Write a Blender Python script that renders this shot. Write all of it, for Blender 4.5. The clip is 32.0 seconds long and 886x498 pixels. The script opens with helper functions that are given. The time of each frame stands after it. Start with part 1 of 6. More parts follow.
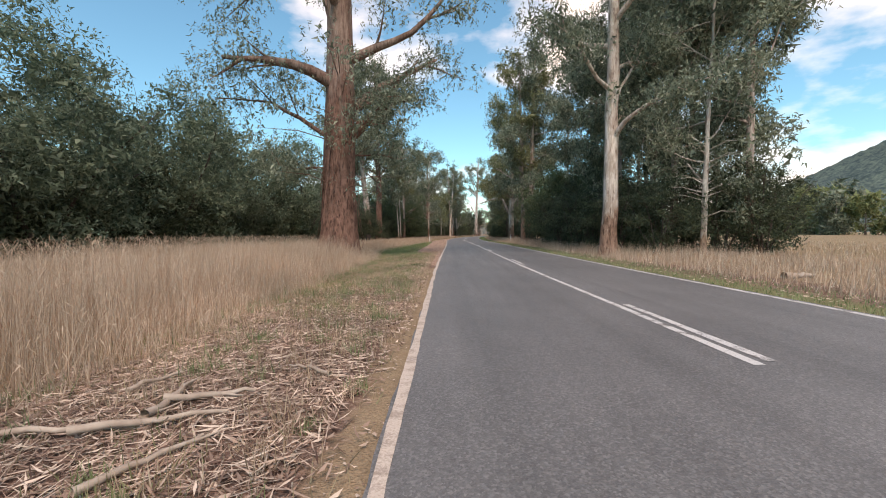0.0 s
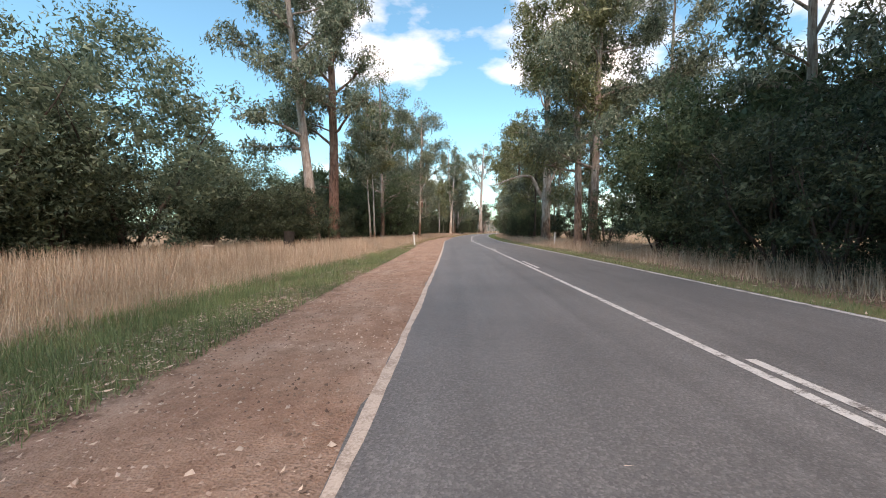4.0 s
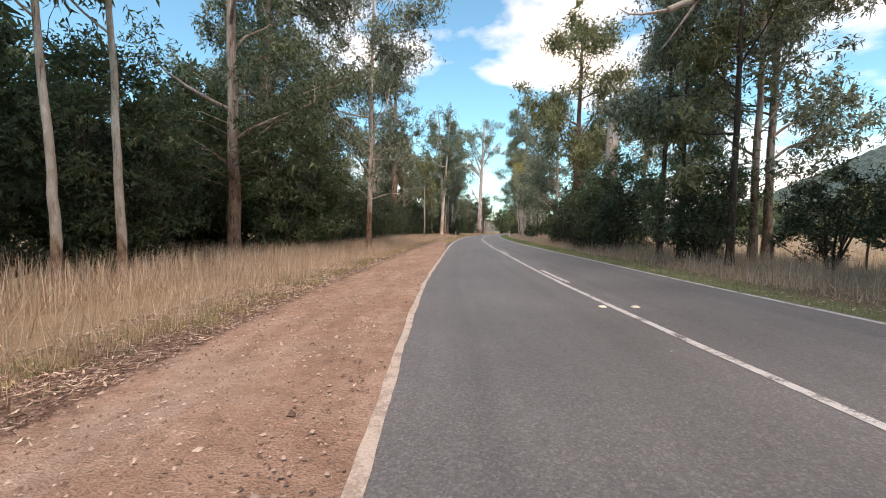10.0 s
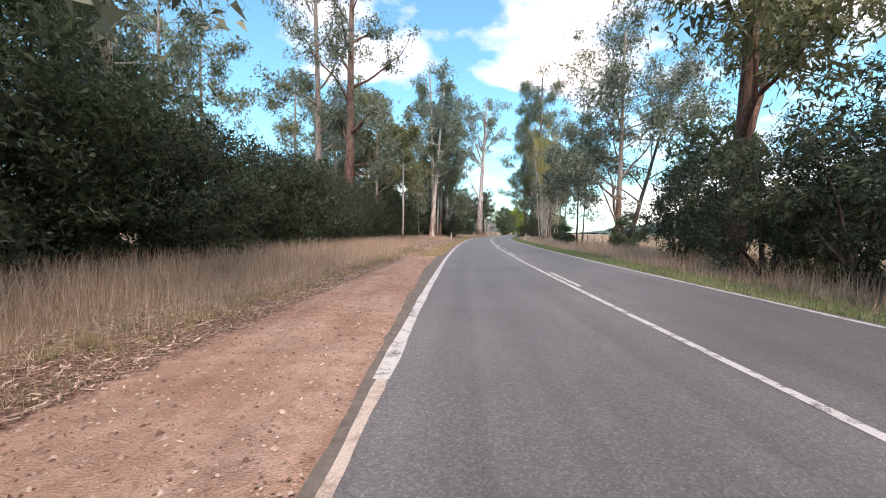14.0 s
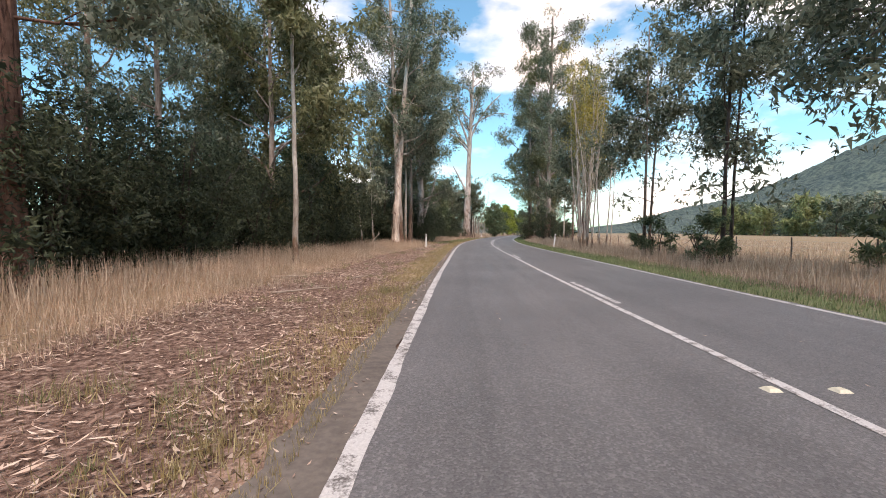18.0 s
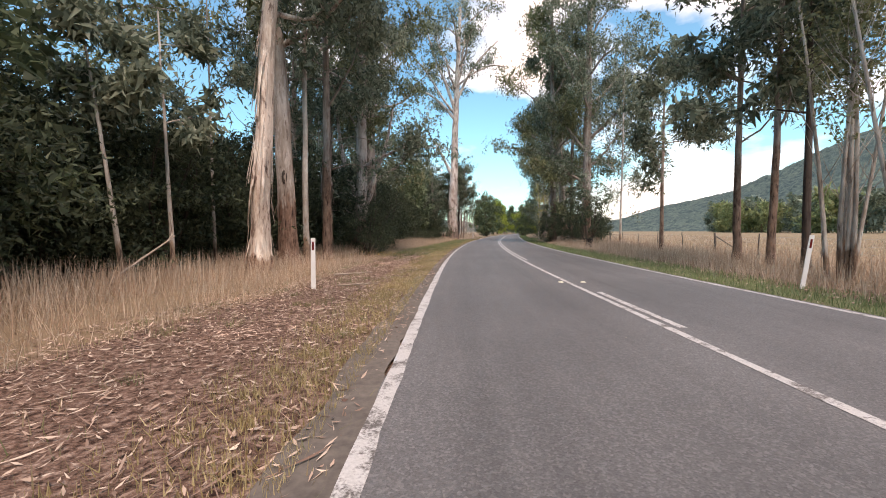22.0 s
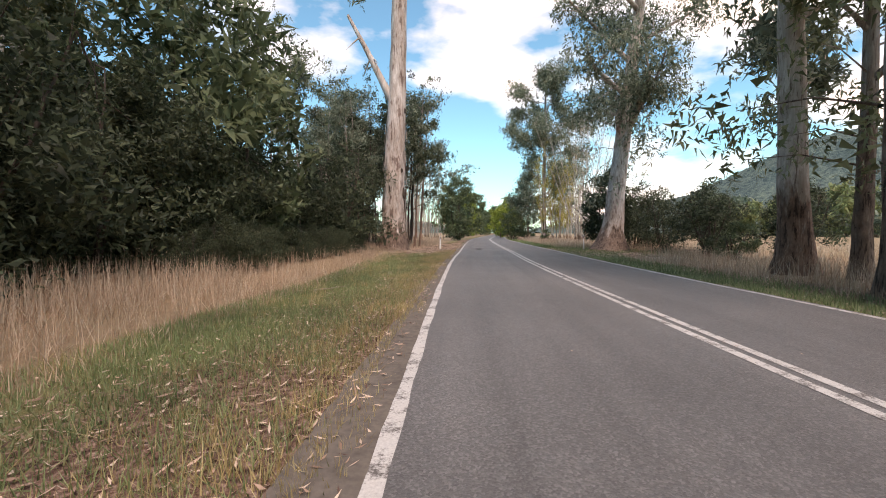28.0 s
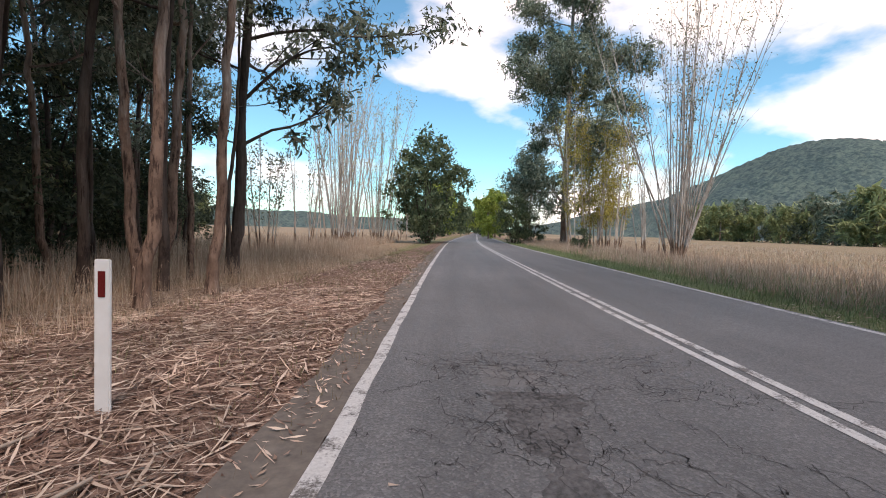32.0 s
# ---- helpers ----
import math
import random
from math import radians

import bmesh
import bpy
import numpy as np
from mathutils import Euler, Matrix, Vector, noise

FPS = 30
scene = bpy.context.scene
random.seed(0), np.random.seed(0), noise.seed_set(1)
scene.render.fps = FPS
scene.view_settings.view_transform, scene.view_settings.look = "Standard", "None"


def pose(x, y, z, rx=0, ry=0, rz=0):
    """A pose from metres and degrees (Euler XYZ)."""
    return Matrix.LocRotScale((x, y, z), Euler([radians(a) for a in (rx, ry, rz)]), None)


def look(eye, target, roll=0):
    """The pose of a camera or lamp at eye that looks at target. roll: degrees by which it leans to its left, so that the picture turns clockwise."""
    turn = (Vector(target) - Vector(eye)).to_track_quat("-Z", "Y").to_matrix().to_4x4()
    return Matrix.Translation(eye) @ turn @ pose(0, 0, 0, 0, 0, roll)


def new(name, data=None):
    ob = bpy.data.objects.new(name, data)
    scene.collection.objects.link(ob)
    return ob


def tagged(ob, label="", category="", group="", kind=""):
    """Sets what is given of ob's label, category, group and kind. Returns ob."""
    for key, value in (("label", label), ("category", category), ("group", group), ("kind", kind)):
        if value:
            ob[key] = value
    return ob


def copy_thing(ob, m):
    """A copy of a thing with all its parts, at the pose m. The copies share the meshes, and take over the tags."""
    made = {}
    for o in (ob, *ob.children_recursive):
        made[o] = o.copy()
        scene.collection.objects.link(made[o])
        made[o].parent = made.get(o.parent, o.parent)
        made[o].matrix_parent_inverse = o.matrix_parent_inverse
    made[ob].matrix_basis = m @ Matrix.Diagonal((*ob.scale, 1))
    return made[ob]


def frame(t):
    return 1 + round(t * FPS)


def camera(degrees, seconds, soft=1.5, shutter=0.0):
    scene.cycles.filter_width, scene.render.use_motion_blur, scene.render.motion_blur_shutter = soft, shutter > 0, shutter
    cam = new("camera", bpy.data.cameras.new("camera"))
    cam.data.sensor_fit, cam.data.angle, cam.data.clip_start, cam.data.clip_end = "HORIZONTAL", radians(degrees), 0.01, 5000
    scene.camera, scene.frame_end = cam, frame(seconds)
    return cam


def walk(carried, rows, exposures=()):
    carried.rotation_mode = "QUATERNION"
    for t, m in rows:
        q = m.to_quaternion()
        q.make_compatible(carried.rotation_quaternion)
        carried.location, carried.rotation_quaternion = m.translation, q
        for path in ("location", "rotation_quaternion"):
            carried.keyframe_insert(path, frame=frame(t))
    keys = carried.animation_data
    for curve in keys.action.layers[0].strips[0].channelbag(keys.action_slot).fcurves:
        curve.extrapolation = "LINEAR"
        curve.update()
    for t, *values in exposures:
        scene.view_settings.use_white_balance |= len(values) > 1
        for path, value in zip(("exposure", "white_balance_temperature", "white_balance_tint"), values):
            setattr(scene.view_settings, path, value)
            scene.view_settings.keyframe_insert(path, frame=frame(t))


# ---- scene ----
# the ride: seconds, place, yaw, pitch, roll
cam = camera(92.87, 32.0, soft=1.0)
ROWS = [
    (0.0, 0.508, 0.116, 1.139, 0.05, -2.05, -0.38),
    (0.5, 0.579, 3.435, 1.142, 0.30, -2.28, -0.77),
    (1.0, 0.648, 6.757, 1.135, -0.42, -2.25, -1.07),
    (1.5, 0.710, 10.086, 1.138, -0.73, -2.24, -0.33),
    (2.0, 0.770, 13.420, 1.131, -0.27, -2.10, 0.23),
    (2.5, 0.831, 16.756, 1.137, 0.05, -1.92, -0.05),
    (4.5, 1.089, 30.082, 1.148, 0.14, -2.67, 0.00),
    (5.0, 1.146, 33.398, 1.136, -0.16, -2.73, 0.23),
    (5.5, 1.204, 36.688, 1.124, -0.12, -2.68, 0.58),
    (6.0, 1.253, 39.954, 1.093, 0.01, -2.66, 0.95),
    (6.5, 1.285, 43.207, 1.122, 0.09, -2.65, 1.27),
    (7.0, 1.301, 46.467, 1.128, 0.26, -2.65, 1.69),
    (7.5, 1.306, 49.726, 1.124, 0.70, -2.49, 1.43),
    (8.0, 1.312, 52.983, 1.136, 0.98, -2.48, 0.64),
    (8.5, 1.342, 56.212, 1.142, 0.76, -2.49, 0.28),
    (9.0, 1.363, 59.342, 1.144, -0.26, -2.49, -0.21),
    (9.5, 1.367, 62.347, 1.138, -0.77, -2.49, -0.11),
    (10.0, 1.393, 65.241, 1.139, -1.21, -2.52, 0.43),
    (10.5, 1.450, 68.089, 1.138, -1.07, -2.49, 1.04),
    (11.0, 1.548, 70.928, 1.158, -0.17, -2.41, 1.29),
    (11.5, 1.681, 73.769, 1.171, -0.02, -2.35, 0.40),
    (12.0, 1.829, 76.640, 1.164, -0.74, -2.41, 0.44),
    (12.5, 1.992, 79.561, 1.152, -0.39, -2.53, 0.68),
    (13.0, 2.171, 82.559, 1.146, -1.33, -2.45, 0.51),
    (13.5, 2.384, 85.657, 1.135, -1.87, -2.47, 1.09),
    (15.5, 3.176, 98.359, 1.128, -2.37, -2.18, 0.52),
    (16.0, 3.392, 101.569, 1.126, -3.33, -2.08, 0.40),
    (16.5, 3.643, 104.791, 1.133, -3.82, -2.12, 0.85),
    (17.0, 3.932, 108.027, 1.141, -3.66, -2.12, 1.29),
    (17.5, 4.251, 111.286, 1.155, -3.76, -2.17, 0.51),
    (18.0, 4.595, 114.573, 1.162, -4.17, -2.27, 0.19),
    (18.5, 4.957, 117.883, 1.167, -4.77, -2.33, -0.08),
    (19.0, 5.347, 121.209, 1.164, -5.19, -2.37, -0.32),
    (19.5, 5.755, 124.523, 1.165, -5.25, -2.36, 0.16),
    (20.0, 6.116, 127.771, 1.163, -4.90, -2.39, 0.60),
    (20.5, 6.464, 130.975, 1.159, -4.72, -2.47, 0.66),
    (21.0, 6.818, 134.145, 1.154, -4.56, -2.39, -0.17),
    (21.5, 7.208, 137.333, 1.156, -5.70, -2.37, -0.48),
    (22.0, 7.619, 140.466, 1.154, -6.32, -2.37, -0.22),
    (22.5, 8.055, 143.676, 1.124, -6.60, -2.22, -0.25),
    (23.0, 8.506, 146.929, 1.093, -7.35, -2.01, -0.73),
    (23.5, 8.945, 149.775, 1.112, -8.05, -1.99, -0.72),
    (24.0, 9.414, 152.647, 1.126, -7.98, -2.11, -0.12),
    (24.5, 9.913, 155.634, 1.142, -8.56, -2.03, -0.30),
    (25.0, 10.429, 158.667, 1.160, -8.63, -1.90, -0.73),
    (25.5, 10.989, 161.784, 1.155, -8.85, -1.97, -1.24),
    (27.5, 13.457, 174.419, 1.141, -10.97, -2.30, 0.27),
    (28.0, 14.142, 177.645, 1.133, -11.31, -2.21, 0.12),
    (28.5, 14.886, 180.913, 1.137, -11.03, -2.15, 0.40),
    (29.0, 15.680, 184.223, 1.141, -11.53, -2.20, 0.03),
    (29.5, 16.517, 187.570, 1.148, -11.99, -2.18, 0.14),
    (30.0, 17.402, 190.950, 1.155, -12.79, -2.20, 0.29),
    (30.5, 18.346, 194.351, 1.158, -13.52, -2.27, 0.42),
    (31.0, 19.334, 197.757, 1.147, -13.75, -2.30, 1.12),
    (31.5, 20.337, 201.162, 1.138, -13.94, -2.45, 1.51),
    (32.0, 21.340, 204.566, 1.139, -14.57, -2.46, 1.60),
]
# the film camera's own exposure in stops
EXPOSURES = [(0, 0.57, 7300, 18), (1, 0.72, 7300, 18), (2, 0.87, 7450, 20), (5, 0.94, 7350, 19), (7, 0.77, 7600, 19), (8, 0.64, 7550, 18), (10, 0.88, 7350, 18), (12, 1.1, 7000, 18), (13.5, 1.1, 6800, 18), (16, 0.78, 6650, 19), (18, 0.8, 7100, 20), (20, 0.86, 7450, 22), (22, 0.8, 7250, 21), (25, 0.8, 7450, 20), (28, 0.76, 7450, 21), (30, 0.78, 7450, 21), (31, 0.8, 7250, 20), (32, 0.5, 6800, 19)]
walk(cam, [(t, pose(x, y, z, 0, 0, yaw) @ pose(0, 0, 0, 90 + pitch) @ pose(0, 0, 0, 0, 0, roll)) for t, x, y, z, yaw, pitch, roll in ROWS], EXPOSURES)

# ---- sky and sun ----
SUN_EL, SUN_AZ = radians(56), radians(178)          # azimuth clockwise from north (+y)
world = bpy.data.worlds.new("sky")
scene.world = world
world.use_nodes = True
wt = world.node_tree
wt.nodes.clear()
w_out = wt.nodes.new("ShaderNodeOutputWorld")
w_sky = wt.nodes.new("ShaderNodeTexSky")
w_sky.sky_type = "NISHITA"
w_sky.sun_disc = False
w_sky.sun_elevation, w_sky.sun_rotation = SUN_EL, SUN_AZ
w_sky.air_density, w_sky.dust_density, w_sky.ozone_density = 1.0, 0.6, 1.6
w_coord = wt.nodes.new("ShaderNodeTexCoord")
w_map = wt.nodes.new("ShaderNodeMapping")
w_map.inputs["Scale"].default_value = (1.0, 1.0, 2.2)
w_map.inputs["Location"].default_value = (0.3, 1.15, 0.1)
w_noise = wt.nodes.new("ShaderNodeTexNoise")
w_noise.inputs["Scale"].default_value = 2.3
w_noise.inputs["Detail"].default_value = 7
w_noise.inputs["Roughness"].default_value = 0.52
w_sep = wt.nodes.new("ShaderNodeSeparateXYZ")
w_lift = wt.nodes.new("ShaderNodeMath")
w_lift.operation = "MULTIPLY_ADD"
w_lift.inputs[1].default_value = 0.16
w_ramp = wt.nodes.new("ShaderNodeValToRGB")
w_ramp.color_ramp.elements[0].position, w_ramp.color_ramp.elements[1].position = 0.54, 0.69
w_bg_sky = wt.nodes.new("ShaderNodeBackground")
w_bg_sky.inputs["Strength"].default_value = 0.15
w_tint = wt.nodes.new("ShaderNodeMix")
w_tint.data_type, w_tint.blend_type = "RGBA", "MULTIPLY"
w_tint.inputs["Factor"].default_value = 1.0
w_tint.inputs["B"].default_value = (0.66, 1.05, 1.02, 1)
w_bg_cloud = wt.nodes.new("ShaderNodeBackground")
w_bg_cloud.inputs["Color"].default_value = (1.0, 0.895, 0.84, 1)
w_bg_cloud.inputs["Strength"].default_value = 1.25
w_mix = wt.nodes.new("ShaderNodeMixShader")
wt.links.new(w_coord.outputs["Generated"], w_map.inputs["Vector"])
wt.links.new(w_map.outputs["Vector"], w_noise.inputs["Vector"])
wt.links.new(w_coord.outputs["Generated"], w_sep.inputs[0])
wt.links.new(w_sep.outputs["X"], w_lift.inputs[0])
wt.links.new(w_noise.outputs["Fac"], w_lift.inputs[2])
wt.links.new(w_lift.outputs[0], w_ramp.inputs["Fac"])
wt.links.new(w_sky.outputs["Color"], w_tint.inputs["A"])
wt.links.new(w_tint.outputs["Result"], w_bg_sky.inputs["Color"])
wt.links.new(w_ramp.outputs["Color"], w_mix.inputs["Fac"])
wt.links.new(w_bg_sky.outputs[0], w_mix.inputs[1])
wt.links.new(w_bg_cloud.outputs[0], w_mix.inputs[2])
wt.links.new(w_mix.outputs[0], w_out.inputs["Surface"])

sun = new("sun", bpy.data.lights.new("sun", "SUN"))
sun.data.energy, sun.data.angle, sun.data.color = 2.3, radians(25), (1.0, 0.855, 0.77)
sun_way = Vector((math.sin(SUN_AZ) * math.cos(SUN_EL), math.cos(SUN_AZ) * math.cos(SUN_EL), math.sin(SUN_EL)))
sun.matrix_world = look(sun_way * 100, (0, 0, 0))


# ---- materials ----
def material(name, rough=0.8, spec=0.3):
    m = bpy.data.materials.new(name)
    m.use_nodes = True
    nt = m.node_tree
    b = nt.nodes["Principled BSDF"]
    b.inputs["Roughness"].default_value = rough
    b.inputs["Specular IOR Level"].default_value = spec
    return m, nt, b


def coords(nt, scale=(1, 1, 1), kind="Object"):
    c, m = nt.nodes.new("ShaderNodeTexCoord"), nt.nodes.new("ShaderNodeMapping")
    m.inputs["Scale"].default_value = scale
    nt.links.new(c.outputs[kind], m.inputs["Vector"])
    return m.outputs["Vector"]


def grain(nt, vec, scale, detail=5, rough=0.6):
    n = nt.nodes.new("ShaderNodeTexNoise")
    n.inputs["Scale"].default_value, n.inputs["Detail"].default_value, n.inputs["Roughness"].default_value = scale, detail, rough
    if vec:
        nt.links.new(vec, n.inputs["Vector"])
    return n.outputs["Fac"]


def ramp(nt, fac, *stops):
    r = nt.nodes.new("ShaderNodeValToRGB")
    e = r.color_ramp.elements
    while len(e) < len(stops):
        e.new(0.5)
    for k, (p, c) in zip(e, stops):
        k.position = p
        k.color = (*c, 1) if len(c) == 3 else c
    nt.links.new(fac, r.inputs["Fac"])
    return r.outputs["Color"]


def mixed(nt, fac, a, b, kind="MIX"):
    m = nt.nodes.new("ShaderNodeMix")
    m.data_type, m.blend_type = "RGBA", kind
    for s, v in ((m.inputs["Factor"], fac), (m.inputs["A"], a), (m.inputs["B"], b)):
        if isinstance(v, (int, float)):
            s.default_value = v
        elif isinstance(v, tuple):
            s.default_value = (*v, 1)
        else:
            nt.links.new(v, s)
    return m.outputs["Result"]


def maths(nt, kind, a, b=0.0):
    m = nt.nodes.new("ShaderNodeMath")
    m.operation = kind
    for s, v in zip(m.inputs, (a, b)):
        if isinstance(v, (int, float)):
            s.default_value = v
        else:
            nt.links.new(v, s)
    return m.outputs[0]


def bumped(nt, b, fac, strength=0.5, distance=0.02):
    k = nt.nodes.new("ShaderNodeBump")
    k.inputs["Strength"].default_value, k.inputs["Distance"].default_value = strength, distance
    nt.links.new(fac, k.inputs["Height"])
    nt.links.new(k.outputs["Normal"], b.inputs["Normal"])


def painted(nt, b, colour):
    nt.links.new(colour, b.inputs["Base Color"])


def bark(name, pale, mid, dark, stock, rough_a, rough_b, streak=0.5):
    """Gum bark: smooth peeling upper stem, rough brown stocking below the height stock."""
    m, nt, b = material(name, 0.85, 0.15)
    fine = grain(nt, coords(nt, (9, 9, 0.9)), 1.6, 6)
    wide = grain(nt, coords(nt, (2.2, 2.2, 0.6)), 1.4, 6, 0.72)
    smooth = ramp(nt, wide, (0.40, dark), (0.44, mid), (0.52, mid), (0.56, pale))
    smooth = mixed(nt, streak, smooth, ramp(nt, fine, (0.35, dark), (0.62, pale)))
    blot = grain(nt, coords(nt, (0.9, 0.9, 0.5)), 1.1, 3)
    smooth = mixed(nt, 0.8, smooth, ramp(nt, blot, (0.36, (0.66, 0.60, 0.56)), (0.62, (1.12, 1.12, 1.13))), "MULTIPLY")
    crack = grain(nt, coords(nt, (7, 7, 0.55)), 1.7, 5, 0.6)
    smooth = mixed(nt, 0.85, smooth, ramp(nt, crack, (0.355, (0.30, 0.24, 0.21)), (0.39, (1, 1, 1))), "MULTIPLY")
    shag = grain(nt, coords(nt, (11, 11, 1.5)), 1.2, 7, 0.7)
    lower = ramp(nt, shag, (0.40, rough_b), (0.47, rough_a), (0.58, rough_a), (0.72, mid))
    lower = mixed(nt, 0.8, lower, ramp(nt, grain(nt, coords(nt, (3, 3, 1.6)), 1.5, 5, 0.7), (0.38, (0.55, 0.52, 0.50)), (0.60, (1.3, 1.28, 1.25))), "MULTIPLY")
    sep = nt.nodes.new("ShaderNodeSeparateXYZ")
    nt.links.new(coords(nt), sep.inputs[0])
    patch = grain(nt, coords(nt, (1.7, 1.7, 0.5)), 1.4, 4)
    edge = maths(nt, "ADD", sep.outputs["Z"], maths(nt, "MULTIPLY", maths(nt, "SUBTRACT", patch, 0.5), stock * 1.9 + 0.5))
    up = ramp(nt, maths(nt, "DIVIDE", edge, max(stock, 0.01) * 2), (0.44, (0, 0, 0)), (0.56, (1, 1, 1)))
    painted(nt, b, mixed(nt, up, lower, smooth))
    bumped(nt, b, mixed(nt, up, shag, maths(nt, "MULTIPLY", fine, 0.5)), 0.9, 0.05)
    return m


def foliage(name, a, b_, c, light=0.22, rough=0.5):
    m, nt, b = material(name, rough, 0.35)
    g = nt.nodes.new("ShaderNodeNewGeometry")
    col = ramp(nt, g.outputs["Random Per Island"], (0.0, a), (0.5, b_), (1.0, c))
    clump = grain(nt, coords(nt), 0.55, 3)
    col = mixed(nt, 0.55, col, ramp(nt, clump, (0.35, (0.55, 0.6, 0.55)), (0.65, (1.35, 1.3, 1.2))), "MULTIPLY")
    painted(nt, b, col)
    t = nt.nodes.new("ShaderNodeBsdfTranslucent")
    nt.links.new(col, t.inputs["Color"])
    mx = nt.nodes.new("ShaderNodeMixShader")
    mx.inputs["Fac"].default_value = light
    out = nt.nodes["Material Output"]
    nt.links.new(b.outputs[0], mx.inputs[1])
    nt.links.new(t.outputs[0], mx.inputs[2])
    nt.links.new(mx.outputs[0], out.inputs["Surface"])
    return m


def speckled(name, a, b_, scale=8, rough=0.8, stretch=(1, 1, 1), relief=0.4):
    m, nt, b = material(name, rough)
    f = grain(nt, coords(nt, stretch), scale, 6)
    w = grain(nt, coords(nt, stretch), scale * 0.12, 3)
    painted(nt, b, mixed(nt, 0.35, ramp(nt, f, (0.3, a), (0.7, b_)), ramp(nt, w, (0.35, a), (0.65, b_))))
    bumped(nt, b, f, relief, 0.01)
    return m


BARK_RED = bark("red_brown_bark", (0.34, 0.24, 0.19), (0.20, 0.125, 0.098), (0.09, 0.055, 0.044), 9.0, (0.20, 0.115, 0.088), (0.065, 0.036, 0.029))
BARK_GUM = bark("peeling_gum_bark", (0.66, 0.58, 0.51), (0.47, 0.385, 0.32), (0.20, 0.135, 0.105), 2.4, (0.24, 0.15, 0.11), (0.075, 0.045, 0.034), 0.25)
BARK_CREAM = bark("cream_gum_bark", (0.84, 0.75, 0.65), (0.60, 0.49, 0.41), (0.15, 0.09, 0.07), 0.5, (0.27, 0.165, 0.12), (0.08, 0.046, 0.034), 0.22)
BARK_BIG = bark("grey_pink_gum_bark", (0.68, 0.61, 0.56), (0.51, 0.43, 0.38), (0.14, 0.085, 0.068), 1.7, (0.205, 0.148, 0.12), (0.06, 0.04, 0.034), 0.25)
BARK_GREY = bark("grey_gum_bark", (0.48, 0.42, 0.37), (0.33, 0.265, 0.225), (0.15, 0.10, 0.082), 4.5, (0.22, 0.15, 0.115), (0.07, 0.045, 0.036))
BARK_PALE = bark("pale_sapling_bark", (0.62, 0.58, 0.52), (0.46, 0.41, 0.36), (0.26, 0.21, 0.17), 0.9, (0.26, 0.18, 0.13), (0.10, 0.065, 0.05), 0.3)
BARK_DARK = bark("dark_wattle_bark", (0.13, 0.105, 0.09), (0.085, 0.065, 0.055), (0.04, 0.03, 0.026), 1.0, (0.09, 0.065, 0.055), (0.035, 0.026, 0.022))
DEAD_WOOD = bark("weathered_dead_wood", (0.52, 0.49, 0.45), (0.40, 0.37, 0.34), (0.22, 0.20, 0.18), 0.3, (0.36, 0.32, 0.29), (0.16, 0.13, 0.11), 0.75)
LEAF_GUM = foliage("gum_leaves", (0.080, 0.102, 0.072), (0.175, 0.205, 0.145), (0.38, 0.41, 0.31), 0.4)
LEAF_OLIVE = foliage("olive_gum_leaves", (0.10, 0.11, 0.055), (0.19, 0.20, 0.10), (0.35, 0.35, 0.20), 0.4)
LEAF_WATTLE = foliage("wattle_leaves", (0.060, 0.085, 0.046), (0.115, 0.15, 0.080), (0.21, 0.25, 0.14), 0.42)
# paler, bluer copy of LEAF_WATTLE; light on the left wattles put into the colour
LEAF_WATTLE_LIT = foliage("brightened_blue_green_wattle_leaves", (0.075, 0.105, 0.072), (0.145, 0.19, 0.13), (0.27, 0.32, 0.22), 0.42)
LEAF_DARK = foliage("dark_shrub_leaves", (0.032, 0.044, 0.028), (0.062, 0.080, 0.048), (0.135, 0.16, 0.092), 0.38, 0.6)
LEAF_GOLD = foliage("autumn_poplar_leaves", (0.28, 0.22, 0.045), (0.40, 0.33, 0.06), (0.52, 0.45, 0.12), 0.35)
LEAF_LIME = foliage("yellow_green_leaves", (0.15, 0.20, 0.035), (0.24, 0.30, 0.05), (0.36, 0.40, 0.08), 0.35)
LEAF_BELT = foliage("paddock_tree_leaves", (0.16, 0.185, 0.085), (0.26, 0.28, 0.125), (0.38, 0.40, 0.19), 0.4)
GRASS_DRY = foliage("dry_grass", (0.33, 0.22, 0.155), (0.51, 0.385, 0.295), (0.68, 0.555, 0.45), 0.28, 0.7)
GRASS_DRAB = foliage("weathered_grass", (0.16, 0.115, 0.07), (0.25, 0.19, 0.12), (0.34, 0.27, 0.17), 0.2, 0.7)
GRASS_GREEN = foliage("green_grass", (0.13, 0.15, 0.065), (0.22, 0.22, 0.11), (0.36, 0.33, 0.18), 0.25, 0.6)
GRASS_STRAW = foliage("yellow_straw_grass", (0.26, 0.20, 0.09), (0.40, 0.32, 0.165), (0.54, 0.45, 0.26), 0.25, 0.6)
GRASS_PINK = foliage("pinkish_straw_grass", (0.26, 0.18, 0.12), (0.42, 0.31, 0.22), (0.57, 0.45, 0.34), 0.25, 0.6)
GRASS_FRESH = foliage("fresh_green_grass", (0.10, 0.145, 0.06), (0.185, 0.235, 0.105), (0.33, 0.37, 0.20), 0.25, 0.55)
LITTER = foliage("fallen_bark_and_leaves", (0.085, 0.042, 0.031), (0.37, 0.25, 0.195), (0.70, 0.555, 0.46), 0.05, 0.7)
STICK = speckled("grey_stick", (0.22, 0.16, 0.12), (0.46, 0.38, 0.31), 9, 0.8, (1, 1, 1))
STUMP = speckled("charred_stump", (0.012, 0.010, 0.009), (0.05, 0.04, 0.033), 6, 0.9)
POST_WHITE = speckled("white_post_plastic", (0.66, 0.65, 0.63), (0.82, 0.81, 0.79), 5, 0.45, (1, 1, 1), 0.05)
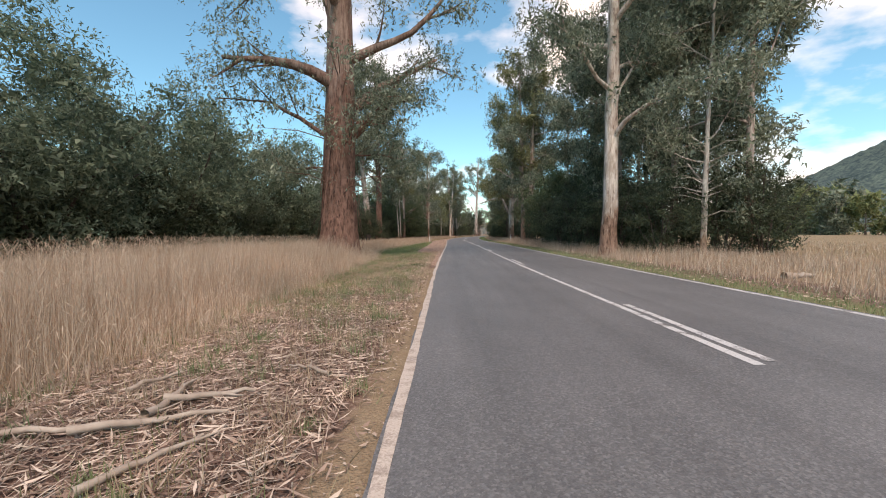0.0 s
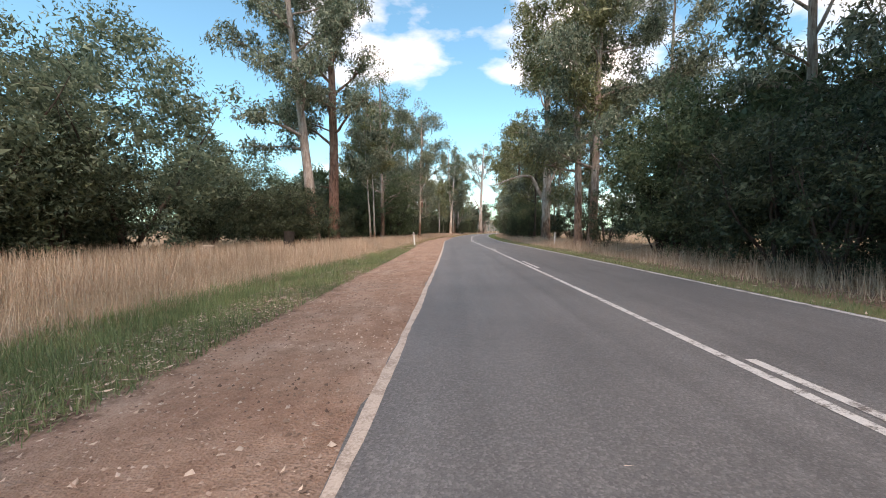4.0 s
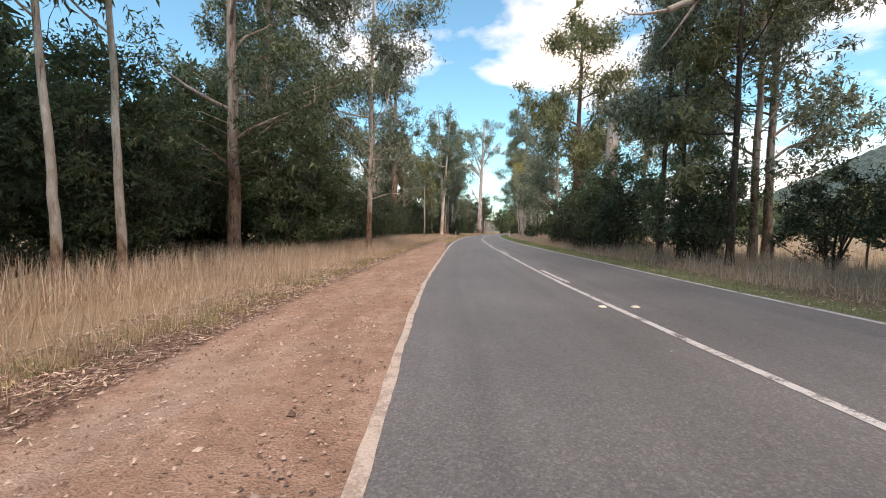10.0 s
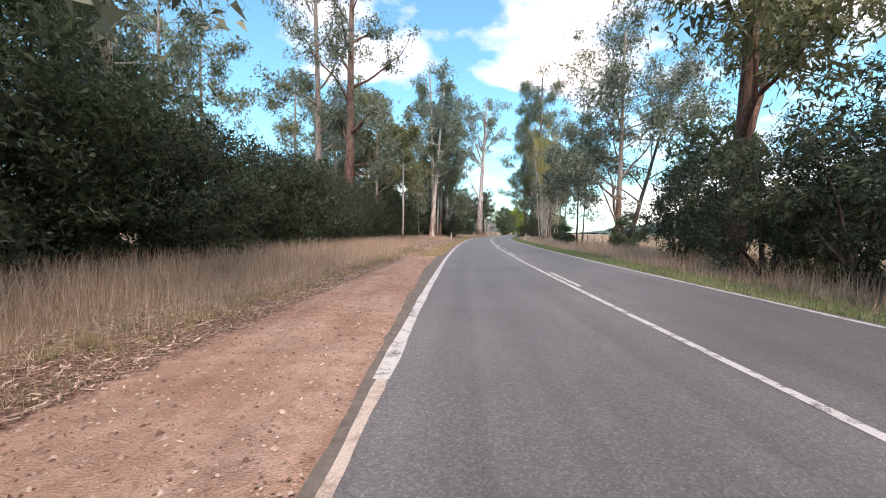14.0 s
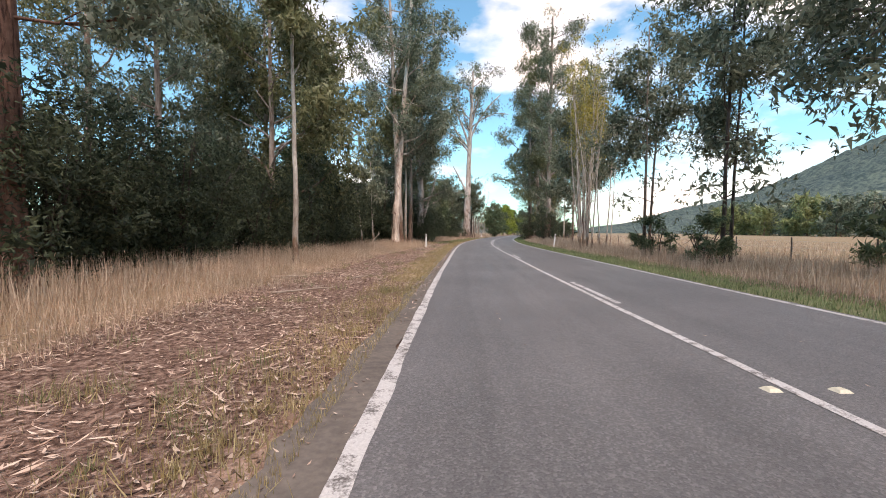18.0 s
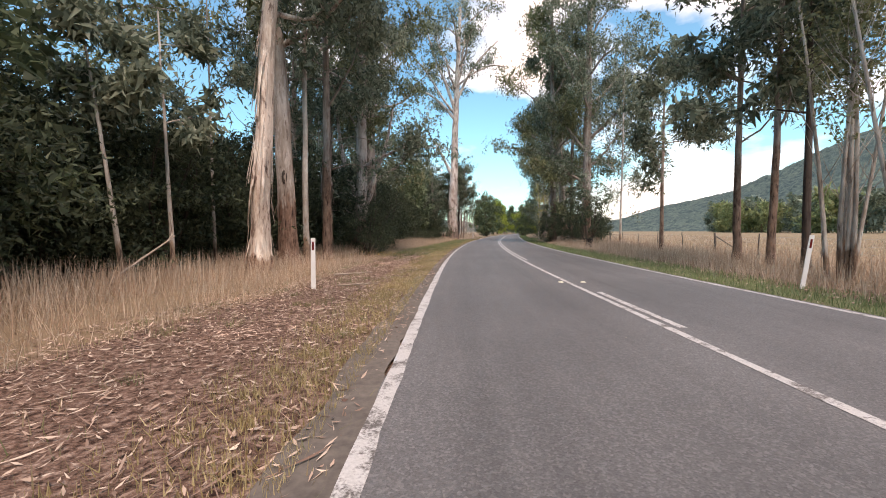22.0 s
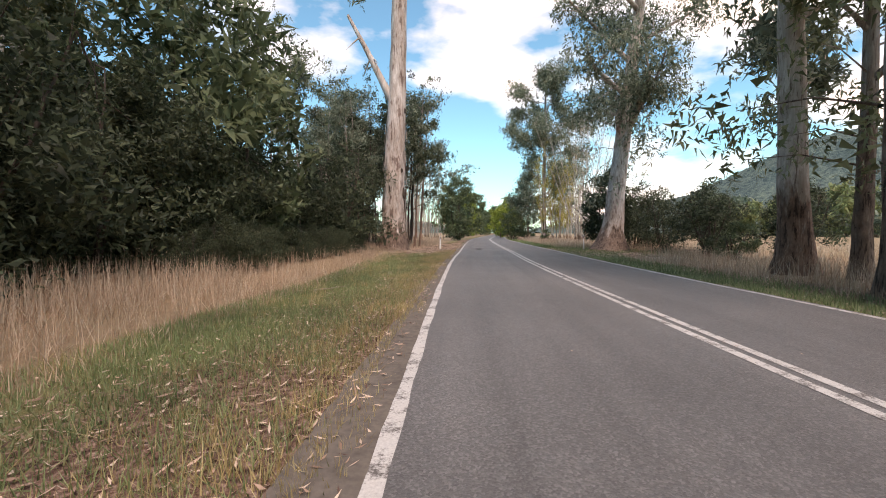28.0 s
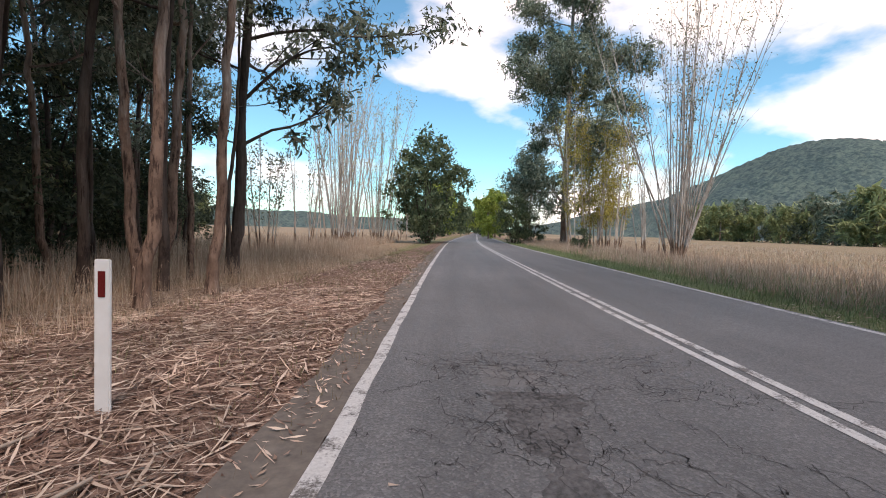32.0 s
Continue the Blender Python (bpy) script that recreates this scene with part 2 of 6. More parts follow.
REFLECT_RED = speckled("red_reflector", (0.10, 0.012, 0.012), (0.16, 0.02, 0.018), 60, 0.25, (1, 1, 1), 0.1)
REFLECT_WHITE = speckled("white_reflector", (0.55, 0.55, 0.52), (0.7, 0.7, 0.68), 60, 0.25, (1, 1, 1), 0.1)
FENCE_WOOD = speckled("grey_fence_wood", (0.05, 0.042, 0.036), (0.17, 0.15, 0.13), 5, 0.9, (6, 6, 0.6))
WIRE = speckled("galvanised_wire", (0.30, 0.30, 0.29), (0.42, 0.42, 0.41), 30, 0.5)
MARKER = speckled("yellowed_road_stud", (0.55, 0.50, 0.36), (0.74, 0.70, 0.56), 40, 0.5)


def asphalt():
    m, nt, b = material("worn_asphalt", 0.62, 0.4)
    fine = grain(nt, coords(nt), 95, 3, 0.75)
    chip = nt.nodes.new("ShaderNodeTexVoronoi")
    chip.inputs["Scale"].default_value = 70
    nt.links.new(coords(nt), chip.inputs["Vector"])
    streak = grain(nt, coords(nt, (0.9, 0.05, 1), "UV"), 3.0, 4)
    patchy = grain(nt, coords(nt), 0.35, 4)
    base = ramp(nt, fine, (0.25, (0.068, 0.0645, 0.065)), (0.75, (0.192, 0.183, 0.183)))
    base = mixed(nt, 0.45, base, ramp(nt, chip.outputs["Color"], (0.1, (0.055, 0.053, 0.052)), (0.6, (0.125, 0.121, 0.118)), (0.95, (0.27, 0.262, 0.252))))
    base = mixed(nt, 0.55, base, ramp(nt, streak, (0.33, (0.80, 0.79, 0.79)), (0.66, (1.14, 1.135, 1.13))), "MULTIPLY")
    base = mixed(nt, 0.5, base, ramp(nt, patchy, (0.35, (0.75, 0.75, 0.75)), (0.65, (1.2, 1.19, 1.18))), "MULTIPLY")
    # darker strip between the wheel tracks of each lane
    uv = nt.nodes.new("ShaderNodeSeparateXYZ")
    nt.links.new(coords(nt, (1, 1, 1), "UV"), uv.inputs[0])
    lane = maths(nt, "PINGPONG", uv.outputs["X"], 1.5)
    oil = ramp(nt, maths(nt, "ADD", lane, maths(nt, "MULTIPLY", streak, 0.35)), (0.55, (1.06, 1.06, 1.06)), (0.90, (0.84, 0.84, 0.84)), (1.15, (0.96, 0.96, 0.96)))
    base = mixed(nt, 0.7, base, oil, "MULTIPLY")
    painted(nt, b, base)
    bumped(nt, b, maths(nt, "ADD", fine, chip.outputs["Distance"]), 0.55, 0.006)
    return m


def road_paint(name, low, high, gone, start=0.40):
    m, nt, b = material(name, 0.6, 0.3)
    fine = grain(nt, coords(nt), 60, 4, 0.7)
    wear = grain(nt, coords(nt), 4.5, 5, 0.7)
    clean = ramp(nt, fine, (0.3, low), (0.7, high))
    worn = ramp(nt, maths(nt, "ADD", maths(nt, "MULTIPLY", wear, 0.7), maths(nt, "MULTIPLY", fine, 0.3)), (start, gone), (start + 0.1, (1, 1, 1)))
    painted(nt, b, mixed(nt, 1.0, clean, worn, "MULTIPLY"))
    bumped(nt, b, fine, 0.4, 0.004)
    return m


def ground_cover():
    """Soil sheet: the attributes gravel, litter and green blend the four grounds."""
    m, nt, b = material("verge_ground", 0.95, 0.1)

    def attribute(name):
        a = nt.nodes.new("ShaderNodeAttribute")
        a.attribute_name = name
        return a.outputs["Fac"]
    vec = coords(nt)
    fine, mid_, wide = grain(nt, vec, 38, 5, 0.7), grain(nt, vec, 5, 5), grain(nt, vec, 0.8, 4)
    stone = nt.nodes.new("ShaderNodeTexVoronoi")
    stone.inputs["Scale"].default_value = 62
    nt.links.new(vec, stone.inputs["Vector"])
    straw = ramp(nt, fine, (0.3, (0.17, 0.115, 0.075)), (0.7, (0.40, 0.29, 0.19)))
    straw = mixed(nt, 0.5, straw, ramp(nt, mid_, (0.3, (0.20, 0.14, 0.09)), (0.7, (0.36, 0.27, 0.17))))
    gravel = ramp(nt, stone.outputs["Color"], (0.1, (0.15, 0.085, 0.06)), (0.55, (0.33, 0.21, 0.155)), (0.95, (0.50, 0.38, 0.31)))
    gravel = mixed(nt, 0.7, gravel, ramp(nt, wide, (0.35, (0.27, 0.15, 0.10)), (0.5, (0.36, 0.235, 0.17)), (0.66, (0.36, 0.28, 0.23))))
    gravel = mixed(nt, 0.6, gravel, ramp(nt, mid_, (0.36, (0.60, 0.54, 0.50)), (0.6, (1.2, 1.2, 1.2))), "MULTIPLY")
    gravel = mixed(nt, 0.8, gravel, ramp(nt, grain(nt, coords(nt, (1.6, 0.35, 1)), 1.1, 4), (0.38, (0.72, 0.66, 0.62)), (0.52, (1.0, 0.98, 0.96)), (0.64, (1.22, 1.26, 1.30))), "MULTIPLY")
    gravel = mixed(nt, 0.35, gravel, ramp(nt, fine, (0.3, (0.20, 0.12, 0.085)), (0.7, (0.50, 0.37, 0.30))))
    leafy = ramp(nt, grain(nt, vec, 16, 5, 0.7), (0.36, (0.05, 0.029, 0.022)), (0.52, (0.20, 0.125, 0.095)), (0.68, (0.42, 0.305, 0.245)))
    green = ramp(nt, fine, (0.3, (0.11, 0.105, 0.05)), (0.7, (0.24, 0.22, 0.11)))
    wob = maths(nt, "MULTIPLY", maths(nt, "SUBTRACT", mid_, 0.5), 0.9)

    def mask(name):
        return ramp(nt, maths(nt, "ADD", attribute(name), wob), (0.38, (0, 0, 0)), (0.62, (1, 1, 1)))
    col = mixed(nt, mask("green"), straw, green)
    col = mixed(nt, mask("litter"), col, leafy)
    col = mixed(nt, mask("fresh"), col, ramp(nt, fine, (0.3, (0.11, 0.115, 0.055)), (0.7, (0.23, 0.23, 0.12))))
    col = mixed(nt, mask("gravel"), col, gravel)
    painted(nt, b, col)
    bumped(nt, b, maths(nt, "ADD", fine, stone.outputs["Distance"]), 0.7, 0.02)
    return m


ASPHALT, GROUND = asphalt(), ground_cover()
PAINT = road_paint("worn_white_line", (0.42, 0.40, 0.385), (0.60, 0.575, 0.55), (0.24, 0.22, 0.21))
PAINT_DUSTY = road_paint("dusty_faded_line", (0.40, 0.325, 0.27), (0.55, 0.455, 0.385), (0.66, 0.63, 0.61), 0.42)


def woods():
    m, nt, b = material("hazy_wooded_hillside", 0.95, 0.05)
    vec = coords(nt)
    crowns, wide = grain(nt, vec, 0.11, 4, 0.75), grain(nt, vec, 0.012, 4)
    # distance haze painted in: crown tones lightened, bluish and drawn close together
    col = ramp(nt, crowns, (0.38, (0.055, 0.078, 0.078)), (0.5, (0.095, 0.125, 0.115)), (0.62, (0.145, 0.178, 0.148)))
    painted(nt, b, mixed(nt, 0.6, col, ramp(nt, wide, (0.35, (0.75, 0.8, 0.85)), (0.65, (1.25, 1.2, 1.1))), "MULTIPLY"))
    bumped(nt, b, crowns, 1.0, 6.0)
    return m


HILL = woods()


# ---- mesh tools ----
def quick(name, verts, faces, mats, smooth=False):
    """A mesh from arrays: verts (n, 3), faces (m, k)."""
    verts, faces = np.asarray(verts, "f").reshape(-1, 3), np.asarray(faces, "i")
    me = bpy.data.meshes.new(name)
    me.vertices.add(len(verts))
    me.vertices.foreach_set("co", verts.ravel())
    k = faces.shape[1]
    me.loops.add(faces.size)
    me.loops.foreach_set("vertex_index", faces.ravel())
    me.polygons.add(len(faces))
    me.polygons.foreach_set("loop_start", np.arange(len(faces), dtype="i") * k)
    if smooth:
        me.polygons.foreach_set("use_smooth", np.ones(len(faces), bool))
    me.update(calc_edges=True)
    for m in mats if isinstance(mats, (list, tuple)) else (mats,):
        me.materials.append(m)
    return me


def piece(name, verts, faces, mats, parent=None, label="", smooth=False):
    ob = new(name, quick(name, verts, faces, mats, smooth))
    if parent:
        ob.parent = parent
    if label:
        ob["label"] = label
    return ob


def part(name, bm, mats, parent=None, label="", smooth=False):
    me = bpy.data.meshes.new(name)
    if smooth:
        for f in bm.faces:
            f.smooth = True
    bm.to_mesh(me)
    bm.free()
    me.materials.append(mats)
    ob = new(name, me)
    if parent:
        ob.parent = parent
    if label:
        ob["label"] = label
    return ob


def thing(name, x, y, z, label, category, group=""):
    ob = new(name)
    ob.empty_display_size = 0.3
    ob.location = (x, y, z)
    return tagged(ob, label, category, group)


def merge(chunks):
    vs, fs, n = [], [], 0
    for v, f in chunks:
        vs.append(v)
        fs.append(np.asarray(f) + n)
        n += len(v)
    return np.concatenate(vs), np.concatenate(fs)


def tube(path, radii, sides=8, rng=None, lumpy=0.0, twist=0.0):
    """Tapered tube along a path; lumpy: uneven, fluted outline."""
    path, radii = np.asarray(path, float), np.asarray(radii, float)
    n = len(path)
    tan = np.gradient(path, axis=0)
    tan /= np.linalg.norm(tan, axis=1, keepdims=True) + 1e-9
    ref = np.array([1.0, 0.0, 0.0]) if abs(tan[:, 0]).mean() < 0.7 else np.array([0.0, 1.0, 0.0])
    a = np.cross(tan, ref)
    a /= np.linalg.norm(a, axis=1, keepdims=True) + 1e-9
    b = np.cross(tan, a)
    th = np.arange(sides) * 2 * math.pi / sides
    rad = np.repeat(radii[:, None], sides, 1)
    if rng is not None and lumpy:
        prof = np.zeros((n, sides))
        for k in (2, 3, 5, 7, 9):
            prof += rng.normal(0, 1.0 / k ** 0.6) * np.sin(k * th[None] + rng.uniform(0, 6.28) + np.linspace(0, rng.normal(0, 1.5), n)[:, None])
        prof += rng.normal(0, 0.35, (n, sides))
        rad = rad * (1 + lumpy * prof)
    v = path[:, None] + rad[..., None] * (np.cos(th)[None, :, None] * a[:, None] + np.sin(th)[None, :, None] * b[:, None])
    i = np.arange(n - 1)[:, None] * sides
    j = np.arange(sides)[None]
    jn = (j + 1) % sides
    f = np.stack([i + j, i + sides + j, i + sides + jn, i + jn], -1).reshape(-1, 4)
    return v.reshape(-1, 3), f


def blades(rng, at, length, width, droop=0.8, spread=1.0):
    """Slender pointed leaves, hanging by droop."""
    n = len(at)
    d = rng.normal(0, spread, (n, 3))
    d[:, 2] -= droop
    d /= np.linalg.norm(d, axis=1, keepdims=True)
    s = np.cross(d, rng.normal(0, 1, (n, 3)))
    s /= np.linalg.norm(s, axis=1, keepdims=True) + 1e-9
    ln = (length * rng.uniform(0.7, 1.35, n))[:, None]
    wd = (width * rng.uniform(0.7, 1.3, n))[:, None] / 2
    skew = d * ln * rng.uniform(0.0, 0.35, n)[:, None]
    v = np.stack([at - s * wd, at + s * wd + skew, at + d * ln], 1).reshape(-1, 3)
    return v, np.arange(3 * n).reshape(-1, 3)


def in_ball(rng, n, hollow=0.45):
    p = rng.normal(0, 1, (n, 3))
    p /= np.linalg.norm(p, axis=1, keepdims=True)
    return p * (rng.uniform(hollow ** 3, 1, n) ** (1 / 3))[:, None]


def curve_path(rng, start, way, length, n=7, rise=0.15, wander=0.08):
    """A bending branch line from start."""
    pts, d = [np.array(start, float)], np.array(way, float)
    d /= np.linalg.norm(d)
    for _ in range(n - 1):
        d = d + rng.normal(0, wander, 3) + np.array([0, 0, rise]) / n
        d /= np.linalg.norm(d)
        pts.append(pts[-1] + d * length / (n - 1))
    return np.array(pts)


def gum(name, label, x, y, dia, height, fork, crown, bark_m, leaf_m, seed, lean=(0, 0), leaves=6500, limbs=6,
        size=0.30, clump=1.15, droop=0.9, flare=1.35, lumpy=0.05, low=0.0, extra=(), top=0.86, sides=12, group="roadside gums", crown_name="crown", cards=18, ways=(), ribbons=0, wobble=0.0055, dense=1.0, knots=0):
    """A eucalypt: trunk, limbs and a crown of hanging leaves in clumps. extra: own limbs (height, azimuth, climb, length, thickness)."""
    rng = np.random.default_rng(seed)
    if size < 0.45:
        limbs = max(limbs, round((height * top * 0.97 - fork) / 1.2))
    leaves = int(limbs * 1250 * dense * (crown / 4.5) ** 0.8) if leaves > 2000 and size < 0.45 else leaves
    size = size * (1.02 if size < 0.45 else 1.3)
    root = thing(name, x, y, -0.12, label, "tree", group)
    n = 26
    z = np.linspace(0, 1, n) ** 1.15 * height * top
    f = z / height
    path = np.stack([lean[0] * f ** 1.1 + np.cumsum(rng.normal(0, wobble * height / n * 3, n)) * (f > 0.05),
                     lean[1] * f ** 1.1 + np.cumsum(rng.normal(0, wobble * height / n * 3, n)) * (f > 0.05), z], 1)
    rad = dia / 2 * (1 - 0.80 * f ** 0.85) * (1 + (flare - 1) * np.exp(-z / (dia * 0.55 + 0.1)))
    v, q = tube(path, rad, sides, rng, lumpy)
    stem = piece("trunk", v, q, bark_m, root, smooth=True)

    def at(zz):
        return np.array([np.interp(zz, z, path[:, 0]), np.interp(zz, z, path[:, 1]), zz]), np.interp(zz, z, rad)
    centres, twigs = [], []
    plan = [(fork + (height * top * 0.97 - fork) * (k / limbs) ** 0.95, rng.uniform(0, 360) if k == 0 else None, None, None, None) for k in range(limbs)]
    plan += list(extra)
    az0 = rng.uniform(0, 360)
    for k, (zz, az, climb, length, thick) in enumerate(plan):
        own = length is not None
        if az is None:
            az0 += 137.5 + rng.normal(0, 18)
            az = az0
        az = radians(az)
        g = min(1, zz / height)
        climb = radians(rng.uniform(8, 55) if climb is None else climb)
        length = crown * rng.uniform(0.75, 1.15) * (1.12 - 0.55 * max(0, (g - 0.45)) / 0.55) if length is None else length
        p0, r0 = at(zz)
        way = (math.cos(az) * math.cos(climb), math.sin(az) * math.cos(climb), math.sin(climb))
        pth = curve_path(rng, p0, way, length, 8, 0.05 if own else 0.25, 0.15)
        r1 = thick / 2 if thick else r0 * rng.uniform(0.38, 0.55)
        chunks = [tube(pth, np.linspace(r1, max(0.015, r1 * 0.22), 8), 6, rng, 0.06)]
        for _ in range(4):
            i = rng.integers(2, 8)
            w = pth[i] - pth[i - 1]
            w = w / np.linalg.norm(w) + rng.normal(0, 0.55, 3)
            tw = curve_path(rng, pth[i], w, length * rng.uniform(0.25, 0.5), 4, 0.1, 0.12)
            twigs.append(tube(tw, np.linspace(r1 * 0.28 + 0.01, 0.008, 4), 3))
            centres += [tw[-1], tw[2]]
        centres += [pth[-1], pth[6], pth[5]]
        bv, bq = merge(chunks)
        piece("limb", bv, bq, bark_m, root, smooth=True)
    for pts_, thick, leafy in ways:
        w = np.array(pts_, float)
        t_ = np.linspace(0, len(w) - 1, 4 * len(w))
        pth = np.stack([np.interp(t_, np.arange(len(w)), w[:, c_]) for c_ in range(3)], 1)
        pth[1:-1] = (pth[:-2] + 2 * pth[1:-1] + pth[2:]) / 4
        pth[1:-1] = (pth[:-2] + 2 * pth[1:-1] + pth[2:]) / 4
        b0, _ = at(w[0][2])
        pth = pth + np.array([b0[0], b0[1], 0])
        chunks = [tube(pth, np.linspace(thick / 2, thick * 0.16, len(pth)), 9, rng, 0.06)]
        for _ in range(5):
            i = rng.integers(len(pth) // 3, len(pth))
            tw = curve_path(rng, pth[i], rng.normal(0, 0.7, 3) + np.array([0, 0, 0.5]), rng.uniform(0.5, 1.6), 5, 0.1, 0.15)
            twigs.append(tube(tw, np.linspace(thick * 0.12, 0.008, 5), 4))
            if leafy:
                centres += [tw[-1], tw[3] + rng.normal(0, 0.4, 3)]
        bv, bq = merge(chunks)
        piece("limb", bv, bq, bark_m, root, "long bare pale limb", True)
    tv, tq = merge(twigs)
    tagged(piece("fine_branching", tv, tq, bark_m, root, smooth=True), kind="stuff")
    if ribbons:
        zz = rng.uniform(0.5, min(fork, 9.0), ribbons)
        aa = rng.uniform(0, 6.28, ribbons)
        for z0, a0 in zip(zz, aa):
            ln = rng.uniform(0.5, 1.7)
            zs = np.linspace(z0, max(0.05, z0 - ln), 5)
            rr = np.interp(zs, z, rad) * (1.03 + lumpy) + np.linspace(0.01, rng.uniform(0.02, 0.14), 5)
            wv = rng.uniform(0.02, 0.06)
            cx, cy = np.interp(zs, z, path[:, 0]), np.interp(zs, z, path[:, 1])
            a1 = a0 + np.linspace(0, rng.normal(0, 0.12), 5)
            l_ = np.stack([cx + rr * np.cos(a1), cy + rr * np.sin(a1), zs], 1)
            sd = np.stack([-np.sin(a1), np.cos(a1), 0 * a1], 1) * wv * np.linspace(1, 0.4, 5)[:, None]
            i = np.arange(4)
            mid = l_ + np.stack([np.cos(a1), np.sin(a1), 0 * a1], 1) * 0.012
            piece("bark_strip", np.concatenate([l_ - sd, mid, l_ + sd]), np.concatenate([np.stack([i, i + 1, i + 6, i + 5], 1), np.stack([i + 5, i + 6, i + 11, i + 10], 1)]), bark_m, stem, smooth=True)
    for k in range(knots):
        zz, a0 = rng.uniform(2.5, 12.0), rng.uniform(3.4, 6.2)
        c_, r_ = at(zz)
        h_, w_ = rng.uniform(0.10, 0.30), rng.uniform(0.04, 0.10)
        ring = np.linspace(0, 6.283, 10, endpoint=False)
        lips = []
        for f_, out_ in ((1.5, -0.03), (1.15, 0.05), (0.8, 0.035), (0.1, -0.02)):
            aa_ = a0 + np.cos(ring) * w_ * f_ / r_
            lips.append(np.stack([c_[0] + (r_ + out_) * np.cos(aa_), c_[1] + (r_ + out_) * np.sin(aa_), zz + np.sin(ring) * h_ * f_], 1))
        i = np.arange(10)
        piece("knot", np.concatenate(lips), np.concatenate([np.stack([i + 10 * j, (i + 1) % 10 + 10 * j, (i + 1) % 10 + 10 * j + 10, i + 10 * j + 10], 1) for j in range(3)]), BARK_DARK, stem, "dark healed branch scar", True)
    p1, _ = at(height * top)
    centres += [p1 + rng.normal(0, 0.5, 3) + np.array([0, 0, h]) for h in (0.2, 1.0, 1.9)]
    spray = []
    if low:
        for _ in range(int(low)):
            zz = rng.uniform(fork * 0.5, fork * 1.6)
            a = rng.uniform(0, 6.28)
            p, _ = at(zz)
            out = np.array([math.cos(a), math.sin(a), 0.15]) * rng.uniform(0.3, 0.7) * crown
            centres.append(p + out)
            spray.append(tube(np.array([p, p + out * 0.5 + np.array([0, 0, 0.25]), p + out]), [0.035, 0.02, 0.008], 4))
    if spray:
        tv, tq = merge(spray)
        tagged(piece("side_branching", tv, tq, bark_m, root, smooth=True), kind="stuff")
    centres = np.array(centres)
    r = clump * rng.uniform(0.65, 1.35, len(centres)) * (0.6 + 0.09 * crown)
    strands = leaves // 7
    share = rng.choice(len(centres), strands, p=r ** 2 / (r ** 2).sum())
    start = centres[share] + in_ball(rng, strands, 0.3) * r[share][:, None] * np.array([1.1, 1.1, 0.72]) + np.array([0, 0, 0.2])
    fall = np.c_[rng.normal(0, 0.35, (strands, 2)), np.full(strands, -1.0)] * (rng.uniform(1.2, 3.2, strands) * size)[:, None]
    pts = (start[:, None] + fall[:, None] * rng.random((strands, 7, 1)) + rng.normal(0, 0.22 * size, (strands, 7, 3))).reshape(-1, 3)
    inner = rng.integers(0, len(centres), len(centres) * cards)
    deep = centres[inner] + in_ball(rng, len(inner), 0.0) * r[inner][:, None] * 0.55
    v, q = merge([blades(rng, pts, size, size * 0.34, droop), blades(rng, deep, size * 1.7, size * 0.75, droop * 0.7)])
    piece(crown_name, v, q, leaf_m, root, "drooping grey-green leaves in loose clumps")
    return root


def shrub(name, label, x, y, r, height, bark_m, leaf_m, seed, leaves=3200, stems=5, size=0.17, base=0.12, group="roadside shrubs", category="shrub", fluff=0.9):
    """A bushy wattle or tea-tree: several stems and a dense leafy crown down to the ground."""
    rng = np.random.default_rng(seed)
    root = thing(name, x, y, -0.12, label, category, group)
    ends, twigs = [], []
    for k in range(stems):
        chunks = []
        a = k * 6.283 / stems + rng.normal(0, 0.4)
        way = (math.cos(a) * 0.35, math.sin(a) * 0.35, 1)
        pth = curve_path(rng, (math.cos(a) * 0.12, math.sin(a) * 0.12, 0), way, height * rng.uniform(0.7, 0.95), 8, 0.2, 0.10)
        chunks.append(tube(pth, np.linspace(0.03 + 0.009 * height, 0.012, 8), 5, rng, 0.08))
        for j in range(3, 8):
            tw = curve_path(rng, pth[j], rng.normal(0, 1, 3) + np.array([0, 0, 0.4]), r * 0.55, 4, 0.1, 0.15)
            twigs.append(tube(tw, np.linspace(0.018, 0.006, 4), 3))
            ends.append(tw[-1])
        v, q = merge(chunks)
        piece("stem", v, q, bark_m, root, smooth=True)
    tv, tq = merge(twigs)
    tagged(piece("fine_branching", tv, tq, bark_m, root), kind="stuff")
    m = max(16, int(9 * r * height ** 0.7))
    c = in_ball(rng, m, 0.5) * np.array([r, r, height * 0.5 * (1 - base)]) + np.array([0, 0, height * (0.5 + base / 2)])
    c[:, :2] *= (1.0 - 0.42 * np.clip((c[:, 2] / height - 0.45) / 0.55, 0, 1))[:, None]
    c += rng.normal(0, 0.12 * r, c.shape)
    cr = rng.uniform(0.30, 0.62, m) * (0.35 + 0.36 * r)
    share = rng.choice(m, leaves, p=cr ** 2 / (cr ** 2).sum())
    pts = c[share] + in_ball(rng, leaves, 0.35) * cr[share][:, None] * np.array([1.15, 1.15, 0.8])
    pts[:, 2] = np.maximum(pts[:, 2], 0.15)
    inner = rng.integers(0, m, m * 19)
    deep = c[inner] + in_ball(rng, len(inner), 0.0) * cr[inner][:, None] * 0.6
    deep[:, 2] = np.maximum(deep[:, 2], 0.3)
    v, q = merge([blades(rng, pts, size, size * 0.40, 0.25 - fluff * 0.35, 1.0), blades(rng, deep, size * 1.5 + 0.06, size * 0.8 + 0.03, 0.2, 1.0)])
    piece("crown", v, q, leaf_m, root)
    return root


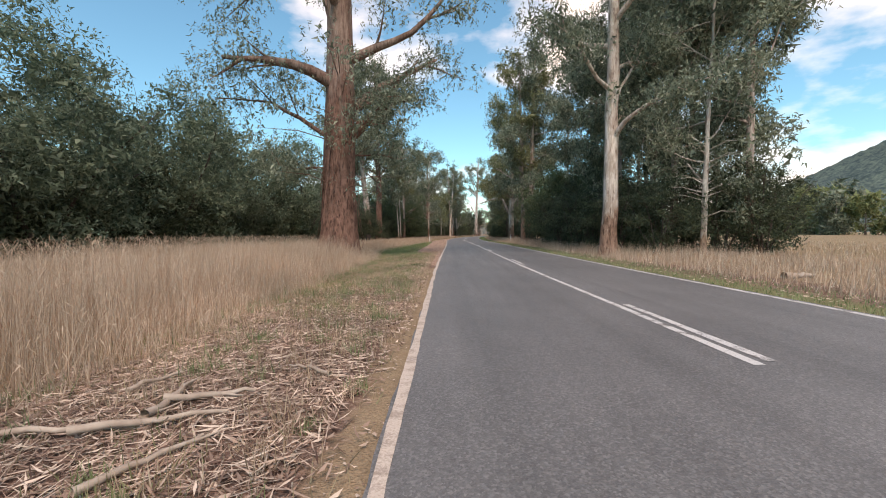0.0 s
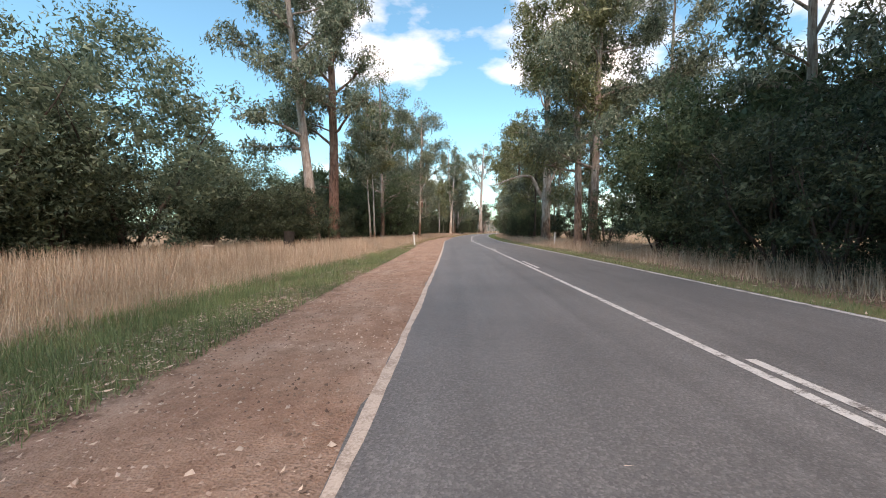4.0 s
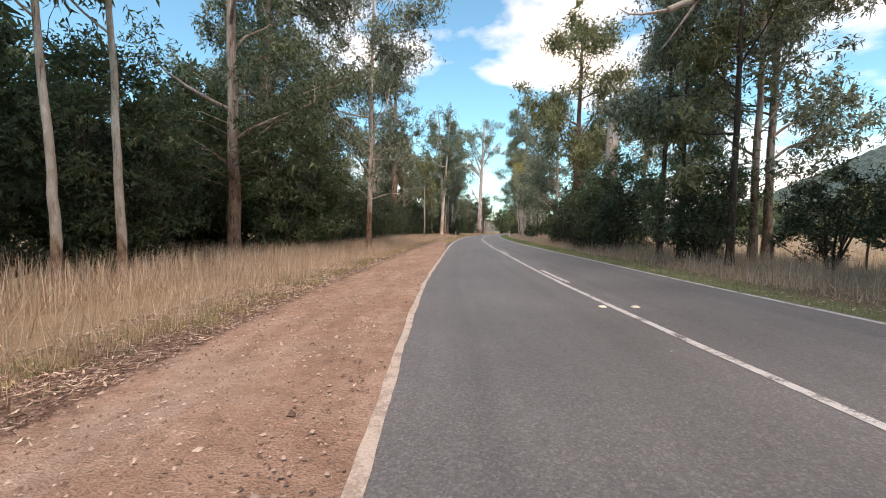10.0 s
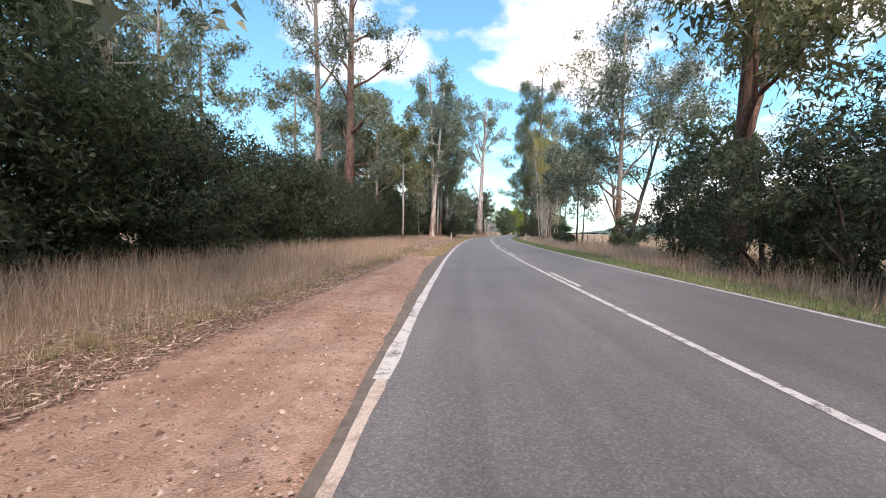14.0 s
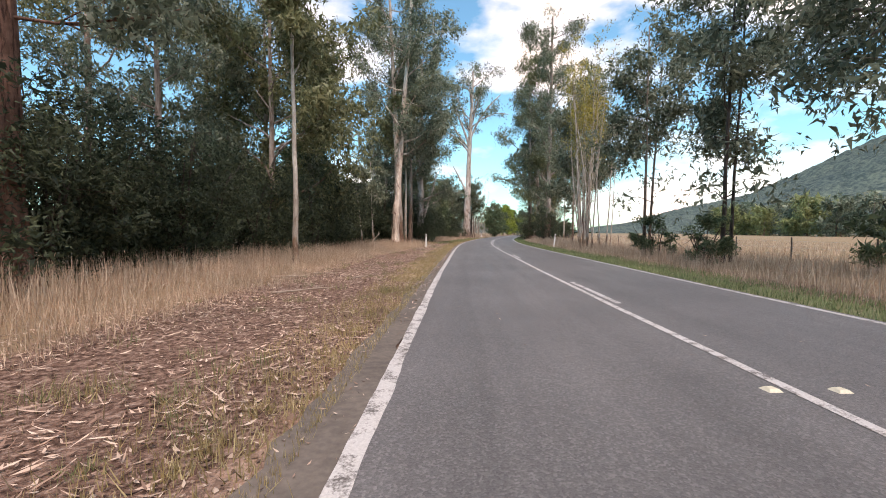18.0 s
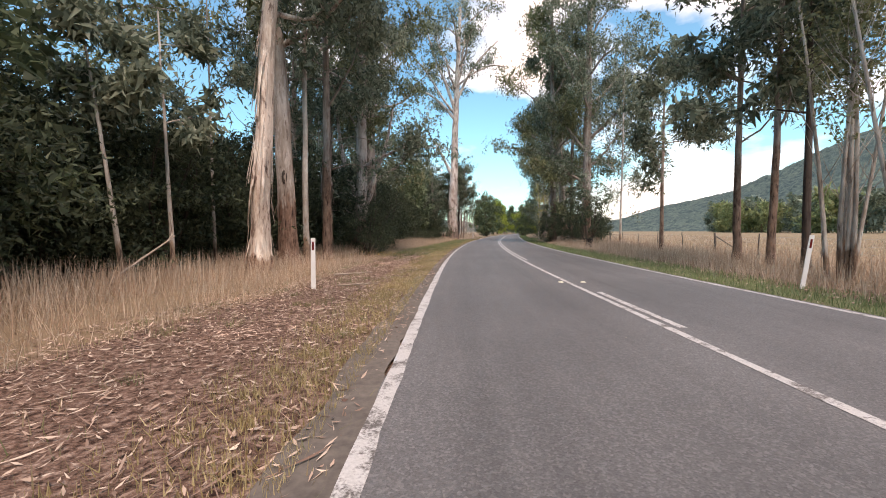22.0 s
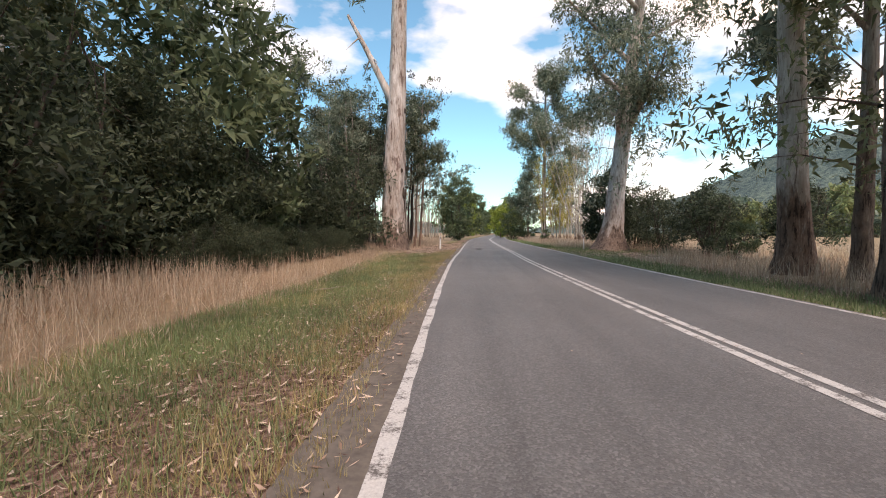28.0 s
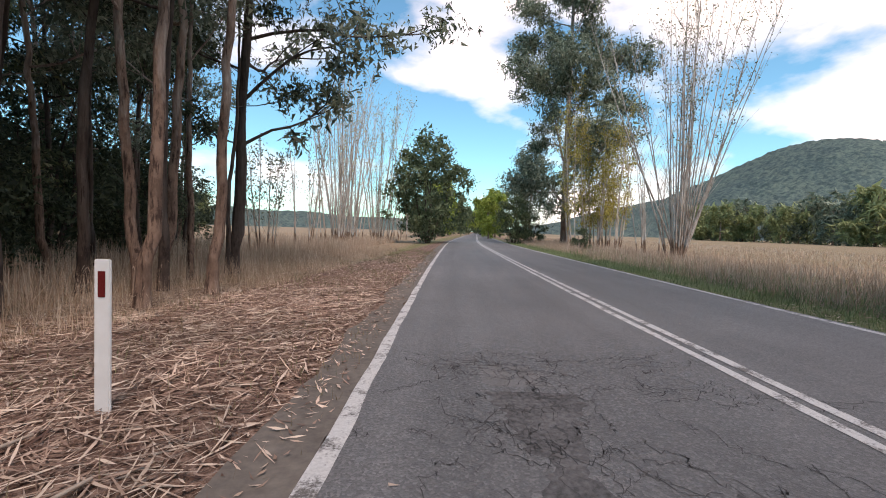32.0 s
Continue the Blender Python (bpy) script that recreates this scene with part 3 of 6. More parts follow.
def poplar(name, label, x, y, height, stems, spread, leaf_m, leaves, seed, low=0.45, thick=0.075, group="young poplars", bark_m=None, tilts=(0.02, 0.16), leaf=0.13):
    """A clump of upright slender stems with fine twigs and a thin leafing."""
    rng = np.random.default_rng(seed)
    root = thing(name, x, y, -0.12, label, "tree", group)
    pts, twigs = [], []
    for k in range(stems):
        a, o = rng.uniform(0, 6.28), rng.uniform(0.1, spread * 0.35)
        tilt = rng.uniform(*tilts)
        h = height * rng.uniform(0.72, 1.0)
        pth = curve_path(rng, (math.cos(a) * o, math.sin(a) * o, 0), (math.cos(a) * tilt, math.sin(a) * tilt, 1), h, 9, 0.12, 0.022)
        chunks = [tube(pth, np.linspace(thick * rng.uniform(0.7, 1.2), 0.008, 9), 6, rng, 0.05)]
        for j in range(26):
            i = rng.integers(2, 9)
            b = rng.uniform(0, 6.28)
            fr = rng.uniform(0, 1)
            p = pth[i - 1] * (1 - fr) + pth[i] * fr
            tw = curve_path(rng, p, (math.cos(b) * 0.55, math.sin(b) * 0.55, 1), rng.uniform(0.6, 1.8) * height / 13, 4, 0.2, 0.08)
            twigs.append(tube(tw, np.linspace(0.014, 0.005, 4), 3))
            if p[2] > height * low * rng.uniform(0.7, 1.2):
                pts += [tw[1], tw[2], tw[3]]
        v, q = merge(chunks)
        piece("stem", v, q, bark_m or BARK_PALE, root, smooth=True)
    tv, tq = merge(twigs)
    tagged(piece("fine_branching", tv, tq, bark_m or BARK_PALE, root), kind="stuff")
    if leaves:
        pts = np.array(pts)
        at = pts[rng.integers(0, len(pts), leaves)] + rng.normal(0, 0.17, (leaves, 3))
        v, q = blades(rng, at, leaf, leaf * 0.65, 0.3)
        piece("crown", v, q, leaf_m, root, "thin autumn leafing on upright twigs")
    return root


def copies(master, spots):
    """More of one thing: spots of (x, y, turn in degrees, scale)."""
    return [copy_thing(master, pose(x, y, -0.12, 0, 0, a) @ Matrix.Scale(s, 4)) for x, y, a, s in spots]


# ---- the road's line: the left edge line, then offsets to its right ----
LINE = [(-0.87, -60.0), (-0.22, -25.0), (0.1, -8.0), (0.19, 4.0), (0.24, 14.0), (0.41, 24.0), (0.63, 34.0), (0.81, 44.0), (0.94, 54.0), (1.0, 64.0), (1.16, 74.0), (1.75, 84.0), (2.37, 94.0), (3.12, 104.1), (4.03, 114.1), (5.1, 124.1), (6.34, 134.1), (7.63, 144.1), (9.09, 154.0), (10.87, 164.0), (12.94, 173.9), (15.2, 183.8), (17.71, 193.8), (20.52, 203.8), (23.28, 213.9), (26.12, 223.9), (29.06, 234.0), (32.1, 244.1), (38.02, 262.1), (44.23, 280.1), (58.73, 322.1), (99.73, 440.1), (169.73, 640.1)]
LANE = 3.02


def spline(points, step=0.5):
    p = np.array(points, float)
    p = np.vstack([2 * p[0] - p[1], p, 2 * p[-1] - p[-2]])
    out = []
    for i in range(1, len(p) - 2):
        a, b, c, d = p[i - 1:i + 3]
        # centripetal-like tangents scaled by the uneven spacing
        l0, l1, l2 = np.linalg.norm(b - a), np.linalg.norm(c - b), np.linalg.norm(d - c)
        m1 = ((c - b) / l1 * l0 + (b - a) / l0 * l1) / (l0 + l1) * l1
        m2 = ((d - c) / l2 * l1 + (c - b) / l1 * l2) / (l1 + l2) * l1
        n = max(2, int(l1 / step))
        t = (np.arange(n) / n)[:, None]
        out.append((2 * t ** 3 - 3 * t ** 2 + 1) * b + (t ** 3 - 2 * t ** 2 + t) * m1 + (-2 * t ** 3 + 3 * t ** 2) * c + (t ** 3 - t ** 2) * m2)
    return np.concatenate(out + [p[-2:-1]])


EDGE = spline(LINE)
TAN = np.gradient(EDGE, axis=0)
TAN /= np.linalg.norm(TAN, axis=1, keepdims=True)
RIGHT = np.stack([TAN[:, 1], -TAN[:, 0]], 1)
ARC = np.concatenate([[0], np.cumsum(np.linalg.norm(np.diff(EDGE, axis=0), axis=1))])
ARC -= np.interp(0, EDGE[:, 1], ARC)


def on_road(s, u):
    """World x, y at arc s along the left edge line and u metres to its right."""
    s, u = np.asarray(s, float), np.asarray(u, float)
    e = np.stack([np.interp(s, ARC, EDGE[:, 0]), np.interp(s, ARC, EDGE[:, 1])], -1)
    r = np.stack([np.interp(s, ARC, RIGHT[:, 0]), np.interp(s, ARC, RIGHT[:, 1])], -1)
    return e + r * u[..., None]


def offset_of(x, y):
    """Arc s and offset u of world points, near the road."""
    x, y = np.asarray(x, float), np.asarray(y, float)
    s = np.interp(y, EDGE[:, 1], ARC)
    for _ in range(3):
        e = np.stack([np.interp(s, ARC, EDGE[:, 0]), np.interp(s, ARC, EDGE[:, 1])], -1)
        t = np.stack([np.interp(s, ARC, TAN[:, 0]), np.interp(s, ARC, TAN[:, 1])], -1)
        s = s + (x - e[..., 0]) * t[..., 0] + (y - e[..., 1]) * t[..., 1]
    r = np.stack([np.interp(s, ARC, RIGHT[:, 0]), np.interp(s, ARC, RIGHT[:, 1])], -1)
    e = np.stack([np.interp(s, ARC, EDGE[:, 0]), np.interp(s, ARC, EDGE[:, 1])], -1)
    return s, (x - e[..., 0]) * r[..., 0] + (y - e[..., 1]) * r[..., 1]


def ramp01(v, a, b):
    return np.clip((v - a) / (b - a), 0, 1)


# widths of the grounds beside the road, by arc: gravel shoulder, litter strip, short grass, start of the tall grass
STOPS = [-60, 0, 12, 22, 28, 60, 95, 104, 112, 120, 140, 150, 168, 178, 190, 198, 204, 212, 225, 260]
GRAVEL = [0, 0, 0, 0.3, 1.9, 2.1, 2.0, 1.8, 1.5, 0, 0, 0, 0, 0, 0, 0, 0, 0, 0, 0]
TALL = [3.2, 3.0, 3.2, 3.6, 4.6, 3.3, 3.4, 3.2, 3.3, 4.0, 4.3, 3.6, 3.8, 3.4, 3.2, 3.6, 4.2, 3.8, 3.0, 3.0]
LITTER_W = [2.4, 3.0, 1.2, 1.0, 2.3, 3.0, 3.2, 3.2, 3.4, 4.0, 4.2, 3.0, 3.6, 2.2, 1.2, 2.0, 4.6, 3.6, 2.2, 0.5]
GREENS = [0.5, 0.4, 0.45, 0.5, 0.7, 0.25, 0.15, 0.15, 0.1, 0.1, 0.12, 0.35, 0.15, 0.5, 0.8, 0.75, 0.1, 0.25, 0.6, 0.6]


def ground_z(x, y):
    s, u = offset_of(x, y)
    left, right = np.maximum(-u - 0.35, 0), np.maximum(u - 2 * LANE - 0.3, 0)
    out = left + right
    drop = -0.03 - 0.10 * ramp01(out, 0.0, 2.5) - 0.05 * ramp01(out, 3, 30)
    w = 0.05 * np.sin(x * 0.31 + 1.3 * np.sin(y * 0.17)) * np.sin(y * 0.27 + 0.5) * ramp01(out, 1.0, 5.0)
    return drop + w


# ---- ground sheet ----
def graded(stops):
    return np.unique(np.concatenate([np.arange(a, b, st) for a, b, st in stops]))


gx = graded([(-3000, -400, 260), (-400, -60, 34), (-60, -20, 4), (-20, -8, 1.0), (-8, 40, 0.55), (40, 80, 2.0), (80, 400, 32), (400, 3001, 260)])
gy = graded([(-800, -100, 70), (-100, -12, 4), (-12, 232, 0.8), (232, 330, 3.0), (330, 700, 37), (700, 4001, 300)])
GX, GY = np.meshgrid(gx, gy)
px_, py_ = GX.ravel(), GY.ravel()
ss, uu = offset_of(px_, py_)
gz = ground_z(px_, py_)
gz = np.where((uu > -0.25) & (uu < 2 * LANE + 0.2), -0.05, gz)
nx, ny = len(gx), len(gy)
ii = (np.arange(ny - 1)[:, None] * nx + np.arange(nx - 1)[None]).ravel()
ground_me = quick("ground", np.stack([px_, py_, gz], 1), np.stack([ii, ii + 1, ii + nx + 1, ii + nx], 1), GROUND, True)
outl, outr = -uu, uu - 2 * LANE
gw, tw_, lw, gr = (np.interp(ss, STOPS, a) for a in (GRAVEL, TALL, LITTER_W, GREENS))
a_gravel = np.where(gw > 0.1, 1 - ramp01(outl, gw - 0.25, gw + 0.35), 0) * (outl > -1)
a_gravel = np.maximum(a_gravel, 0.75 * (1 - ramp01(outl, 0.2, 0.7)) * (outl > 0) * (ss > 95))
a_litter = (1 - ramp01(outl, lw - 0.3, lw + 0.9)) * ((outl > 0) * 0.8)
a_litter = np.maximum(a_litter, np.where(outr > 0, 0.62 * (1 - ramp01(np.abs(outr - 2.2), 0.8, 2.0)), 0))
a_green = np.where(outl > 0, gr * (1 - ramp01(outl, tw_ - 0.3, tw_ + 0.9)), 0)
a_green = np.maximum(a_green, np.where(outr > 0, 0.85 * (1 - ramp01(outr, 0.9, 2.2)), 0))
a_green = np.maximum(a_green, np.where(outr > 14, 0.42, 0))
# fresh green: a band left of the gravel, patches further on, and a strip along the right edge
FRESH_S = [20, 25, 30, 45, 56, 62, 164, 172, 182, 196, 201]
FRESH_V = [0.0, 0.8, 1.0, 0.75, 0.3, 0.05, 0.0, 0.45, 0.5, 0.25, 0.0]
fv = np.interp(ss, FRESH_S, FRESH_V)
a_fresh = np.where(outl > 0, fv * np.where(ss > 100, 0.55, 1.0) * ramp01(outl, gw - 0.1, gw + 0.3) * (1 - ramp01(outl, tw_ - 0.7, tw_ + 0.3)), 0)
a_fresh = np.maximum(a_fresh, np.where(outr > 0.08, np.interp(ss, [0, 30, 60, 95, 110], [0.35, 0.5, 0.55, 0.7, 0.85]) * (1 - ramp01(outr, 1.1, 2.1)), 0))
for key, val in (("gravel", a_gravel), ("litter", a_litter), ("green", a_green), ("fresh", a_fresh)):
    at_ = ground_me.attributes.new(key, "FLOAT", "POINT")
    at_.data.foreach_set("value", val.astype("f"))
tagged(new("ground", ground_me), "dry grassy roadside with gravel shoulder, bark litter and green tufts", "ground", kind="structure")


# ---- road ----
def ribbon(name, s0, s1, u0, u1, z, mats, step=0.6, jag=0.0, seed=1, sag=0.0, cols=1, taper=0.0):
    """A strip along the road from s0 to s1 between the offsets u0 and u1; jag roughens its edges."""
    s = np.arange(s0, s1 + step * 0.5, step) if s1 - s0 > step * 1.5 else np.linspace(s0, s1, 3)
    rng = np.random.default_rng(seed)
    us = np.linspace(u0, u1, cols + 1)
    U = np.repeat(us[None], len(s), 0)
    if jag:
        k = min(max(3, int(0.9 / step)), len(s))
        soft = np.ones(k) / k
        for c_ in (0, -1):
            U[:, c_] += np.convolve(rng.normal(0, jag, len(s)), soft, "same") * k ** 0.5 + rng.normal(0, jag * 0.25, len(s))
    if taper:
        U[:, 0] = u1 + (U[:, 0] - u1) * ramp01(s, s0, s0 + taper)
    S = np.repeat(s[:, None], cols + 1, 1)
    xy = on_road(S, U)
    zz = z + 0 * S if not sag else z - sag * np.abs(U - LANE) / LANE
    v = np.concatenate([xy, zz[..., None]], -1).reshape(-1, 3)
    k = cols + 1
    i = (np.arange(len(s) - 1)[:, None] * k + np.arange(cols)[None]).ravel()
    me = quick(name, v, np.stack([i, i + 1, i + k + 1, i + k], 1), mats, True)
    uv = me.uv_layers.new(name="uv")
    idx = np.empty(len(me.loops), "i")
    me.loops.foreach_get("vertex_index", idx)
    flat = np.stack([U.ravel(), S.ravel()], 1)[idx]
    uv.data.foreach_set("uv", flat.astype("f").ravel())
    return me


road_me = ribbon("road", -55, 640, -0.022, 2 * LANE + 0.13, 0.0, ASPHALT, 0.25, 0.014, 3, 0.0, 8)
road = tagged(new("road", road_me), "grey worn two-lane asphalt road with ragged edges", "road", kind="structure")
tagged(new("road_margin", ribbon("road_margin", 88, 330, -0.44, -0.015, -0.004, speckled("silted_asphalt", (0.085, 0.072, 0.063), (0.19, 0.16, 0.135), 14, 0.9), 0.25, 0.035, 9, taper=14.0)),
               "dusty strip of old asphalt outside the edge line", "road", kind="structure")
for a, b, sd in ((-50, 640, 5),):
    tagged(new("edge_line", ribbon("edge_line", a, 92, -0.02, 0.065, 0.004, PAINT_DUSTY, 0.2, 0.008, sd)), "thin worn white painted edge line", "road marking", kind="structure")
    tagged(new("edge_line", ribbon("edge_line", 92, 158, -0.06, 0.065, 0.004, PAINT, 0.2, 0.007, sd + 2)), "broad worn white painted edge line", "road marking", kind="structure")
    tagged(new("edge_line", ribbon("edge_line", 158, b, -0.045, 0.06, 0.004, PAINT, 0.2, 0.006, sd + 3)), "narrow worn white painted edge line", "road marking", kind="structure")
    tagged(new("edge_line", ribbon("edge_line", a, b, 2 * LANE - 0.055, 2 * LANE + 0.055, 0.004, PAINT, 0.2, 0.006, sd + 1)), "worn white painted edge line", "road marking", kind="structure")
tagged(new("centre_line", ribbon("centre_line", 3.7, 640, LANE - 0.05, LANE + 0.05, 0.004, PAINT, 0.3, 0.003, 8)), "white solid centre line", "road marking", kind="structure")
DASHES = (-31.8, -20.0, -8.1, 3.75, 15.5, 27.5, 39.7, 51.4, 63.0, 74.6, 86.3, 97.9, 109.4, 121.7, 133.9, 145.8)
for k, near in enumerate(DASHES):
    e = near + 3.05
    tagged(new("centre_dash", ribbon("centre_dash", e - 3.0, e, LANE + 0.13, LANE + 0.23, 0.004, PAINT, 0.25, 0.004, 20 + k)),
           "white painted centre dash beside the solid line", "road marking", "centre dashes", "structure")
tagged(new("centre_line", ribbon("centre_line", 157.8, 640, LANE + 0.14, LANE + 0.24, 0.004, PAINT, 0.3, 0.003, 9)), "second white solid centre line", "road marking", kind="structure")


def road_stud():
    bm = bmesh.new()
    bmesh.ops.create_cube(bm, size=1)
    for v in bm.verts:
        k = 0.62 if v.co.z > 0 else 1
        v.co = Vector((v.co.x * 0.11 * k, v.co.y * 0.10 * k, (v.co.z + 0.5) * 0.02))
    return bm


stud = None
for s_ in (71.6, 117.9, 150.4):
    for u_ in (LANE - 0.16, LANE + 0.34):
        xy = on_road(s_, u_)
        if stud is None:
            stud = part("road_stud", road_stud(), MARKER)
            stud.location = (xy[0], xy[1], 0.0)
            tagged(stud, "small yellowed white raised road stud on asphalt", "road stud", "road studs")
        else:
            copy_thing(stud, pose(xy[0], xy[1], 0.0))


# cracked patch across the left lane near the end
def crack_line(rng, s0, u0, s1, u1, w=0.005):
    n = 22
    t = np.linspace(0, 1, n)
    s = s0 + (s1 - s0) * t + np.cumsum(rng.normal(0, 0.03, n))
    u = u0 + (u1 - u0) * t + np.cumsum(rng.normal(0, 0.02, n))
    c = on_road(s, u)
    d = np.gradient(c, axis=0)
    d /= np.linalg.norm(d, axis=1, keepdims=True)
    nn = np.stack([-d[:, 1], d[:, 0]], 1) * (w * rng.uniform(0.4, 1.4, n))[:, None]
    v = np.concatenate([np.c_[c + nn, np.full(n, 0.0022)], np.c_[c - nn, np.full(n, 0.0022)]])
    i = np.arange(n - 1)
    return v, np.stack([i, i + 1, i + n + 1, i + n], 1)


rngc = np.random.default_rng(77)
CRACK = speckled("open_crack", (0.04, 0.038, 0.038), (0.09, 0.086, 0.085), 20, 0.95)
PATCH = speckled("old_asphalt_patch", (0.10, 0.095, 0.093), (0.20, 0.19, 0.185), 60, 0.85)
lines_ = []
for k in range(26):
    s_k, u_k = rngc.uniform(209.3, 210.5), rngc.uniform(0.1, 3.2)
    lines_.append(crack_line(rngc, s_k, u_k, s_k + rngc.normal(0, 0.15), u_k + rngc.uniform(0.3, 0.9), 0.0035))
for k in range(150):
    s_k = rngc.uniform(206.6, 210.2)
    u_k = rngc.normal(1.15, 0.26) if k % 3 else rngc.uniform(0.5, 3.0)
    a_k = rngc.uniform(0, 6.28)
    lines_.append(crack_line(rngc, s_k, u_k, s_k + 0.3 * math.cos(a_k), u_k + 0.22 * math.sin(a_k), 0.0028))
cv, cf = merge(lines_)
tagged(piece("road_crack", cv, cf, CRACK), "network of open cracks in grey asphalt", "crack", kind="structure")
BROKEN = speckled("broken_asphalt", (0.035, 0.033, 0.033), (0.17, 0.16, 0.157), 26, 0.95, (1, 1, 1), 1.0)
tagged(new("broken_asphalt", ribbon("broken_asphalt", 206.3, 209.5, 1.0, 1.4, 0.0008, BROKEN, 0.04, 0.08, 15, cols=2)), "crumbled dark asphalt along the wheel track", "road damage", kind="structure")
tagged(new("road_patch", ribbon("road_patch", 209.6, 210.05, 0.9, 1.35, 0.0012, PATCH, 0.08, 0.05, 4)), "small pale worn patch in the asphalt", "patch", kind="structure")


# ---- tall grass, short grass and litter ----
def grass_mesh(name, label, rng, s, u, h, width, mats, lean=0.28, heads=0.0):
    n = len(s)
    xy = on_road(s, u)
    base = np.c_[xy, ground_z(xy[:, 0], xy[:, 1]) - 0.02]
    a = rng.uniform(0, 6.283, n)
    side = np.c_[np.cos(a), np.sin(a), np.zeros(n)] * (width * rng.uniform(0.6, 1.4, n))[:, None] / 2
    b = rng.uniform(0, 6.283, n)
    bend = np.abs(rng.normal(0, lean, n)) * h
    top = base + np.c_[np.cos(b) * bend, np.sin(b) * bend, np.sqrt(np.maximum(h ** 2 - bend ** 2, 0.01))]
    v = np.stack([base - side, base + side, top], 1).reshape(-1, 3)
    ob = piece(name, v, np.arange(3 * n).reshape(-1, 3), mats)
    tagged(ob, label, "grass", kind="stuff")
    if heads:
        k = rng.random(n) < heads
        at = top[k]
        d = np.c_[np.cos(b[k]) * 0.5, np.sin(b[k]) * 0.5, np.ones(k.sum()) * 0.7] + rng.normal(0, 0.2, (k.sum(), 3))
        d /= np.linalg.norm(d, axis=1, keepdims=True)
        sd = np.cross(d, rng.normal(0, 1, d.shape))
        sd /= np.linalg.norm(sd, axis=1, keepdims=True)
        ln, wd = 0.085, 0.0042
        hv = np.stack([at - d * 0.03, at + d * ln * 0.4 + sd * wd, at + d * ln, at + d * ln * 0.4 - sd * wd], 1).reshape(-1, 3)
        hb = piece("seed_heads", hv, np.arange(len(hv)).reshape(-1, 4), mats)
        tagged(hb, "feathery straw-coloured grass seed heads", "grass", kind="stuff")
    return ob


def patchiness(s, u, k=1.0, ph=0.0):
    return 0.5 + 0.5 * np.sin(s * 0.83 * k + 2 * np.sin(u * 0.9 + ph)) * np.sin(u * 1.27 * k + 1.7 * np.sin(s * 0.41 + ph))


rg = np.random.default_rng(11)


def scatter(n, s0, s1, lo, hi, power=1.0):
    """Random arcs and offsets; lo and hi are offsets by arc."""
    s = rg.uniform(s0, s1, n)
    a, b = lo(s), hi(s)
    return s, a + (b - a) * rg.random(n) ** power


tall_at = lambda s: np.interp(s, STOPS, TALL)
# left: the front of the tall grass, then thinner and coarser behind
s_, u_ = scatter(150000, -3, 232, lambda s: tall_at(s) - 0.5, lambda s: tall_at(s) + 3.2, 1.3)
k_ = rg.random(len(s_)) < 0.35 + 0.65 * patchiness(s_, u_)
k_ &= (s_ < 191) | (s_ > 205) | (u_ < tall_at(s_) + 0.9) | (rg.random(len(s_)) < 0.2)
s_, u_ = s_[k_], u_[k_]
grow = ramp01(u_ - tall_at(s_), -0.5, 0.9)
bulk = np.interp(s_, [0, 14, 24, 33, 45, 60, 75, 110, 130, 160, 200, 232], [1.15, 1.0, 0.75, 0.6, 0.55, 0.55, 0.62, 0.62, 0.55, 0.55, 0.6, 0.6])
grass_mesh("tall_grass", "tall dry straw-coloured grass along the verge", rg, s_, -u_, (0.25 + 0.75 * grow) * bulk * rg.uniform(0.7, 1.25, len(s_)), 0.009, GRASS_DRY, 0.33, 0.2)
s_, u_ = scatter(120000, -3, 250, lambda s: tall_at(s) + 2.2, lambda s: tall_at(s) + 15, 1.3)
k_ = (s_ < 190) | (s_ > 207) | (rg.random(len(s_)) < 0.15)
s_, u_ = s_[k_], u_[k_]
grass_mesh("tall_grass", "tall dry straw-coloured grass beyond the verge", rg, s_, -u_, rg.uniform(0.45, 0.9, len(s_)), 0.022, GRASS_DRY, 0.3, 0.1)
s_, u_ = scatter(45000, -2, 24, lambda s: tall_at(s) - 0.3, lambda s: tall_at(s) + 9, 1.2)
grow = ramp01(u_ - tall_at(s_), -0.3, 0.9)
grass_mesh("tall_grass", "tall dense pinkish dry grass by the big gum", rg, s_, -u_, (0.25 + 0.75 * grow) * rg.uniform(0.75, 1.25, len(s_)), 0.008, GRASS_DRY, 0.22, 0.3)
# right: dry grass from two metres off the road, thin in the field
s_, u_ = scatter(110000, 0, 260, lambda s: 0 * s + 2 * LANE + 1.7, lambda s: 0 * s + 2 * LANE + 8.5, 1.25)
k_ = rg.random(len(s_)) < 0.25 + 0.75 * patchiness(s_, u_, 0.7, 1.0)
k_ &= (s_ < 199) | (s_ > 211) | (u_ > 2 * LANE + 5.5)
s_, u_ = s_[k_], u_[k_]
grass_mesh("tall_grass", "dry straw grass on the far verge", rg, s_, u_, ramp01(u_, 2 * LANE + 1.2, 2 * LANE + 3) * rg.uniform(0.35, 0.75, len(s_)) + 0.1, 0.017, GRASS_DRY, 0.35, 0.1)
s_, u_ = scatter(60000, 0, 330, lambda s: 0 * s + 2 * LANE + 7, lambda s: 0 * s + 2 * LANE + 40, 1.4)
grass_mesh("field_grass", "pale dry pasture grass in the paddock", rg, s_, u_, rg.uniform(0.15, 0.45, len(s_)), 0.04, GRASS_DRY, 0.4)
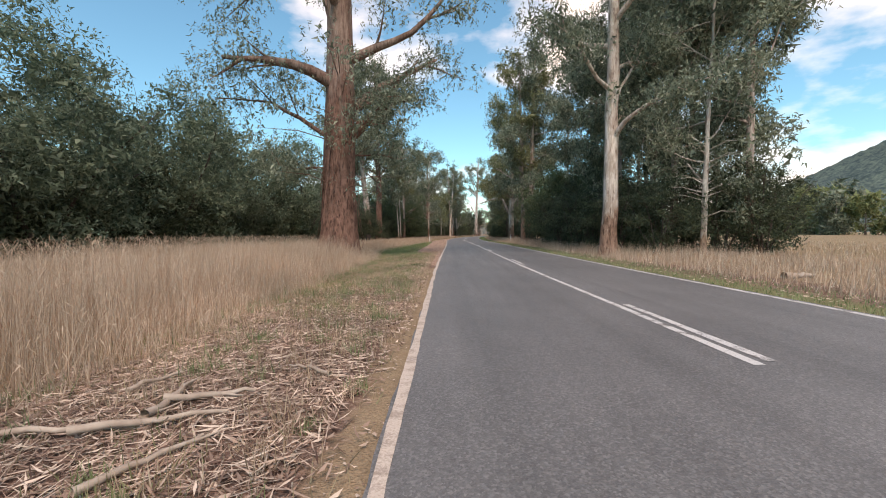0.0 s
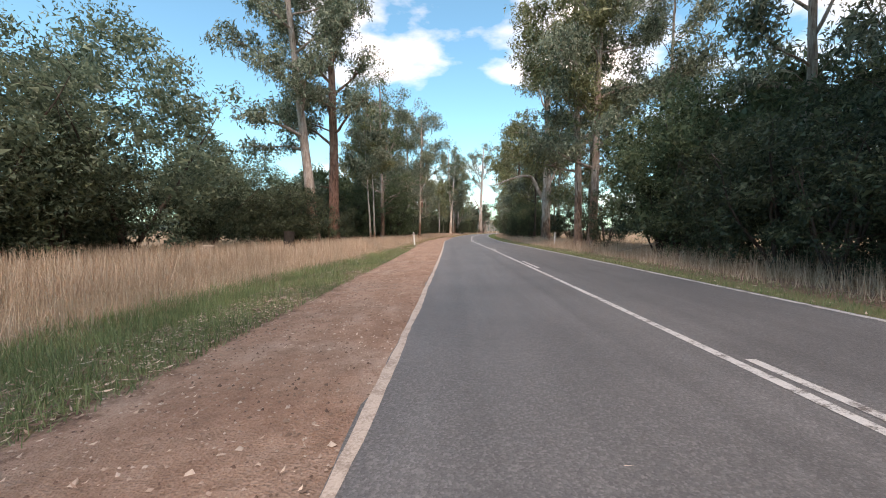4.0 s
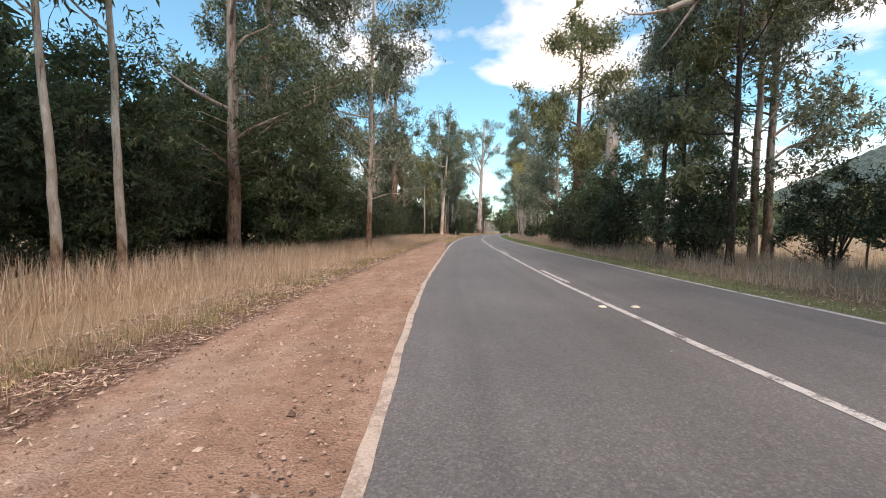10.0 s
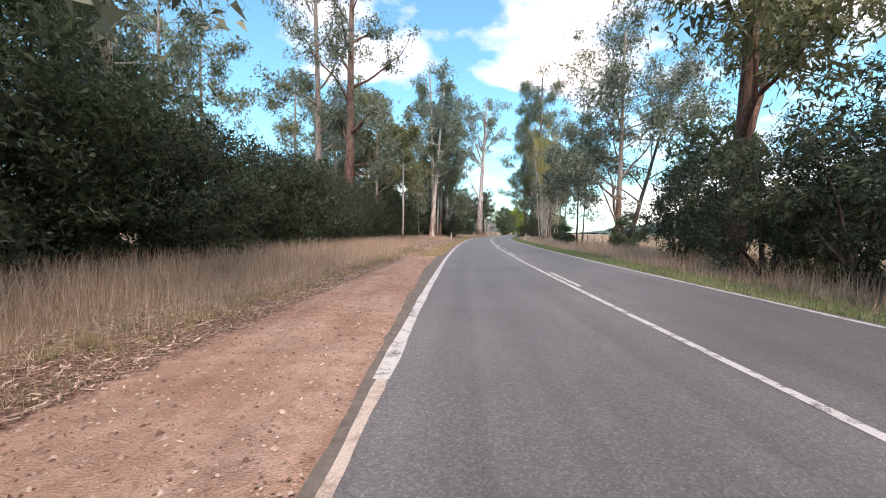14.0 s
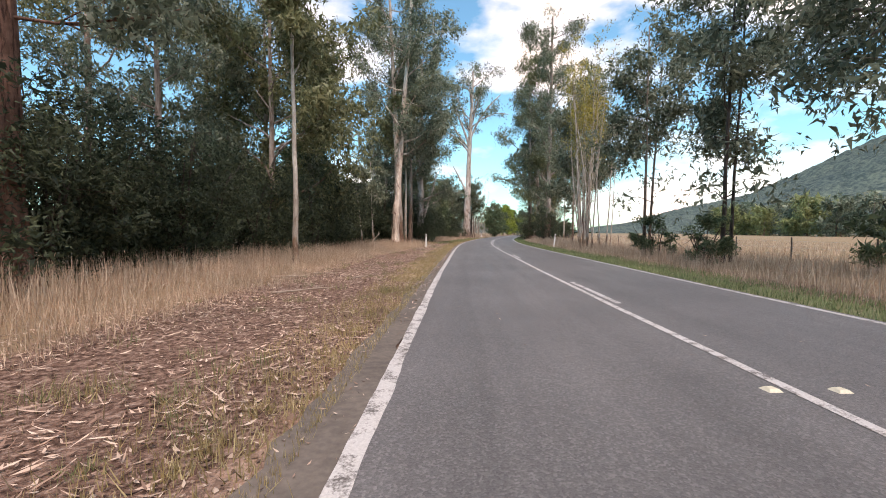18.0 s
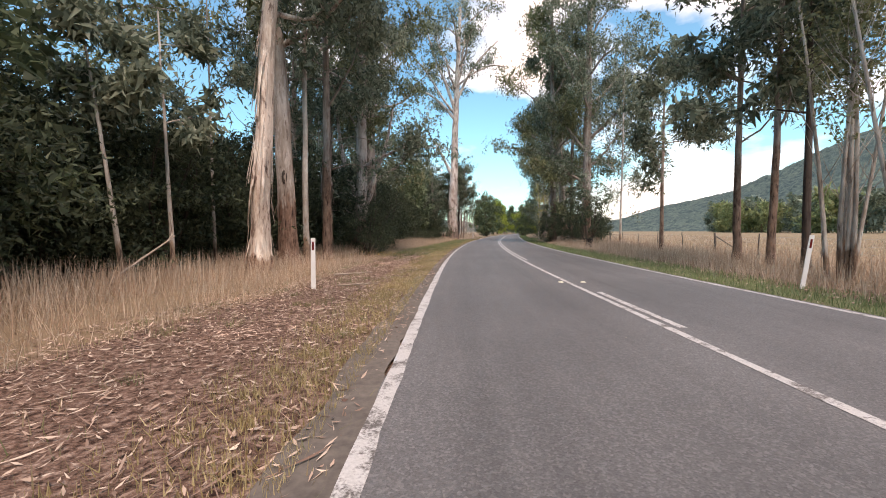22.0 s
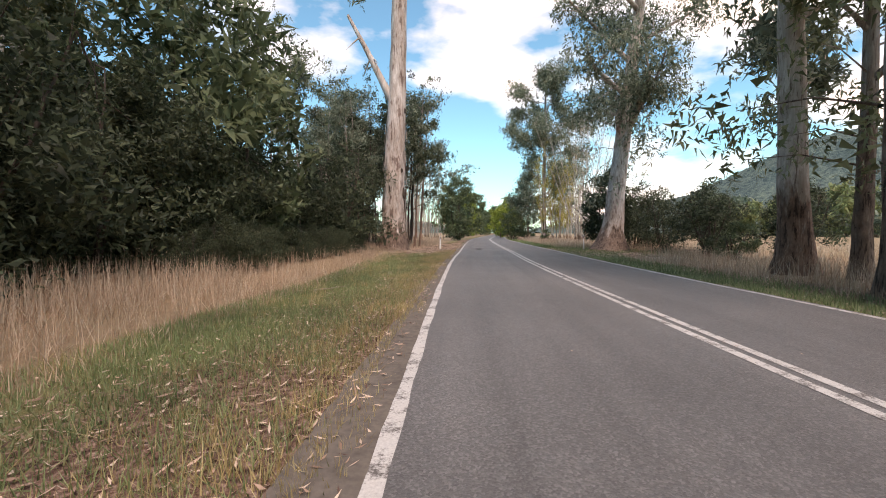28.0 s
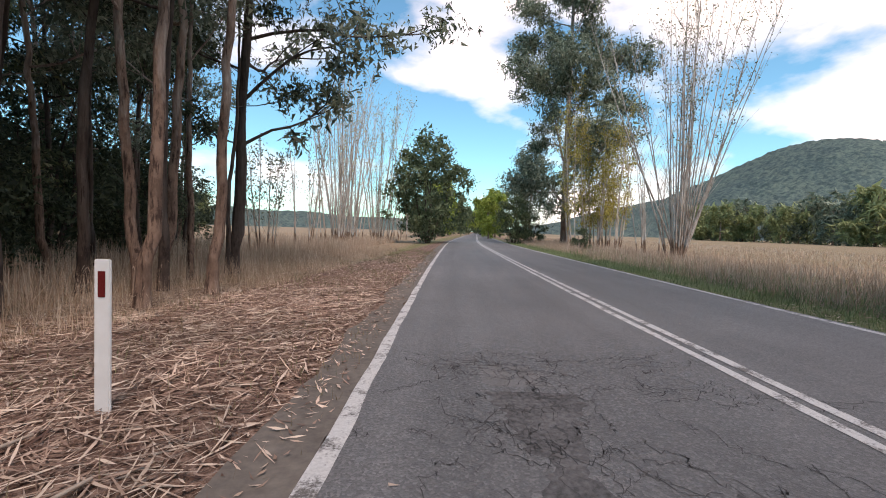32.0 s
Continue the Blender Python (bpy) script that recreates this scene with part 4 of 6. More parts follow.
# short green grass: tufts on the left verge and a mown strip along the right edge
s_, u_ = scatter(170000, -2, 232, lambda s: np.interp(s, STOPS, GRAVEL) + 0.15, lambda s: tall_at(s) + 0.3)
k_ = rg.random(len(s_)) < np.interp(s_, STOPS, GREENS) * ramp01(patchiness(s_, u_, 1.3, 2.0) + 0.6 * (np.interp(s_, STOPS, GREENS) - 0.4), 0.35, 0.65)
grass_mesh("short_grass", "short green grass tufts on the verge", rg, s_[k_], -u_[k_], rg.uniform(0.05, 0.17, k_.sum()), 0.009, GRASS_GREEN, 0.55)
s_, u_ = scatter(60000, 22, 62, lambda s: np.interp(s, STOPS, GRAVEL) + 0.0, lambda s: tall_at(s) + 0.1)
k_ = rg.random(len(s_)) < np.interp(s_, FRESH_S, FRESH_V) * ramp01(patchiness(s_, u_, 0.9, 0.6), 0.05, 0.3)
grass_mesh("short_grass", "lush green grass beside the gravel shoulder", rg, s_[k_], -u_[k_], rg.uniform(0.06, 0.2, k_.sum()), 0.011, GRASS_FRESH, 0.6)
s_, u_ = scatter(75000, 166, 202, lambda s: 0 * s + 0.5, lambda s: tall_at(s) + 0.1)
k_ = rg.random(len(s_)) < np.interp(s_, FRESH_S, FRESH_V) * ramp01(patchiness(s_, u_, 0.9, 0.6), 0.15, 0.6)
grass_mesh("short_grass", "green grass patches on the verge", rg, s_[k_], -u_[k_], rg.uniform(0.05, 0.16, k_.sum()), 0.011, GRASS_FRESH, 0.6)
s_, u_ = scatter(60000, -2, 240, lambda s: 0 * s + 2 * LANE + 0.12, lambda s: 0 * s + 2 * LANE + 2.4, 1.2)
grass_mesh("short_grass", "short green grass along the asphalt edge", rg, s_, u_, rg.uniform(0.04, 0.13, len(s_)), 0.014, GRASS_FRESH, 0.55)
s_, u_ = scatter(60000, -2, 232, lambda s: np.interp(s, STOPS, GRAVEL) + 0.1, lambda s: tall_at(s))
k_ = rg.random(len(s_)) < 0.2 + 0.5 * patchiness(s_, u_, 1.1, 4.0)
grass_mesh("dry_tufts", "short withered grass between the litter", rg, s_[k_], -u_[k_], rg.uniform(0.05, 0.2, k_.sum()), 0.008, GRASS_DRAB, 0.6)


def litter_mesh(name, label, rng, s, u, length, width, mats, tilt=0.16):
    n = len(s)
    xy = on_road(s, u)
    c = np.c_[xy, ground_z(xy[:, 0], xy[:, 1]) + rng.uniform(0.004, 0.045, n)]
    a = rng.uniform(0, 6.283, n)
    d = np.c_[np.cos(a), np.sin(a), rng.normal(0, tilt, n)]
    sd = np.c_[-np.sin(a), np.cos(a), rng.normal(0, 0.35, n)]
    ln, wd = (length * rng.lognormal(0, 0.36, n))[:, None] / 2, (width * rng.uniform(0.6, 1.5, n))[:, None] / 2
    v = np.stack([c - d * ln, c + sd * wd - d * ln * 0.1, c + d * ln + np.c_[np.zeros((n, 2)), rng.uniform(0, 0.02, n)], c - sd * wd + d * ln * 0.1], 1).reshape(-1, 3)
    return tagged(piece(name, v, np.arange(4 * n).reshape(-1, 4), mats), label, "leaf litter", kind="stuff")


lit_w = lambda s: np.interp(s, STOPS, LITTER_W)
s_, u_ = scatter(300000, -2, 228, lambda s: np.interp(s, STOPS, GRAVEL) + 0.12, lambda s: lit_w(s) + 0.9)
k_ = rg.random(len(s_)) < np.clip(0.25 + 0.9 * patchiness(s_, u_, 0.8, 3.0), 0, 1) * np.interp(s_, [0, 14, 30, 60, 110, 118, 150, 165, 180, 196, 202, 214, 228], [1.0, 0.35, 0.35, 0.6, 0.7, 1, 1, 1, 0.35, 0.2, 1, 1, 0.4])
litter_mesh("leaf_litter", "fallen brown gum leaves and bark chips", rg, s_[k_], -u_[k_], 0.075, 0.014, LITTER)
s_, u_ = scatter(24000, 0, 226, lambda s: np.interp(s, STOPS, GRAVEL) + 0.2, lambda s: lit_w(s) + 0.8)
k_ = rg.random(len(s_)) < np.interp(s_, [0, 8, 14, 60, 112, 118, 150, 165, 180, 198, 203, 214, 226], [1, 0.6, 0.3, 0.25, 0.3, 0.5, 0.4, 0.5, 0.08, 0.12, 1, 1, 0.3])
litter_mesh("bark_strips", "long peeled strips of fallen gum bark", rg, s_[k_], -u_[k_], 0.26, 0.010, LITTER, 0.05)
s_, u_ = scatter(15000, 200.5, 215, lambda s: 0 * s + 0.5, lambda s: 0 * s + 5.2)
litter_mesh("bark_strips", "thick bed of peeled bark strips under the big gum", rg, s_, -u_, 0.30, 0.011, LITTER, 0.06)
s_, u_ = scatter(26000, 0, 215, lambda s: 0 * s + 2 * LANE + 0.2, lambda s: 0 * s + 2 * LANE + 4.5)
k_ = rg.random(len(s_)) < np.interp(s_, [0, 18, 30, 55, 66, 75, 90, 140, 158, 165, 185, 195, 215], [0.4, 0.9, 0.3, 0.4, 1, 0.8, 0.2, 0.2, 0.9, 0.3, 0.4, 0.9, 0.9])
litter_mesh("leaf_litter", "fallen leaves on the far verge", rg, s_[k_], u_[k_], 0.09, 0.022, LITTER)
s_, u_ = scatter(260, 0, 215, lambda s: 0 * s + 0.2, lambda s: 0 * s + 2 * LANE - 0.2)
xy = on_road(s_, u_)
cc = np.c_[xy, np.full(len(s_), 0.008)]
v, q = blades(rg, cc, 0.07, 0.02, 0.0, 1.0)
v[:, 2] = 0.006 + np.abs(v[:, 2] - 0.006) * 0.12
tagged(piece("fallen_leaves", v, q, LITTER), "a few dry leaves and twigs lying on the asphalt", "leaf litter", kind="stuff")

s_, u_ = scatter(7000, 22, 118, lambda s: 0 * s + 0.05, lambda s: np.interp(s, STOPS, GRAVEL) + 0.3, 0.7)
litter_mesh("leaf_litter", "scattered leaves and chips on the gravel shoulder", rg, s_, -u_, 0.036, 0.011, LITTER)

s_, u_ = scatter(60000, 108, 206, lambda s: 0 * s + 0.30, lambda s: 0 * s + 1.5, 1.8)
grass_mesh("short_grass", "straw-yellow grass along the asphalt edge", rg, s_, -u_, rg.uniform(0.03, 0.12, len(s_)), 0.009, GRASS_STRAW, 0.6)
s_, u_ = scatter(60000, 2.5, 27, lambda s: 0 * s + 0.25, lambda s: tall_at(s) + 0.5)
k_ = rg.random(len(s_)) < ramp01(s_ + 2.0 * patchiness(s_, u_, 1.5, 1.0), 3.5, 9) * (0.45 + 0.55 * patchiness(s_, u_, 1.2, 0.3))
grass_mesh("short_grass", "short straw-coloured grass on the verge", rg, s_[k_], -u_[k_], rg.uniform(0.05, 0.16, k_.sum()), 0.008, GRASS_PINK, 0.6)
s_, u_ = scatter(26000, 1.5, 27, lambda s: 0 * s + 0.6, lambda s: tall_at(s) + 0.3)
k_ = rg.random(len(s_)) < ramp01(patchiness(s_, u_, 1.6, 2.3), 0.5, 0.8)
grass_mesh("short_grass", "green weed tufts in the litter", rg, s_[k_], -u_[k_], rg.uniform(0.05, 0.2, k_.sum()), 0.010, GRASS_GREEN, 0.6)
s_, u_ = scatter(26000, 164, 202, lambda s: 0 * s + 0.5, lambda s: tall_at(s) + 0.3)
grass_mesh("short_grass", "grey-green and straw grass tufts in the litter", rg, s_, -u_, rg.uniform(0.04, 0.17, len(s_)), 0.009, GRASS_GREEN, 0.6)
s_, u_ = scatter(70000, 170, 202.5, lambda s: 0 * s + 0.75, lambda s: tall_at(s) + 0.2, 0.8)
k_ = rg.random(len(s_)) < (0.15 + 0.85 * ramp01(patchiness(s_, u_, 0.9, 1.4), 0.2, 0.6)) * ramp01(u_ + 0.6 * patchiness(s_, u_, 1.7, 0.2), 0.9, 2.0) * np.interp(s_, [185, 193, 200], [1, 0.9, 0.5])
grass_mesh("short_grass", "matted green grass over fallen leaves", rg, s_[k_], -u_[k_], rg.uniform(0.05, 0.17, k_.sum()), 0.012, GRASS_FRESH, 0.7)
s_, u_ = scatter(2600, 170, 203, lambda s: 0 * s + 0.12, lambda s: 0 * s + 0.24)
k_ = rg.random(len(s_)) < ramp01(np.sin(s_ * 2.3) * np.sin(s_ * 0.7 + 1), 0.2, 0.5)
grass_mesh("short_grass", "small grass tufts rooted in the asphalt edge", rg, s_[k_], -u_[k_], rg.uniform(0.03, 0.09, k_.sum()), 0.008, GRASS_STRAW, 0.6)
s_, u_ = scatter(4200, 200, 210.5, lambda s: 0 * s + 2 * LANE + 0.3, lambda s: 0 * s + 2 * LANE + 4.8)
litter_mesh("bark_strips", "peeled bark strips under the leaning gum", rg, s_, u_, 0.4, 0.024, LITTER, 0.07)
s_, u_ = scatter(5000, 160, 202, lambda s: 0 * s + 0.45, lambda s: 0 * s + 3.2)
litter_mesh("leaf_litter", "dry leaves scattered over green grass", rg, s_, -u_, 0.055, 0.014, LITTER)



def tufts(n, blades_, s0, s1, lo, hi, tall, radius, mats, label, keep=None):
    """Clumped grass: centres on the verge, blades gathered round each."""
    s, u = scatter(n, s0, s1, lo, hi)
    if keep is not None:
        k = rg.random(len(s)) < keep(s, u)
        s, u = s[k], u[k]
    size = rg.uniform(0.6, 1.4, len(s))
    s, u, size = np.repeat(s, blades_), np.repeat(u, blades_), np.repeat(size, blades_)
    m = len(s)
    grass_mesh("grass_tufts", label, rg, s + rg.normal(0, radius, m) * size, -(u + rg.normal(0, radius, m) * size), tall * size * rg.uniform(0.45, 1.15, m), 0.008, mats, 0.6)


s_, u_ = scatter(26000, -2, 11, lambda s: 0 * s + 0.35, lambda s: 0 * s + 3.2)
k_ = rg.random(len(s_)) < ramp01(8.5 - s_, 0, 5)
litter_mesh("bark_strips", "dense bed of fallen bark strips and twigs", rg, s_[k_], -u_[k_], 0.17, 0.010, LITTER, 0.10)
verge_in = lambda s: np.interp(s, STOPS, GRAVEL) + 0.35
verge_out = lambda s: tall_at(s) + 0.1
tufts(560, 55, -3, 26, verge_in, verge_out, 0.17, 0.07, GRASS_FRESH, "grey-green grass tufts in fallen bark", lambda s, u: 0.35 + 0.65 * ramp01(s, 4, 9))
tufts(260, 50, -3, 27, verge_in, verge_out, 0.2, 0.08, GRASS_PINK, "withered straw tufts in fallen bark")
tufts(420, 60, 24, 64, verge_in, verge_out, 0.24, 0.11, GRASS_FRESH, "lush green grass clumps left of the gravel", lambda s, u: np.interp(s, [24, 30, 48, 64], [0.9, 1, 0.7, 0.25]))
tufts(260, 45, 58, 118, verge_in, verge_out, 0.2, 0.09, GRASS_STRAW, "straw tufts at the edge of the gravel")
tufts(150, 45, 58, 118, verge_in, verge_out, 0.15, 0.08, GRASS_GREEN, "small green tufts at the edge of the gravel")
tufts(140, 45, 116, 166, lambda s: 0 * s + 0.4, verge_out, 0.16, 0.08, GRASS_GREEN, "scattered green tufts in bark litter")
tufts(620, 45, 112, 206, lambda s: 0 * s + 0.42, lambda s: 0 * s + 1.1, 0.14, 0.07, GRASS_STRAW, "straw tufts along the asphalt edge")
tufts(650, 55, 162, 203, lambda s: 0 * s + 0.6, verge_out, 0.16, 0.10, GRASS_FRESH, "dull green grass clumps over leaf litter")
tufts(260, 55, 162, 203, lambda s: 0 * s + 0.6, verge_out, 0.19, 0.09, GRASS_STRAW, "straw grass clumps over leaf litter")
tufts(700, 40, 200, 255, lambda s: 0 * s - 2 * LANE - 4.5, lambda s: 0 * s - 2 * LANE - 0.3, 0.2, 0.14, GRASS_FRESH, "green grass clumps on the far verge")

s_, u_ = scatter(38000, 92, 205, lambda s: 0 * s + 2 * LANE + 0.2, lambda s: 0 * s + 2 * LANE + 2.6, 1.1)
grass_mesh("short_grass", "lush green grass along the far asphalt edge", rg, s_, u_, rg.uniform(0.07, 0.2, len(s_)), 0.016, GRASS_FRESH, 0.5)
s_, u_ = scatter(30000, 204, 255, lambda s: 0 * s + 2 * LANE + 0.3, lambda s: 0 * s + 2 * LANE + 7.5)
k_ = rg.random(len(s_)) < 0.15 + 0.85 * patchiness(s_, u_, 0.6, 0.9)
grass_mesh("short_grass", "green grass patches in the far verge", rg, s_[k_], u_[k_], rg.uniform(0.1, 0.32, k_.sum()), 0.02, GRASS_FRESH, 0.5)

# loose stones on the shoulder
def pebbles(name, label, rng, s, u, size, mats):
    n = len(s)
    xy = on_road(s, u)
    c = np.c_[xy, ground_z(xy[:, 0], xy[:, 1]) + 0.002]
    r = size * rng.lognormal(0, 0.4, n)
    a = rng.uniform(0, 6.28, n)
    ring = np.stack([np.stack([np.cos(a + k * 1.5708 + rng.normal(0, 0.25, n)), np.sin(a + k * 1.5708), 0 * a + rng.normal(0, 0.1, n)], 1) * rng.uniform(0.7, 1.2, n)[:, None] for k in range(4)], 1)
    v = np.concatenate([ring, np.array([0, 0, 0.7])[None, None] + rng.normal(0, 0.2, (n, 1, 3))], 1) * r[:, None, None] + c[:, None]
    f = np.array([[0, 1, 4], [1, 2, 4], [2, 3, 4], [3, 0, 4]])[None] + 5 * np.arange(n)[:, None, None]
    return tagged(piece(name, v.reshape(-1, 3), f.reshape(-1, 3), mats), label, "gravel", kind="stuff")


STONE = foliage("shoulder_stones", (0.11, 0.065, 0.05), (0.28, 0.185, 0.14), (0.52, 0.41, 0.35), 0.0, 0.85)
s_, u_ = scatter(42000, 24, 118, lambda s: 0 * s + 0.06, lambda s: np.interp(s, STOPS, GRAVEL) + 0.25, 0.9)
pebbles("gravel", "loose pinkish-brown gravel on the road shoulder", rg, s_, -u_, 0.0098, STONE)
s_, u_ = scatter(7000, 0, 220, lambda s: 0 * s + 0.05, lambda s: 0 * s + 0.55, 1.5)
pebbles("gravel", "fine grit along the asphalt edge", rg, s_, -u_, 0.008, STONE)

# yellow daisies in the dry grass
rd = np.random.default_rng(66)
bits = []
for k in range(90):
    s_k, u_k = (rd.uniform(160, 164), -rd.uniform(3.0, 4.6)) if k < 60 else (rd.uniform(198.5, 201), -rd.uniform(2.6, 4.2))
    x_k, y_k = on_road(s_k, u_k)
    z_k = float(ground_z(x_k, y_k)) + rd.uniform(0.12, 0.3)
    th = np.arange(8) * 0.7854
    tilt = rd.normal(0, 0.3, 2)
    ring = np.c_[np.cos(th), np.sin(th), np.cos(th) * tilt[0] + np.sin(th) * tilt[1]] * 0.022
    ring[1::2] *= 0.75
    bits.append((np.concatenate([ring, [[0, 0, -0.012]]]) + np.array([x_k, y_k, z_k]), np.array([[k, (k + 1) % 8, 8] for k in range(8)])))
dv, df = merge(bits)
tagged(piece("daisies", dv, df, speckled("daisy_yellow", (0.55, 0.36, 0.02), (0.75, 0.55, 0.05), 30, 0.6)), "small yellow daisies in dry grass", "flowers", kind="stuff")


# ---- the trees: near ones one by one ----
gum("gum_tree", "huge gum tree with rough red-brown bark beside tall dry grass", -4.86, 21.98, 1.85, 32, 6.0, 6.0, BARK_RED, LEAF_GUM, 101, (0.4, 0), 13640, 7, 0.165, 1.0, flare=1.28, lumpy=0.085, sides=36, ribbons=70, dense=1.5,
    low=16, extra=((6.0, 165, 35, 5.5, 0.3), (7.2, 20, 40, 4.5, 0.3), (4.6, 200, 10, 3.0, 0.1), (5.2, 25, 12, 3.4, 0.14), (5.8, 330, 8, 3.6, 0.14)))
gum("gum_tree", "tall pale gum with a white peeled patch and dark scrub behind", 9.95, 24.22, 0.92, 34, 6.5, 5.2, BARK_GUM, LEAF_GUM, 102, (0.3, 0), 12400, 8, 0.20, 1.05, sides=18, dense=1.4,
    extra=((6.6, 60, 55, 4, 0.28),))
gum("gum_tree", "slim pale gum with hanging grey leaves", 15.67, 24.74, 0.36, 20, 4.0, 4.2, BARK_PALE, LEAF_GUM, 103, (0.8, 0), 9300, 7, 0.19, 1.05, low=26, dense=1.3)
gum("gum_tree", "leaning grey gum with bark hanging in the dry grass", -10.88, 65.56, 1.05, 33, 8.5, 5.2, BARK_GREY, LEAF_GUM, 104, (-3.6, 0), 9920, 6, 0.30, 1.0, sides=20, extra=((9.0, 150, 30, 5.0, 0.22),))
gum("gum_tree", "straight red-brown gum in dry grass", -10, 69.02, 1.12, 34, 9.5, 5.0, BARK_RED, LEAF_GUM, 105, (-0.4, 0), 10540, 7, 0.30, 1.0, sides=20, extra=((11.0, 170, 35, 5.0, 0.2), (5.5, 190, 20, 3.0, 0.1)))
gum("gum_tree", "slender pale gum at the wood's edge", -7.4, 75.26, 0.24, 15, 6.0, 2.6, BARK_PALE, LEAF_GUM, 106, (-0.8, 0), 5208, 6, 0.27, 0.9)
gum("gum_tree", "slender pale gum at the wood's edge", -7.23, 77.1, 0.25, 16, 6.5, 2.6, BARK_PALE, LEAF_OLIVE, 107, (-0.5, 0), 5208, 6, 0.27, 0.9)
gum("gum_tree", "rough dark gum with forked limbs over feathery wattle", -7.28, 83.70, 0.55, 24, 5.0, 4.6, BARK_GREY, LEAF_WATTLE, 108, (-0.5, 0.3), 9920, 7, 0.17, 1.0, low=12, lumpy=0.08, sides=16, dense=0.75, ribbons=16, extra=((3.6, 160, 45, 4.5, 0.16), (4.4, 10, 40, 4.0, 0.14)))
gum("gum_tree", "pale slim gum with a dark shaggy foot", -2.74, 91.94, 0.36, 22, 4.6, 4.6, BARK_GUM, LEAF_GUM, 109, (0.4, 0), 10540, 16, 0.20, 1.0, low=6, dense=1.5)
gum("gum_tree", "red-barked gum at the edge of dark scrub", -11.04, 96.99, 0.95, 29, 8.0, 4.8, BARK_RED, LEAF_GUM, 110, (-0.8, 0), 9300, 6, 0.32, 1.0)
gum("gum_tree", "tall gum rising behind the scrub", -7.16, 126.38, 0.75, 29, 8.0, 4.6, BARK_GREY, LEAF_GUM, 111, (-0.5, 0), 10540, 7, 0.22, 1.05, dense=0.55)
gum("gum_tree", "tall gum rising behind the scrub", -4.19, 124.21, 0.95, 28, 6.5, 4.4, BARK_RED, LEAF_GUM, 112, (0.3, 0), 10540, 7, 0.2, 0.9, dense=0.6, sides=20, ribbons=20, extra=((6.4, 20, 12, 4.5, 0.12), (5.8, 10, 0, 3.6, 0.09)))
gum("gum_tree", "slender straight pale gum alone in dry grass", -0.15, 132.14, 0.25, 14, 7.5, 2.0, BARK_PALE, LEAF_OLIVE, 113, (-0.15, 0), 2232, 6, 0.25, 0.8)
gum("gum_tree", "wide gum with long drooping foliage", -3.99, 141.28, 0.45, 19, 2.6, 5.2, BARK_GREY, LEAF_OLIVE, 114, (0, 0), 14880, 16, 0.30, 1.15, low=18)
gum("gum_tree", "wide gum with long drooping foliage", -5.98, 146.5, 0.45, 20, 2.8, 4.8, BARK_GREY, LEAF_GUM, 115, (0, 0), 11780, 16, 0.30, 1.15, low=16)
gum("gum_tree", "stout gum with peeling cream and brown bark", 2.94, 155.5, 0.66, 30, 8.5, 4.4, BARK_CREAM, LEAF_GUM, 116, (2.1, 0), 10540, 7, 0.24, 1.0, flare=1.45, lumpy=0.075, sides=24, ribbons=60, dense=0.8)
gum("gum_tree", "stout gum with peeling cream and brown bark", 3.35, 157.85, 0.74, 31, 8.5, 4.6, BARK_GUM, LEAF_GUM, 117, (-1.3, 0), 10540, 7, 0.24, 1.0, flare=1.45, lumpy=0.07, sides=24, ribbons=45, dense=0.8, knots=1)
gum("gum_tree", "slender smooth pale gum between stout ones", 3.9, 158.47, 0.26, 21, 9, 2.6, BARK_PALE, LEAF_OLIVE, 118, (0.2, 0), 4340, 6, 0.29, 0.9)
gum("gum_tree", "dark-stemmed gum in shaded scrub", 4.37, 160.82, 0.44, 23, 7.0, 3.8, BARK_GREY, LEAF_GUM, 119, (0.2, 0), 9920, 7, 0.22, 1.0, lumpy=0.09, ribbons=30, dense=1.1, low=5)
gum("gum_tree", "short pale forked gum with bark hanging over dark shrubs", 5.56, 166.01, 0.82, 24, 3.6, 4.0, BARK_BIG, LEAF_GUM, 120, (0.2, 0), 10540, 7, 0.21, 0.95, low=6, flare=1.25, lumpy=0.08, sides=20, ribbons=50, dense=1.2,
    ways=((((0, 0, 2.6), (0.5, -0.1, 3.3), (0.8, -0.2, 4.6), (1.5, -0.3, 6.4), (1.9, -0.4, 8.5)), 0.36, False), (((0, 0, 3.0), (-0.7, 0.2, 4.2), (-1.2, 0.3, 6.2), (-1.5, 0.5, 9.0)), 0.4, True)))
gum("gum_tree", "stout gum with long hanging bark above dark shrubs", 5.6, 171.15, 1.0, 28, 6.0, 4.8, BARK_GREY, LEAF_OLIVE, 121, (0.3, 0), 11780, 7, 0.21, 1.0, low=14, lumpy=0.10, sides=22, ribbons=90, dense=1.5)
gum("gum_tree", "thin leaning pale gum in shade", 0.18, 152.85, 0.16, 8, 4, 1.6, BARK_PALE, LEAF_GUM, 122, (-0.9, 0), 1116, 4, 0.25, 0.8)
gum("gum_tree", "thin pale gum in shade", 0.98, 153.87, 0.15, 9, 4.5, 1.6, BARK_PALE, LEAF_GUM, 123, (-0.3, 0), 1116, 4, 0.25, 0.8)
